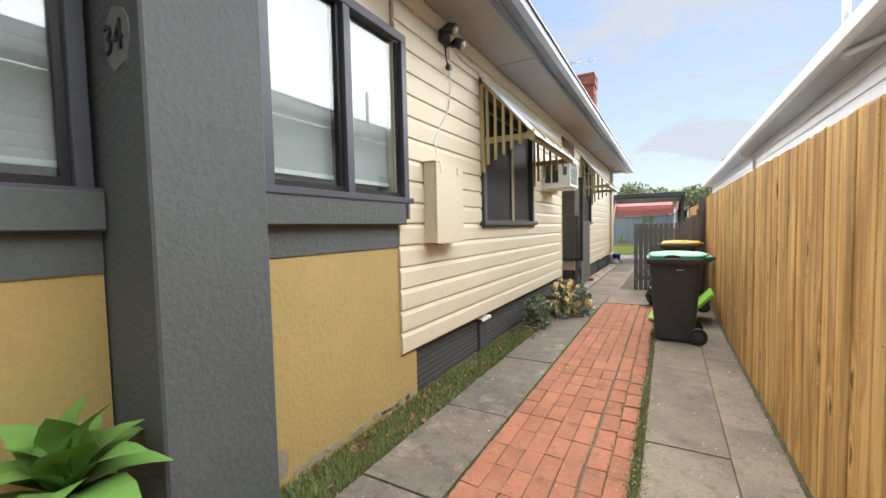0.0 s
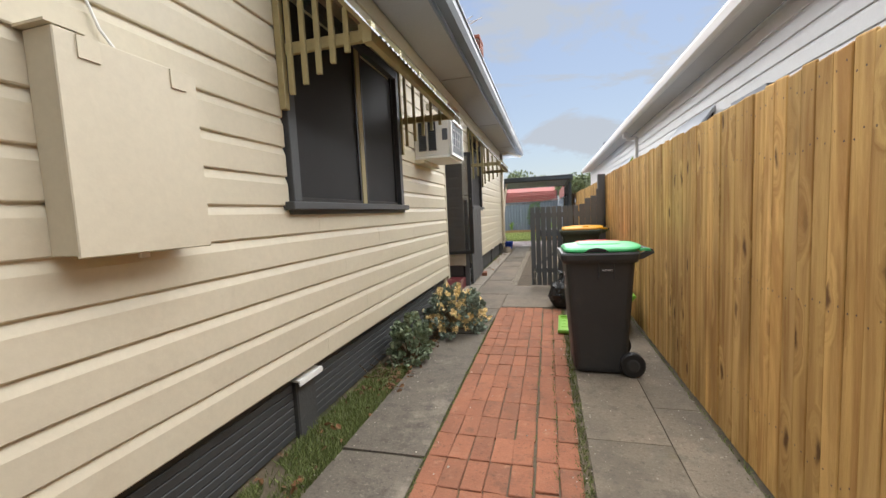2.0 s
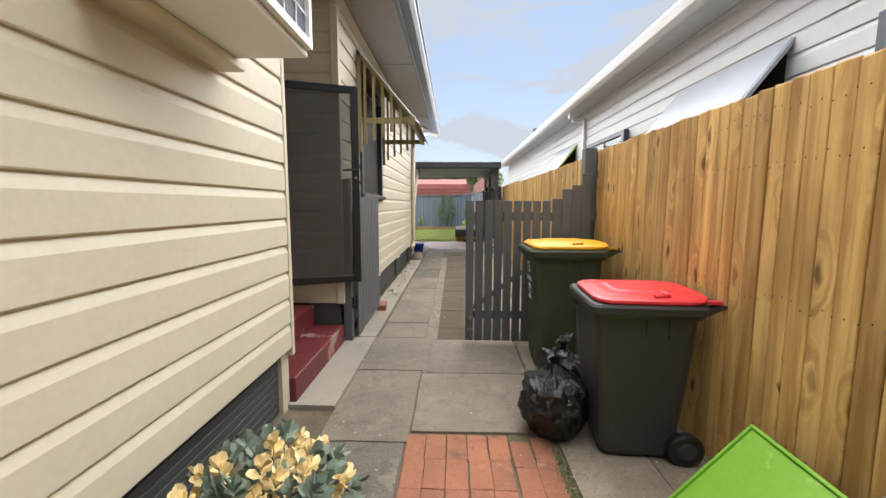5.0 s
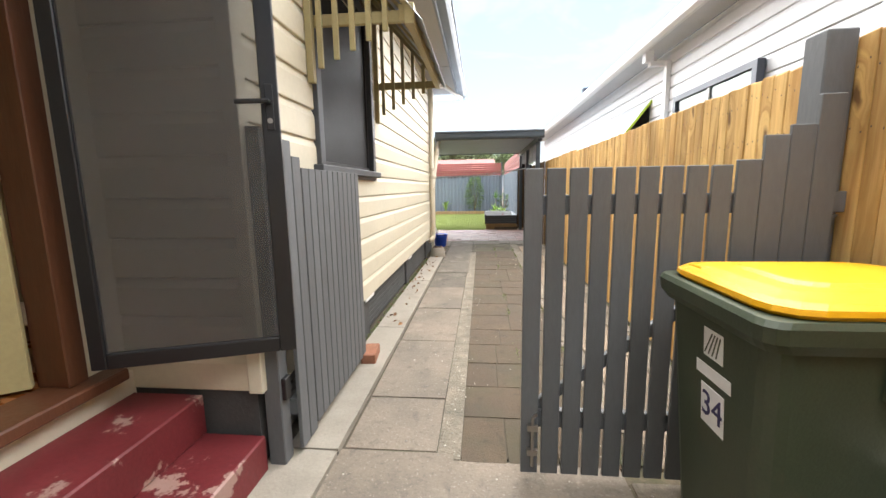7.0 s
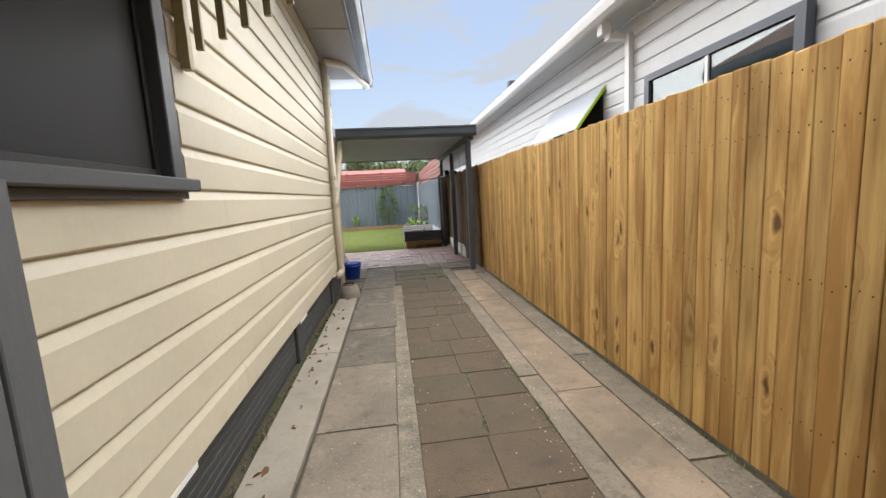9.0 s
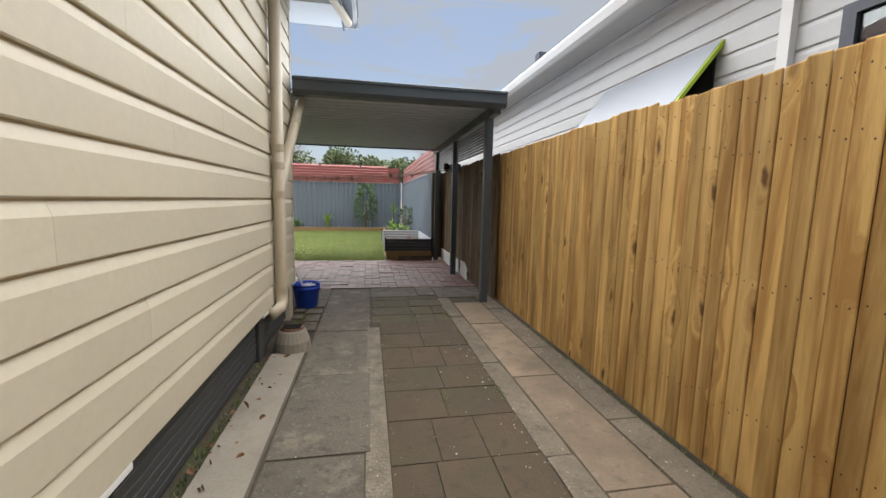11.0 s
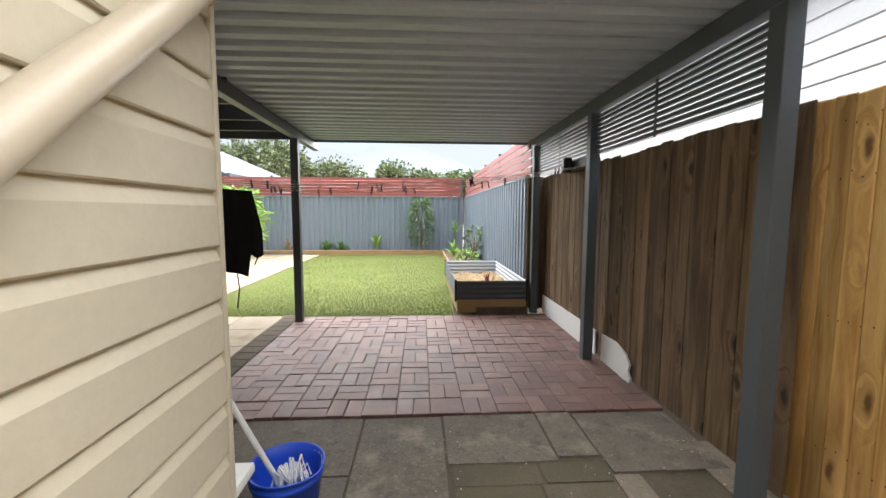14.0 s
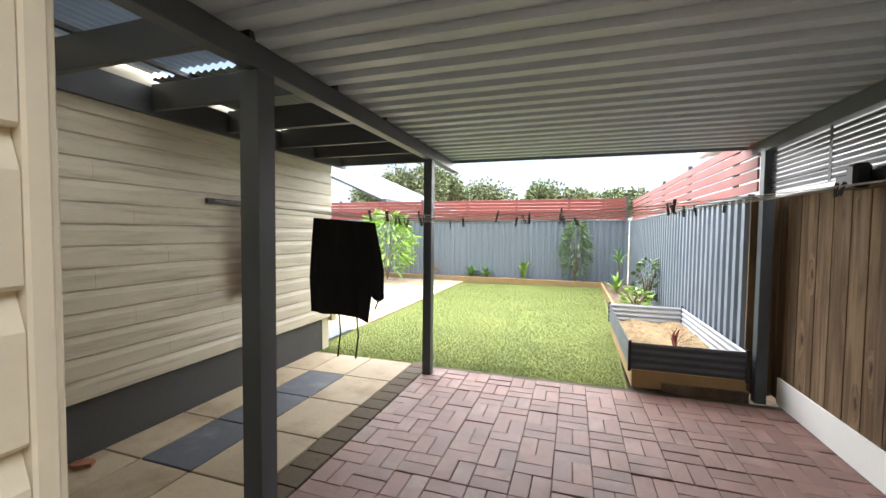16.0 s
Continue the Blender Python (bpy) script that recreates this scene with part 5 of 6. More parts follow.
# downpipe at the rear corner
dp = thing("downpipe", "cream plastic downpipe with a slanting branch", "downpipe")
part("pipe", tube(bmesh.new(), [(-1.68, 18.6, 3.55), (-1.68, 18.6, 0.52), (-1.675, 18.585, 0.42), (-1.68, 18.52, 0.375), (-1.72, 18.36, 0.36)], 0.052, 14), M_PVC, dp, smooth=True)
for z in (1.82, 1.66, 1.40, 0.52):
    part("collar", tube(bmesh.new(), [(-1.68, 18.6, z), (-1.68, 18.6, z + 0.06)], 0.057, 14), M_PVC, dp)
br = part("branch", tube(bmesh.new(), [(-1.68, 18.6, 1.42), (-1.675, 18.66, 1.52), (-1.66, 19.65, 2.42), (-1.66, 19.74, 2.50), (-1.655, 19.86, 2.55)], 0.05, 14), M_PVC, dp, smooth=True)
part("collar", tube(bmesh.new(), [(-1.662, 19.4, 2.19), (-1.661, 19.46, 2.245)], 0.056, 14), M_PVC, br)
part("eave_bend", tube(bmesh.new(), [(-1.68, 18.6, 3.5), (-1.66, 18.6, 3.56), (-1.4, 18.9, 3.60), (-1.12, 20.2, 3.62)], 0.05, 12), M_PVC, dp, smooth=True)

# gully trap
gt = thing("gully_trap", "round concrete gully trap with a rusty grate", "drain", at=pose(-1.56, 18.42, 0))
part("surround", tube(bmesh.new(), [(0, 0, 0), (0, 0, 0.1), (0, 0, 0.19), (0, 0, 0.205)], [0.165, 0.155, 0.122, 0.11], 24), M_PALE, gt)
part("grate", tube(bmesh.new(), [(0, 0, 0.206), (0, 0, 0.222)], [0.11, 0.10], 16), M_TIMBER_DARK, gt, "rusty iron grate")
for k in range(-2, 3):
    part("bar", B(-0.08, 0.08, k * 0.03 - 0.006, k * 0.03 + 0.006, 0.2225, 0.228), M_DARK, gt)

# ---- gates ----
gate = thing("picket_gate", "dark grey timber picket gate with stepped top", "gate")
xs = [-0.44 + k * 0.1 for k in range(13)]
for k, x in enumerate(xs):
    top = 1.54 if k < 9 else (1.56, 1.66, 1.70, 1.82)[k - 9]
    part("picket", B(x, x + 0.083 + (0.014 if k > 8 else 0), 11.885, 11.905, 0.03, top, 0.003), M_GATE, gate)
for z in (0.27, 1.33):
    part("rail", B(-0.43, 0.92, 11.906, 11.945, z, z + 0.09, 0.003), M_GATE, gate)
part("brace", prism(bmesh.new(), [(-0.42, 0.37), (-0.34, 0.37), (0.9, 1.32), (0.82, 1.32)], 11.908, 11.94), M_GATE, gate)
bolt = part("drop_bolt", tube(bmesh.new(), [(-0.385, 11.87, 0.08), (-0.385, 11.87, 0.34), (-0.365, 11.865, 0.36)], 0.008, 8), M_CHROME, gate, "galvanised drop bolt")
for z in (0.14, 0.27):
    part("bracket", B(-0.41, -0.36, 11.862, 11.884, z, z + 0.03), M_CHROME, bolt)
gp = thing("gate_post", "dark grey square timber gate post", "post")
part("shaft", B(0.80, 0.925, 11.95, 12.075, -0.02, 2.09, 0.006), M_GATE, gp)
lg = thing("slatted_gate", "dark grey slatted gate leaf folded against the house", "gate")
for k in range(11):
    y = 12.165 + k * 0.0925
    part("slat", B(-1.632, -1.61, y, y + 0.082, 0.08, 1.58, 0.003), M_GATE, lg)
for y0, top in ((11.96, 1.71), (12.06, 1.635)):
    part("slat", B(-1.632, -1.61, y0, y0 + 0.09, 0.05, top, 0.003), M_GATE, lg)
for z in (0.25, 1.30):
    part("rail", B(-1.672, -1.633, 11.96, 13.17, z, z + 0.09), M_GATE, lg)
lp = thing("gate_post", "dark grey square timber gate post by the steps", "post")
part("shaft", B(-1.755, -1.665, 11.86, 11.95, -0.02, 1.76, 0.005), M_GATE, lp)
part("hinge", B(-1.664, -1.64, 11.87, 11.93, 0.38, 0.5, 0.003), M_BLACK, lp)

# ---- wheelie bins ----


def loft(bm, sections):
    """Skins closed rectangular sections with rounded corners. Section: (x0, x1, half width, z, corner)."""
    rings = []
    for x0, x1, hw, z, c in sections:
        ring = []
        for cx, cy, a0 in ((x1 - c, hw - c, 0), (x0 + c, hw - c, 90), (x0 + c, -hw + c, 180), (x1 - c, -hw + c, 270)):
            for k in range(4):
                a = radians(a0 + k * 30)
                ring.append(bm.verts.new((cx + c * math.cos(a), cy + c * math.sin(a), z)))
        rings.append(ring)
    for a, b in zip(rings, rings[1:]):
        n = len(a)
        for k in range(n):
            bm.faces.new((a[k], a[(k + 1) % n], b[(k + 1) % n], b[k]))
    bm.faces.new(rings[0][::-1])
    bm.faces.new(rings[-1])
    return bm


def wheelie_bin(body_mat, lid_mat, at, label, number=0.0, mark=False, notch=False, tab=False, serial=False):
    """Two-wheeled bin; its front faces -x, wheels and handle +x."""
    b = thing("wheelie_bin", label, "bin", at=at, group="wheelie bins by the fence")
    body = part("body", loft(bmesh.new(), [(-0.21, 0.20, 0.205, 0.02, 0.05), (-0.225, 0.215, 0.215, 0.05, 0.06), (-0.285, 0.27, 0.265, 0.90, 0.05), (-0.285, 0.27, 0.265, 0.93, 0.05)]), body_mat, b)
    part("rim", loft(bmesh.new(), [(-0.305, 0.285, 0.285, 0.918, 0.05), (-0.325, 0.30, 0.298, 0.945, 0.05), (-0.33, 0.305, 0.302, 0.985, 0.05), (-0.32, 0.30, 0.295, 1.0, 0.05)]), body_mat, body)
    for s in (-1, 1):
        for x in (-0.02, 0.10):
            part("rib", B(x, x + 0.014, s * 0.262 - 0.012, s * 0.262 + 0.012, 0.80, 0.917), body_mat, body)
    lid = part("lid", loft(bmesh.new(), [(-0.285, 0.30, 0.28, 1.001, 0.10), (-0.295, 0.31, 0.288, 1.012, 0.10), (-0.292, 0.325, 0.285, 1.026, 0.10), (-0.275, 0.33, 0.268, 1.038, 0.10), (-0.22, 0.325, 0.215, 1.048, 0.10), (-0.12, 0.30, 0.12, 1.053, 0.08)]), lid_mat, b, smooth=False)
    part("crown", loft(bmesh.new(), [(-0.17, 0.2, 0.17, 1.046, 0.07), (-0.15, 0.18, 0.15, 1.060, 0.07)]), lid_mat, lid)
    for s in (-1, 1):
        part("hinge_arm", loft(bmesh.new(), [(0.30, 0.39, 0.022, 1.004, 0.015), (0.30, 0.38, 0.022, 1.022, 0.015)]), lid_mat, lid).matrix_basis = pose(0, s * 0.225, 0)
    if notch:
        for s in (-1,):
            # black arch on the lid edge paints the shade of a grip notch
            bm = bmesh.new()
            prism(bm, [(-0.14, 1.005), (-0.1, 1.03), (-0.04, 1.04), (0.02, 1.03), (0.06, 1.005)], s * 0.292, s * 0.274)
            part("grip_notch", bm, M_DARK, lid)
    if tab:
        part("grip", tube(bmesh.new(), [(-0.22, 0.12, 1.034), (-0.25, 0.13, 1.038), (-0.25, 0.20, 1.036), (-0.2, 0.22, 1.034)], 0.012, 8), lid_mat, lid)
        part("grip", tube(bmesh.new(), [(0.1, -0.16, 1.05), (0.1, -0.24, 1.052), (0.02, -0.25, 1.045)], 0.012, 8), lid_mat, lid)
    part("handle", tube(bmesh.new(), [(0.30, -0.2, 0.96), (0.37, -0.215, 0.99), (0.40, -0.215, 1.0), (0.40, 0.215, 1.0), (0.37, 0.215, 0.99), (0.30, 0.2, 0.96)], 0.016, 8), body_mat, b)
    for s in (-1, 1):
        part("bracket", prism(bmesh.new(), [(0.28, 0.93), (0.33, 0.945), (0.41, 0.985), (0.41, 1.0), (0.28, 0.985)], s * 0.235 - 0.012, s * 0.235 + 0.012), body_mat, b)
        wh = part("wheel", tube(bmesh.new(), [(0.24, s * 0.215, 0.1), (0.24, s * 0.222, 0.1), (0.24, s * 0.262, 0.1), (0.24, s * 0.27, 0.1)], [0.088, 0.1, 0.1, 0.088], 22), M_BLACK, b, "black rubber wheel")
        part("hub", tube(bmesh.new(), [(0.24, s * 0.2705, 0.1), (0.24, s * 0.276, 0.1)], [0.055, 0.04], 16), M_BIN, wh)
    part("axle", tube(bmesh.new(), [(0.24, -0.21, 0.1), (0.24, 0.21, 0.1)], 0.012, 8), M_BLACK, b)
    if number:
        tilt = pose(-0.265 - 0.07 * (number - 0.60), -0.02, number, 0, -3.7, 0) @ pose(0, 0, 0, 90, 0, -90)
        lab = part("number_label", B(-0.06, 0.06, -0.065, 0.065, 0, 0.002), M_LABEL, b, "white label with a house number", at=tilt)
        text_part("34", 0.115, pose(0, 0, 0.003), M_INK, lab, "digits", 0.001)
        if mark:
            mk = part("council_mark", B(-0.05, 0.05, 0.16, 0.25, 0, 0.002), M_LABEL, b, "pale printed council mark", at=tilt)
            for k in range(4):
                part("mark_line", prism(bmesh.new(), [(-0.045 + k * 0.02, 0.17), (-0.04 + k * 0.02, 0.17), (0.0 + k * 0.014, 0.24), (-0.006 + k * 0.014, 0.24)], 0.0025, 0.0035, "z"), M_BIN_GREEN, mk)
            part("mark_bar", B(-0.09, 0.09, 0.09, 0.13, 0, 0.002), M_LABEL, mk)
    if serial:
        plate = part("serial_plate", B(0.0, 0.092, -0.2655, -0.260, 0.845, 0.875), body_mat, body)
        text_part("00036852", 0.02, pose(0.046, -0.266, 0.86, 90, 0, 0), M_LABEL, plate, "serial_number", 0.0005)
    return b


wheelie_bin(M_BIN, M_LID_GREEN, pose(0.315, 7.90, 0, 0, 0, 2) @ Matrix.Diagonal((1.02, 1.095, 1.095, 1)), "charcoal wheelie bin with a bright green lid", number=0.75, notch=True, serial=True)
wheelie_bin(M_BIN, M_LID_RED, pose(0.55, 10.15, 0, 0, 0, -4) @ Matrix.Diagonal((1.0, 1.05, 0.945, 1)), "charcoal wheelie bin with a red lid", tab=True)
wheelie_bin(M_BIN_GREEN, M_LID_YELLOW, pose(0.435, 11.40, 0, 0, 0, 0) @ Matrix.Diagonal((1.07, 1.095, 1.11, 1)), "dark green wheelie bin with a yellow lid and number", number=0.63, mark=True, tab=True)

lid = thing("loose_bin_lid", "lime green plastic lid lying on the path", "lid", at=pose(0.22, 9.16, 0.012, 0, 0, -2))
part("panel", B(-0.22, 0.21, -0.33, 0.33, 0, 0.018, 0.006), M_LIME, lid)
for q in ((-0.235, 0.21, -0.345, -0.315), (-0.235, 0.21, 0.315, 0.345), (-0.235, -0.205, -0.314, 0.314)):
    part("lip", B(*q, 0.0, 0.042, 0.006), M_LIME, lid)
for k in range(5):
    part("moulded_rib", B(-0.19, 0.19, -0.26 + k * 0.128, -0.248 + k * 0.128, 0.0185, 0.023), M_LIME, lid)
for k in range(9):
    x = -0.16 + (k % 3) * 0.13 + 0.03 * (k // 3 % 2)
    part("moulded_rib", B(x, x + 0.01, -0.245 + (k // 3) * 0.2, -0.14 + (k // 3) * 0.2, 0.0185, 0.0225), M_LIME, lid)
leaf = part("raised_panel", B(0, 0.56, -0.33, 0.33, -0.008, 0.008, 0.004), M_LIME, lid, "lime half leaning up against the fence", at=pose(0.222, 0.0, 0.03, 0, -48, 0))
for q in ((0, 0.56, -0.345, -0.331), (0, 0.56, 0.331, 0.345), (0.561, 0.578, -0.345, 0.345)):
    part("lip", B(*q, -0.02, 0.02, 0.004), M_LIME, leaf)
part("hinge_rod", tube(bmesh.new(), [(0.216, -0.32, 0.02), (0.216, 0.32, 0.02)], 0.008, 8), M_LIME, lid)


def rubbish_bag(at, r, h, seed):
    rnd = random.Random(seed)
    bm = bmesh.new()
    bmesh.ops.create_icosphere(bm, subdivisions=4, radius=1)
    for v in bm.verts:
        c = v.co.copy()
        n = noise.noise(c * 2.3 + Vector((seed, 0, 0))) * 0.16 + abs(noise.noise(c * 4.5 + Vector((0, seed, 0)))) * -0.22 + abs(noise.noise(c * 10 + Vector((0, 0, seed)))) * -0.10
        s = 1 + n
        z = max(-0.72, c.z)
        pinch = 1.0 if z < 0.45 else max(0.16, 1 - (z - 0.45) * 1.6)
        v.co = Vector((c.x * s * r * pinch, c.y * s * r * pinch, (z + 0.72) / 1.72 * h * (1 + n * 0.3)))
    bag = thing("rubbish_bag", "knotted black plastic rubbish bag", "bag", at=at, group="rubbish bags")
    part("sack", bm, M_BAG, bag)
    bm = bmesh.new()
    for k in range(7):
        a = k * 0.9 + rnd.random()
        tube(bm, [(0, 0, h * 0.95), (0.04 * math.cos(a), 0.04 * math.sin(a), h * 1.05), (0.09 * math.cos(a), 0.09 * math.sin(a), h * 1.05 + rnd.uniform(-0.03, 0.04))], [0.02, 0.025, 0.008], 5)
    part("knot", bm, M_BAG, bag)


rubbish_bag(pose(0.10, 10.22, 0), 0.23, 0.50, 3)
rubbish_bag(pose(0.30, 10.74, 0), 0.18, 0.43, 8)
pb = thing("pedal_bin", "round brushed steel pedal bin with a domed lid", "bin", at=pose(0.655, 11.03, 0))
part("body", tube(bmesh.new(), [(0, 0, 0.0), (0, 0, 0.03), (0, 0, 0.60)], [0.155, 0.16, 0.165], 28), M_CHROME, pb, smooth=True)
part("ring", tube(bmesh.new(), [(0, 0, 0.601), (0, 0, 0.612)], 0.162, 28), M_BLACK, pb)
part("lid", tube(bmesh.new(), [(0, 0, 0.613), (0, 0, 0.635), (0, 0, 0.655), (0, 0, 0.675), (0, 0, 0.682)], [0.168, 0.168, 0.155, 0.09, 0.03], 28), M_CHROME, pb, smooth=True)

# ---- bucket and mop ----
bk = thing("bucket", "blue plastic bucket with a pouring lip", "bucket", at=pose(-1.66, 19.98, 0.0))
rings = []
bm = bmesh.new()
for r, z in ((0.125, 0.0), (0.135, 0.012), (0.163, 0.235), (0.172, 0.24), (0.172, 0.262), (0.168, 0.265), (0.173, 0.292), (0.182, 0.296), (0.180, 0.304), (0.168, 0.298), (0.158, 0.24), (0.124, 0.03)):
    rings.append([bm.verts.new((r * (1 + 0.10 * max(0, math.cos(k * math.pi / 14 + 0.6)) ** 12 * (z > 0.28)) * math.cos(k * math.pi / 14), r * math.sin(k * math.pi / 14), z)) for k in range(28)])
for a, b in zip(rings, rings[1:]):
    for k in range(28):
        bm.faces.new((a[k], a[(k + 1) % 28], b[(k + 1) % 28], b[k]))
bm.faces.new(rings[0][::-1])
bm.faces.new(rings[-1])
part("pail", bm, M_PLASTIC_BLUE, bk, smooth=True)
part("bail", tube(bmesh.new(), [(0.17 * math.cos(a), 0.17 * math.sin(a), 0.29 - 0.05 * math.sin(a * 0.5) ** 2) for a in [k * math.pi / 12 for k in range(13)]], 0.005, 6), M_WHITE, bk)
mop = thing("mop", "mop with a white handle standing in a bucket", "mop")
part("handle", tube(bmesh.new(), [(-1.64, 19.97, 0.10), (-2.02, 19.70, 1.22)], 0.013, 10), M_WHITE, mop)
part("grip", tube(bmesh.new(), [(-1.944, 19.754, 0.996), (-1.9934, 19.7189, 1.1416)], 0.0150, 10), M_PLASTIC_BLUE, mop, "blue plastic sleeve")
bm = bmesh.new()
rm = random.Random(4)
for k in range(30):
    a, r = rm.uniform(0, 6.28), rm.uniform(0.03, 0.1)
    tube(bm, [(-1.63, 19.955, 0.20), (-1.63 + r * math.cos(a), 19.955 + r * math.sin(a), 0.30), (-1.63 + 1.2 * r * math.cos(a), 19.955 + 1.2 * r * math.sin(a), 0.24)], 0.006, 4)
part("strings", bm, M_LABEL, mop, "grey cotton mop strings")

lb = thing("loose_brick", "single red brick lying by the path", "brick", at=pose(-1.585, 13.22, 0.012, 0, 0, 6))
part("clay", B(-0.06, 0.06, -0.13, 0.13, 0, 0.085, 0.006), M_BRICK, lb)

sh = thing("terracotta_shard", "broken rust-orange terracotta piece on the pavers", "shard", at=pose(-4.33, 21.11, 0.004, 0, 0, 25))
part("clay", prism(bmesh.new(), [(-0.075, -0.03), (-0.02, -0.05), (0.07, -0.025), (0.06, 0.03), (0.0, 0.05), (-0.06, 0.025)], 0.0, 0.028, "z"), M_BRICK, sh)

# ---- raised planter ----
pl = thing("raised_planter", "corrugated steel raised planter filled with straw mulch", "planter")
part("timber_base", B(-0.46, 0.60, 24.02, 24.09, 0, 0.20, 0.006), M_WOOD_BASE, pl)
part("timber_base", B(-0.46, -0.40, 24.091, 26.55, 0, 0.20, 0.006), M_WOOD_BASE, pl)
bm = bmesh.new()
wavy(bm, 0.20, 0.50, 0.075, 0.016, lambda u, d, v: (v, 24.02 - d, u), -0.48, 0.60, "wave")
part("front_sheet", bm, M_STEEL_GREY, pl, "dark corrugated sheet")
bm = bmesh.new()
wavy(bm, 0.20, 0.50, 0.075, 0.016, lambda u, d, v: (-0.48 - d, v, u), 24.02, 26.55, "wave")
part("side_sheet", bm, M_STEEL_GREY, pl, "dark corrugated sheet")
bm = bmesh.new()
wavy(bm, 0.20, 0.50, 0.075, 0.016, lambda u, d, v: (v, 26.55 - d, u), -0.48, 0.60, "wave")
part("back_sheet", bm, M_AWNING, pl)
bm = bmesh.new()
wavy(bm, 0.20, 0.50, 0.075, 0.016, lambda u, d, v: (0.60 - d, v, u), 24.02, 26.55, "wave")
part("side_sheet", bm, M_AWNING, pl, "pale inner face of corrugated sheet")
for x, y in ((-0.485, 24.01), (0.60, 24.01), (-0.485, 26.55), (0.60, 26.55)):
    part("corner_post", B(x - 0.015, x + 0.015, y - 0.015, y + 0.015, 0.18, 0.515), M_BLACK, pl)
bm = bmesh.new()
bmesh.ops.create_grid(bm, x_segments=24, y_segments=50, size=1)
for v in bm.verts:
    v.co = Vector((0.06 + v.co.x * 0.52, 25.28 + v.co.y * 1.24, 0.24 + 0.06 * noise.noise(Vector((v.co.x * 2, v.co.y * 5, 1))) + 0.03 * noise.noise(Vector((v.co.x * 11, v.co.y * 25, 3)))))
part("straw", bm, M_STRAW, pl, "heaped straw mulch")

# ---- clothes line and washing ----
cl = thing("clothesline", "retractable clothesline strung across the carport with pegs", "clothesline")
part("reel", B(0.70, 0.86, 22.2, 22.95, 2.00, 2.10, 0.01), M_BLACK, cl, "dark line reel on the fence")
part("reel_end", B(0.60, 0.699, 22.55, 22.65, 1.98, 2.14, 0.02), M_BLACK, cl)
part("wall_bar", B(EXT_X + 0.02, EXT_X + 0.06, 22.2, 23.0, 1.92, 1.97, 0.004), M_BLACK, cl)
rp = random.Random(12)
PEG = None
for k in range(4):
    y = 22.28 + k * 0.2
    pts = []
    for i in range(13):
        f = i / 12
        pts.append((EXT_X + 0.06 + f * 5.1, y, 1.95 + 0.06 * f - 0.20 * 4 * f * (1 - f) * (0.9 + 0.07 * k)))
    part("line", tube(bmesh.new(), pts, 0.0035, 5), M_WHITE, cl)
    for j in range(7):
        f = rp.uniform(0.32, 0.97)
        z = 1.95 + 0.06 * f - 0.20 * 4 * f * (1 - f) * (0.9 + 0.07 * k)
        m = pose(EXT_X + 0.06 + f * 5.1, y, z + 0.012, rp.uniform(-25, 25), rp.uniform(-20, 20), rp.uniform(0, 90))
        if PEG is None:
            bm = B(-0.006, 0.006, -0.009, -0.002, -0.07, 0.02, 0.001)
            box(bm, -0.006, 0.006, 0.002, 0.009, -0.07, 0.02)
            box(bm, -0.005, 0.005, -0.0019, 0.0019, -0.01, 0.0)
            PEG = part("peg", bm, M_BLACK if j % 2 else M_GREY_TRIM, cl, at=m)
        else:
            share("peg", PEG.data, cl, m)
gar = thing("hanging_skirt", "black wrap skirt with ties hanging on the line", "skirt")
bm = bmesh.new()
NX, NZ = 22, 26
grid = []
for j in range(NZ + 1):
    f = j / NZ
    row = []
    for i in range(NX + 1):
        u = i / NX
        half = 0.345 + 0.09 * min(1, f * 1.6)
        low = 0.98 + 0.05 * u if u < 0.78 else 0.72 + 0.06 * math.sin((u - 0.78) * 14)
        low += -0.07 * (1 - abs(u - 0.45) * 1.5)
        z = 1.80 - 0.05 * u - f * low
        y = 22.7 + 0.03 * math.sin(u * 9 + f * 2) * (0.3 + f) + 0.012 * math.sin(u * 23)
        row.append(bm.verts.new((-3.235 + (u - 0.5) * 2 * half + 0.03 * f, y, z)))
    grid.append(row)
for a, b in zip(grid, grid[1:]):
    for i in range(NX):
        bm.faces.new((a[i], a[i + 1], b[i + 1], b[i]))
bmesh.ops.solidify(bm, geom=bm.faces[:], thickness=0.006)
part("cloth", bm, M_CLOTH, gar)
for x, z0, z1 in ((-3.29, 0.90, 0.42), (-3.09, 0.86, 0.42), (-2.88, 1.06, 0.92)):
    part("tie", tube(bmesh.new(), [(x, 22.7, z0), (x + 0.015, 22.71, (z0 + z1) / 2), (x - 0.01, 22.7, z1)], 0.008, 5), M_CLOTH, gar)
sc = thing("hanging_scarf", "rust and black patterned cloth hanging by the wall", "cloth")
bm = bmesh.new()
grid = []
for j in range(17):
    f = j / 16
    grid.append([bm.verts.new((-4.36 + 0.03 * math.sin(u * 1.7 + f * 3), 22.55 + u * 0.07 * (0.6 + f * 0.5), 1.95 - f * 0.92 - 0.03 * abs(u - 2.5))) for u in range(6)])
for a, b in zip(grid, grid[1:]):
    for i in range(5):
        bm.faces.new((a[i], a[i + 1], b[i + 1], b[i]))
bmesh.ops.solidify(bm, geom=bm.faces[:], thickness=0.01)
part("cloth", bm, M_SCARF, sc)

# ---- plants ----


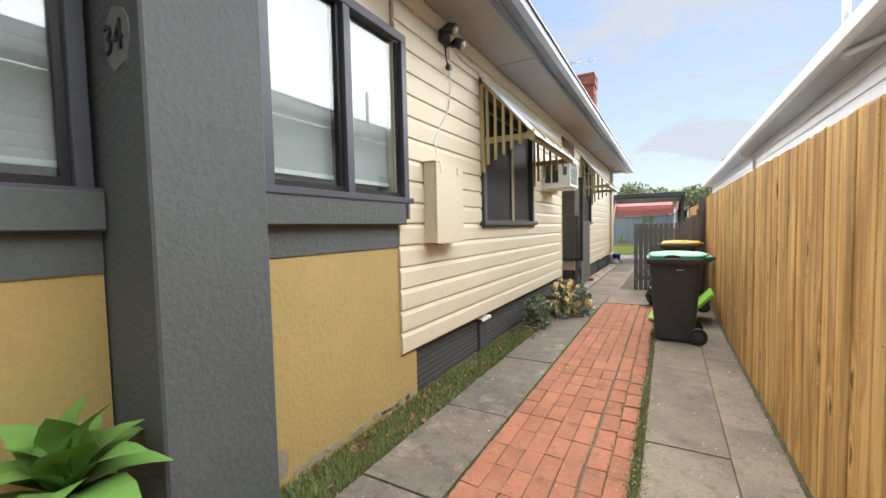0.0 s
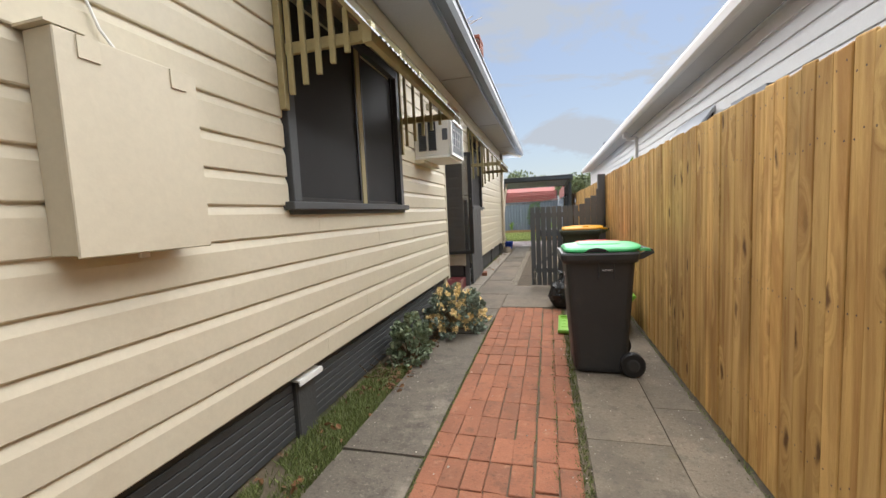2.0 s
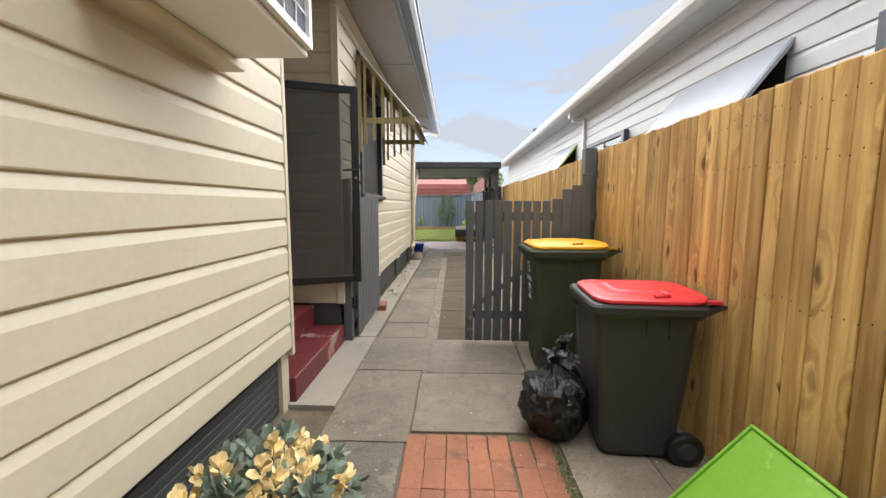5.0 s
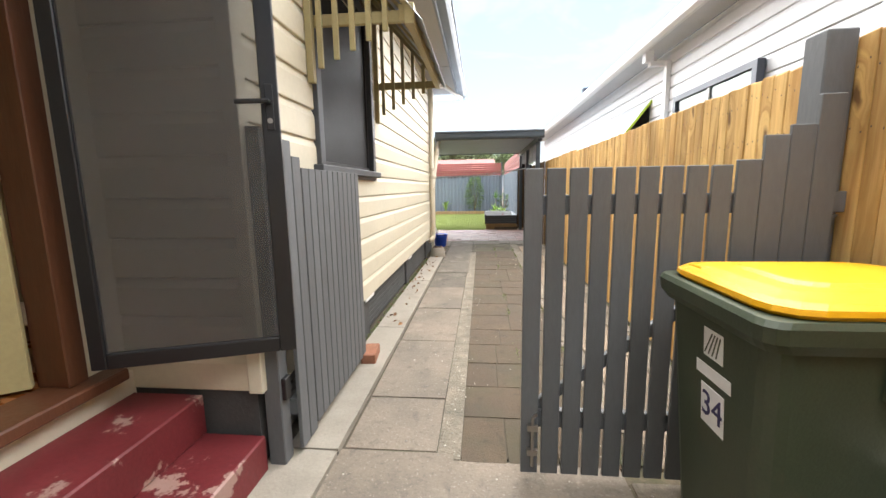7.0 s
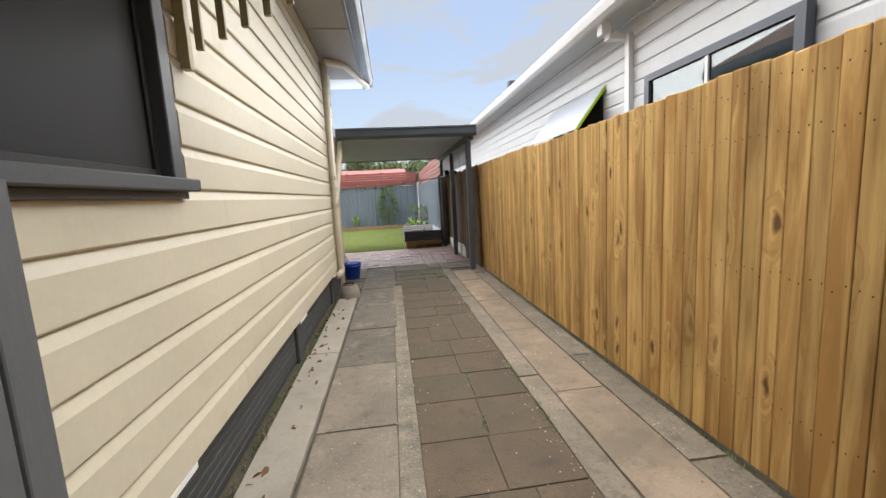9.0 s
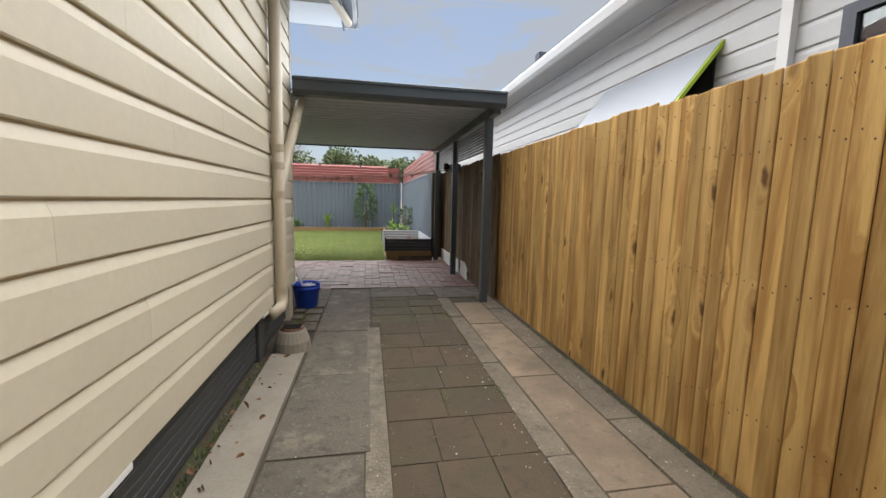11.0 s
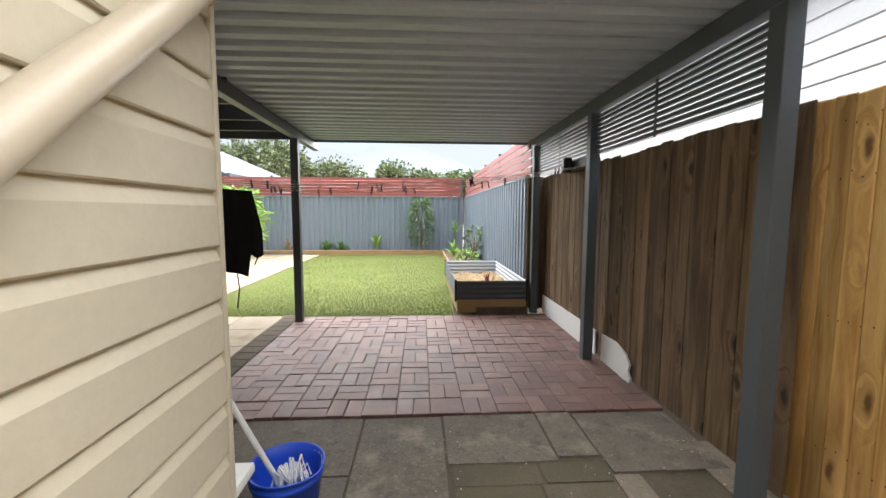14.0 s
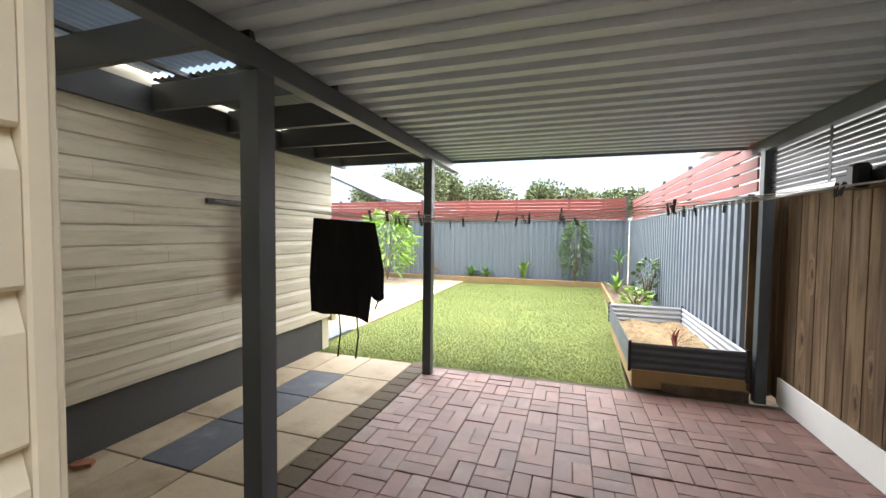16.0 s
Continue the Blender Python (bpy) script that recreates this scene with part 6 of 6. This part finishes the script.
def leaf_cloud(leaves, material, parent, name="leaves", size=(0.03, 0.05), cup=0.2, seed=1):
    """Joined small leaves. leaves: (point, outward direction, scale)."""
    rnd = random.Random(seed)
    verts, faces = [], []
    for p, d, s in leaves:
        d = d.normalized()
        side = d.cross(Vector((rnd.uniform(-1, 1), rnd.uniform(-1, 1), rnd.uniform(-1, 1)))).normalized()
        up = d.cross(side)
        w, l = size[0] * s, size[1] * s
        b0 = len(verts)
        for a, t, h in ((0, 0, 0), (-1, 0.5, cup), (0, 0.55, 0), (1, 0.5, cup), (-0.7, 0.88, cup), (0, 1.0, 0.1), (0.7, 0.88, cup)):
            verts.append(tuple(p + d * (t * l) + side * (a * w * 0.5) + up * (h * w)))
        faces += [(b0, b0 + 2, b0 + 1), (b0, b0 + 3, b0 + 2), (b0 + 1, b0 + 2, b0 + 5, b0 + 4), (b0 + 2, b0 + 3, b0 + 6, b0 + 5)]
    return raw(name, verts, faces, material, parent, "stuff")


def rosette_bush(name, at, rx, ry, rz, n, label, leaf_mat, petal=0.0, seed=1, leaf=(0.045, 0.06)):
    """Low bush of leaf rosettes on twigs."""
    rnd = random.Random(seed)
    b = thing(name, label, "bush", at=at)
    leaves, petals = [], []
    bm = bmesh.new()
    for k in range(n):
        th, ph = rnd.uniform(0, 6.283), math.acos(rnd.uniform(-0.15, 1))
        r = rnd.uniform(0.72, 1.05)
        d = Vector((math.sin(ph) * math.cos(th), math.sin(ph) * math.sin(th), math.cos(ph)))
        p = Vector((d.x * rx * r, d.y * ry * r, max(0.04, d.z * rz * r + 0.08)))
        if k % 3 == 0:
            tube(bm, [(p.x * 0.1, p.y * 0.1, 0), (p.x * 0.6, p.y * 0.6, p.z * 0.45), tuple(p)], [0.012, 0.008, 0.004], 4)
        flower = rnd.random() < petal and d.z > -0.05
        out = petals if flower else leaves
        for i in range(11 if not flower else 13):
            a = i * 2.4
            tilt = 0.35 + 0.09 * i
            s1 = d.orthogonal().normalized()
            s2 = d.cross(s1)
            q = (d * math.cos(tilt) + (s1 * math.cos(a) + s2 * math.sin(a)) * math.sin(tilt)).normalized()
            out.append((p - d * 0.01 * i * 0.6, q, rnd.uniform(0.7, 1.15) * (1.0 if not flower else 0.95)))
    part("stem", bm, M_TWIG, b)
    leaf_cloud(leaves, leaf_mat, b, "foliage", leaf, 0.22, seed)
    if petals:
        leaf_cloud(petals, M_PETAL, b, "blossom", (leaf[0] * 0.95, leaf[1] * 0.95), 0.25, seed + 1)
    return b


rosette_bush("flowering_succulent", pose(-1.30, 9.02, 0), 0.40, 0.62, 0.46, 190, "grey-green succulent bush with pale yellow flowers", M_SUCC, 0.32, 5, (0.05, 0.065))
rosette_bush("geranium", pose(-1.53, 7.84, 0), 0.20, 0.30, 0.38, 75, "straggly green geranium with bare twigs", M_GERANIUM, 0.0, 6, (0.055, 0.055))
rt = random.Random(19)
bm = bmesh.new()
for k in range(46):
    p = Vector((rt.uniform(-1.72, -1.36), rt.uniform(7.15, 8.2), rt.uniform(0.0, 0.05)))
    d = Vector((rt.uniform(-0.5, 0.6), rt.uniform(-0.7, 0.4), rt.uniform(0.02, 0.5))) * 0.3
    tube(bm, [tuple(p), tuple(p + d * 0.5 + Vector((0, 0, 0.02))), tuple(p + d)], [0.004, 0.003, 0.0015], 4)
tagged(part("dead_twigs", bm, M_TWIG), "bare dry twigs fallen under the geranium", "twigs", kind="stuff")


def blade(bm, base, tip, width, bend, fold=0.25):
    """A long pointed leaf with a fold."""
    base, tip = Vector(base), Vector(tip)
    d = tip - base
    side = d.cross(Vector((0, 0, 1)))
    side = side.normalized() if side.length > 1e-4 else Vector((1, 0, 0))
    up = side.cross(d).normalized()
    rows = []
    for k in range(6):
        f = k / 5
        w = width * (0.35, 0.8, 1.0, 0.85, 0.5, 0.03)[k] * 0.5
        c = base + d * f + up * (bend * math.sin(f * math.pi)) - Vector((0, 0, bend * 0.7 * f * f))
        rows.append([bm.verts.new(c - side * w + up * (w * fold)), bm.verts.new(c), bm.verts.new(c + side * w + up * (w * fold))])
    for a, b in zip(rows, rows[1:]):
        bm.faces.new((a[0], a[1], b[1], b[0]))
        bm.faces.new((a[1], a[2], b[2], b[1]))


def rosette_plant(name, at, n, length, width, label, material, rise=(15, 80), seed=1, stem=0.0, category="plant"):
    rnd = random.Random(seed)
    p = thing(name, label, category, at=at)
    if stem:
        part("stem", tube(bmesh.new(), [(0, 0, 0), (0.01, 0, stem * 0.5), (0, 0.01, stem + 0.02)], [0.03, 0.025, 0.02], 6), M_TWIG, p)
    for k in range(n):
        a = k * 2.4 + rnd.uniform(-0.2, 0.2)
        e = radians(rise[0] + (rise[1] - rise[0]) * (k / max(1, n - 1)))
        L = length * rnd.uniform(0.8, 1.1)
        bm = bmesh.new()
        blade(bm, (0.02 * math.cos(a), 0.02 * math.sin(a), stem + 0.02), (L * math.cos(e) * math.cos(a), L * math.cos(e) * math.sin(a), stem + L * math.sin(e)), width, L * 0.12)
        part("leaf", bm, material, p, smooth=True)
    return p


rosette_plant("agave", pose(-1.80, 2.40, 0.0), 20, 0.40, 0.19, "broad-leaved green agave by the wall", M_AGAVE, (0, 78), 2, stem=0.52)
rosette_plant("agave", pose(-1.86, 1.95, 0.0), 16, 0.40, 0.18, "broad-leaved green agave by the wall", M_AGAVE, (5, 70), 3, stem=0.30)
rosette_plant("agave", pose(-4.5, 32.95, 0.08), 12, 0.55, 0.13, "green agave in the back garden bed", M_AGAVE, (20, 75), 4)
rosette_plant("agave", pose(-3.95, 33.0, 0.08), 11, 0.50, 0.12, "green agave in the back garden bed", M_AGAVE, (20, 75), 5)
rosette_plant("young_palm", pose(-2.66, 32.95, 0.08), 9, 0.75, 0.13, "young upright broad-leaved plant in the garden bed", M_LEAF_LIGHT, (55, 85), 6)
rosette_plant("yucca", pose(0.15, 31.6, 0.08), 20, 0.55, 0.05, "spiky yucca on a thick stem", M_AGAVE, (0, 85), 7, stem=0.75)
rosette_plant("spider_lily", pose(0.05, 30.9, 0.08), 12, 0.6, 0.09, "arching strap-leaved plant in the garden bed", M_LEAF_LIGHT, (20, 80), 8)
rosette_plant("cordyline", pose(-5.9, 33.0, 0.08), 14, 0.6, 0.05, "rusty orange cordyline in the garden bed", M_STRAW, (25, 85), 9)
rosette_plant("seedling", pose(0.15, 24.9, 0.22), 7, 0.34, 0.03, "thin purple-stemmed seedling in the planter", M_RED_SLAT, (60, 88), 10)


def shrub(name, at, w, h, n, size, label, material, seed, droop=0.3):
    rnd = random.Random(seed)
    s = thing(name, label, "shrub", at=at)
    bm = bmesh.new()
    leaves = []
    for k in range(7):
        a = k * 0.9
        tipx, tipy = w * 0.45 * math.cos(a), w * 0.45 * math.sin(a)
        tube(bm, [(0, 0, 0), (tipx * 0.4, tipy * 0.4, h * 0.5), (tipx, tipy, h * rnd.uniform(0.7, 0.98))], [0.02, 0.012, 0.004], 5)
    for k in range(n):
        f = rnd.random() ** 0.7
        a, r = rnd.uniform(0, 6.283), w * 0.5 * (0.35 + 0.75 * math.sin(math.pi * min(1, f * 0.85 + 0.12))) * rnd.uniform(0.4, 1.05)
        p = Vector((r * math.cos(a), r * math.sin(a), 0.12 * h + f * h * 0.9))
        d = Vector((math.cos(a), math.sin(a), rnd.uniform(-droop * 2, 0.7)))
        leaves.append((p, d, rnd.uniform(0.6, 1.3)))
    part("stem", bm, M_TWIG, s)
    leaf_cloud(leaves, material, s, "foliage", size, 0.15, seed)
    return s


shrub("bamboo_shrub", pose(-1.0, 33.0, 0.08), 0.85, 1.95, 900, (0.03, 0.17), "feathery tall green shrub against the fence", M_LEAF, 21, 0.8)
shrub("fan_palm_shrub", pose(-7.1, 31.6, 0.05), 1.5, 2.2, 900, (0.06, 0.34), "bright lime-green bushy palm", M_LEAF_LIGHT, 22, 0.5)
shrub("citrus_sapling", pose(0.42, 28.6, 0.08), 0.45, 1.05, 170, (0.06, 0.10), "small glossy citrus sapling", M_LEAF, 23, 0.3)
shrub("herb_clump", pose(0.15, 28.2, 0.08), 0.5, 0.45, 160, (0.04, 0.12), "low leafy clump in the garden bed", M_LEAF_LIGHT, 24, 0.3)

# grass
rg = np.random.default_rng(5)


def grass(name, label, n, place, height, material, width=0.006):
    verts, faces = [], []
    for k in range(n):
        x, y, z = place()
        a, h = rg.uniform(0, 6.283), height * rg.uniform(0.5, 1.3)
        lx, ly = rg.normal(0, 0.4) * h, rg.normal(0, 0.4) * h
        b0 = len(verts)
        cx, cy = math.cos(a) * width, math.sin(a) * width
        verts += [(x - cx, y - cy, z), (x + cx, y + cy, z), (x + lx, y + ly, z + h)]
        faces.append((b0, b0 + 1, b0 + 2))
    return tagged(raw(name, verts, faces, material), label, "grass", kind="stuff")


def in_lawn():
    while True:
        y = 23.95 + 8.7 * rg.random() ** 1.3
        x = rg.uniform(-4.75, -0.2)
        if x < -0.5 + (y - 24) * 0.035 - 0.02:
            return x, y, -0.03


grass("lawn_grass", "short bright green lawn grass", 190000, in_lawn, 0.011, M_GRASS, 0.0045)


def in_verge():
    y = rg.uniform(1.0, 7.6)
    x = -1.78 + 0.34 * rg.random()
    return (x, y, -0.018) if noise.noise(Vector((x * 3, y * 1.3, 0))) > -0.28 else (x, rg.uniform(2.5, 6.8), -0.018)


grass("verge_grass", "rough green verge grass with dry patches", 26000, in_verge, 0.05, M_GRASS_DARK, 0.005)


def in_gap():
    q = rg.random()
    if q < 0.45:
        return 0.068 + rg.normal(0, 0.024), rg.uniform(1, 10) if rg.random() < 0.6 else rg.uniform(2, 6), -0.014
    if q < 0.62:
        return -0.868 + rg.normal(0, 0.008), rg.uniform(2, 9.5), -0.014
    if q < 0.70:
        return rg.choice((-0.225, -0.09, -0.09, 0.035)) + rg.normal(0, 0.008), rg.uniform(2.5, 9.5), -0.014
    if q < 0.74:
        return rg.choice((0.10, 0.10, -0.32)) + rg.normal(0, 0.012), rg.choice((13.4, 14.6, 15.3, 17.4, 18.6, 19.4)) + rg.normal(0, 0.12), -0.006
    if q < 0.765:
        return rg.normal(-1.63, 0.05), rg.uniform(18.5, 19.6), -0.006
    if q < 0.84:
        return -1.76 + rg.normal(0, 0.02), rg.uniform(13, 18.2), -0.01
    return 0.915 + rg.normal(0, 0.012), rg.uniform(2, 19), -0.014


grass("joint_weeds", "small weeds growing in the paving joints", 15000, in_gap, 0.026, M_GRASS_DARK, 0.004)
leaves = []
rl = random.Random(77)
for k in range(520):
    if k < 330:
        p = Vector((-1.72 + rl.random() * 0.36, rl.uniform(7.0, 9.7), 0.0 + rl.random() * 0.03))
    elif k < 440:
        p = Vector((rl.uniform(-1.78, -1.45), rl.uniform(3, 7), 0.015))
    else:
        p = Vector((rl.uniform(-1.78, -1.5), rl.uniform(14.0, 19.2), 0.02))
    leaves.append((p, Vector((rl.uniform(-1, 1), rl.uniform(-1, 1), rl.uniform(-0.1, 0.4))), rl.uniform(0.5, 1.3)))
tagged(leaf_cloud(leaves, M_DEAD, None, "leaf_litter", (0.03, 0.05), 0.2, 3), "dry brown leaf litter along the house", "leaves", kind="stuff")

verts, faces = [], []
rq = random.Random(61)
for k in range(2600):
    y = rq.uniform(1.5, 20.8)
    x = rq.choice((rq.uniform(-1.44, 0.9), rq.gauss(0.08, 0.06), rq.gauss(0.80, 0.09), rq.gauss(-0.81, 0.06) if y > 12 else rq.gauss(-1.4, 0.08)))
    r = rq.uniform(0.0025, 0.007) * (1.5 if rq.random() < 0.08 else 1)
    if -1.72 < x < 0.91:
        b0 = len(verts)
        a = rq.uniform(0, 6.28)
        z = 0.004
        verts += [(x + r * math.cos(a + q) * rq.uniform(0.7, 1.2), y + r * math.sin(a + q) * rq.uniform(0.7, 1.2), z) for q in (0, 1.57, 3.14, 4.71)] + [(x, y, z + r * 0.8)]
        faces += [(b0, b0 + 1, b0 + 4), (b0 + 1, b0 + 2, b0 + 4), (b0 + 2, b0 + 3, b0 + 4), (b0 + 3, b0, b0 + 4)]
tagged(raw("path_grit", verts, faces, M_GRIT), "pale grit and crumbs scattered on the paving", "gravel", kind="stuff")

# ---- chimney and aerial ----
ch = thing("chimney", "red brick chimney on the roof", "chimney", at=pose(-2.12, 15.5, 3.86))
part("mortar_core", B(-0.29, 0.29, -0.29, 0.29, 0.0, 2.42), M_MORTAR, ch)
BR = part("brick", B(-0.11, 0.11, -0.02, 0.02, -0.034, 0.034), M_CHIM, ch, at=pose(0.30, 0, 0.1, 0, 0, 90))
for k in range(27):
    z = 0.1 + k * 0.083
    grow = 0.03 if k > 23 else 0.0
    for face in range(4):
        for j in range(3):
            off = -0.235 + j * 0.235 + (0.06 if k % 2 else -0.06)
            if abs(off) > 0.3:
                continue
            m = pose(0, 0, 0, 0, 0, 90 * face) @ pose(max(-0.19, min(0.19, off)), -0.295 - grow, z)
            share("brick", BR.data, ch, m)
part("cap", B(-0.34, 0.34, -0.34, 0.34, 2.36, 2.44, 0.01), M_CHIM, ch)
an = thing("tv_aerial", "thin metal television aerial on the roof", "aerial", at=pose(-2.35, 14.6, 4.2))
part("mast", tube(bmesh.new(), [(0, 0, 0), (0, 0, 2.35)], 0.015, 6), M_CHROME, an)
part("boom", tube(bmesh.new(), [(-0.5, -0.3, 2.2), (0.55, 0.35, 2.35)], 0.01, 6), M_CHROME, an)
for k in range(5):
    f = k / 4
    x, y, z, L = -0.45 + f * 0.95, -0.27 + f * 0.6, 2.21 + f * 0.13, 0.65 - 0.25 * f
    part("element", tube(bmesh.new(), [(x - L * 0.6, y + L, z + 0.12), (x + L * 0.6, y - L, z - 0.12)], 0.012, 5), M_CHROME, an)

# ---- beyond the back fence ----
rr = thing("red_roof_house", "low house with a red metal roof behind the fence", "house")
part("wall", B(-9.5, 0.2, 45.2, 52, -0.1, 3.0), M_CREAM_TRIM, rr)
bm = bmesh.new()
prism(bm, [(44.6, 2.85), (44.6, 2.92), (48.5, 4.05), (52.4, 2.92), (52.4, 2.85), (48.5, 3.95)], -9.9, 0.6, "x")
part("roof", bm, M_RED_ROOF, rr, "red metal roof")
for k in range(20):
    bm = bmesh.new()
    x = -9.6 + k * 0.53
    prism(bm, [(44.58, 2.93), (44.58, 2.97), (48.5, 4.10), (48.5, 4.06)], x, x + 0.04, "x")
    part("roof_rib", bm, M_RED_ROOF, rr)
lh = thing("grey_roof_house", "pale weatherboard house with a blue-grey metal roof", "house")
part("wall", B(-22, -9.3, 33.8, 46, -0.1, 2.6), M_AWNING, lh)
bm = bmesh.new()
prism(bm, [(-8.2, 2.85), (-8.2, 2.93), (-14.5, 5.6), (-14.5, 5.5)], 33.4, 46)
part("roof", bm, M_ROOF_GREY, lh, "blue-grey metal roof")
part("gutter", B(-8.2, -8.06, 33.4, 46, 2.82, 2.95), M_ROOF_GREY, lh)
part("soffit", B(-9.3, -8.2, 33.4, 46, 2.78, 2.82), M_WHITE, lh)
part("porch_post", B(-8.5, -8.38, 33.6, 33.72, 0, 2.78), M_AWNING, lh)


def tree(at, h, w, n, label, seed, leaf=(0.22, 0.32), clumps=22):
    """Trunk with limbs and a crown of many small leaves in uneven clumps."""
    rnd = random.Random(seed)
    t = thing("tree", label, "tree", at=at)
    bm = bmesh.new()
    tube(bm, [(0, 0, 0), (0.1, 0, h * 0.25), (0, 0.15, h * 0.5)], [0.03 * h, 0.024 * h, 0.018 * h], 8)
    cs = []
    for k in range(clumps):
        a, r = rnd.uniform(0, 6.283), w * 0.42 * math.sqrt(rnd.random())
        z = h * (0.62 + 0.3 * rnd.random() * (1 - 0.6 * (r / (w * 0.42)) ** 2))
        c = Vector((r * math.cos(a), r * math.sin(a), z))
        cs.append((c, w * rnd.uniform(0.10, 0.19)))
        tube(bm, [(0, 0.1, h * 0.42), (c.x * 0.5, c.y * 0.5, h * 0.52 + (z - h * 0.52) * 0.5), tuple(c)], [0.010 * h, 0.006 * h, 0.002 * h], 5)
    part("trunk", bm, M_BARK, t)
    leaves = []
    for k in range(n):
        c, r = cs[rnd.randrange(clumps)]
        d = Vector((rnd.gauss(0, 1), rnd.gauss(0, 1), rnd.gauss(0, 0.75)))
        p = c + d.normalized() * r * rnd.uniform(0.3, 1.15)
        leaves.append((p, d + Vector((0, 0, -0.3)), rnd.uniform(0.5, 1.2)))
    leaf_cloud(leaves, M_LEAF_TREE, t, "crown", leaf, 0.2, seed)
    return t


tree(pose(-16.5, 60, 0), 9.2, 8.5, 11000, "spreading gum tree beyond the fence", 31)
tree(pose(-11.0, 63, 0), 7.6, 6.5, 5500, "tall open gum tree beyond the fence", 32)
tree(pose(-21.5, 61, 0), 8.4, 7.0, 8000, "leafy green tree beyond the fence", 35)
tree(pose(-2.6, 62, 0), 7.0, 7.0, 9000, "rounded tree beyond the red roof", 33)
tree(pose(4.0, 66, 0), 6.6, 6.0, 7000, "rounded tree beyond the red roof", 34)
tree(pose(-2.0, -9.0, 0), 8.0, 7.0, 9000, "street tree in front of the house", 36)

# ---- side yard pavers by the extension ----
yr = thing("wall_paving", "cream and slate pavers along the extension wall", "paving", kind="structure")
for j in range(6):
    y0 = 20.0 + j * 0.655
    for x0, x1, m in ((-4.45, -4.06, M_PAVE_CREAM), (-4.06, -3.58, M_PAVE_BLUE if 1 < j < 5 else M_PAVE_CREAM), (-3.58, -3.0, M_PAVE_CREAM)):
        part("paver", B(x0 + 0.006, x1 - 0.006, y0 + 0.006, y0 + 0.649, -0.06, 0.0, 0.005), m, yr)
for k in range(15):
    part("edge_brick", B(-2.99, -2.77, 21.0 + k * 0.2, 21.19 + k * 0.2, -0.06, 0.002, 0.004), M_BROWN_PAVER, yr)

# ---- brick path ----
bp = thing("brick_path", "worn orange clay brick path", "path", kind="structure")
rb = random.Random(9)
ME = []
for k in range(3):
    bm = B(-0.0628, 0.0628, -0.1287, 0.1287, -0.06, 0, 0.005)
    for v in bm.verts:
        v.co += Vector((rb.uniform(-0.002, 0.002), rb.uniform(-0.003, 0.003), rb.uniform(-0.002, 0.002)))
    me = bpy.data.meshes.new("brick")
    bm.to_mesh(me)
    bm.free()
    me.materials.append(M_BRICK)
    ME.append(me)
for i in range(43):
    for j in range(7):
        drift = (0.06 * math.sin(i * 0.21 + j) if j > 4 else 0.0) + 0.012 * math.sin(i * 0.55) + rb.uniform(-0.006, 0.006)
        x = -0.80 + j * 0.1285 + rb.uniform(-0.004, 0.004) + (0.012 if j > 4 else 0)
        share("brick", ME[rb.randrange(3)], bp, pose(x, 10.02 - i * 0.2605 + drift, rb.uniform(-0.0015, 0.001) - (0.004 if j > 4 else 0), rb.uniform(-0.3, 0.3), rb.uniform(-0.5, 0.5), rb.uniform(-0.8, 0.8)))

# ---- patio of basket-weave bricks ----
pt = thing("brick_patio", "dark red basket-weave brick patio under the carport", "patio", kind="structure")
ME = []
for k in range(2):
    bm = B(-0.0636, 0.0636, -0.1285, 0.1285, -0.06, 0, 0.004)
    me = bpy.data.meshes.new("brick")
    bm.to_mesh(me)
    bm.free()
    me.materials.append(M_PATIO)
    ME.append(me)
for i in range(14):
    for j in range(11):
        cx, cy = -2.63 + i * 0.2605, 21.12 + j * 0.2605
        if cx > 0.80:
            continue
        for h in (-0.0655, 0.0655):
            turn = 90 if (i + j) % 2 else 0
            dx, dy = (h, 0) if not turn else (0, h)
            share("brick", ME[(i + j) % 2], pt, pose(cx + dx, cy + dy, rb.uniform(-0.004, 0.004) + 0.01 * math.sin(i * 0.5) * math.sin(j * 0.6), rb.uniform(-0.5, 0.5), rb.uniform(-0.5, 0.5), turn + rb.uniform(-1, 1)))

# ---- the plan above is drawn in survey units; bring it to metres ----
for ob in [o for o in scene.objects if o.parent is None and o.type in {"MESH", "EMPTY"}]:
    ob.matrix_basis = Matrix.Scale(SCALE, 4) @ ob.matrix_basis
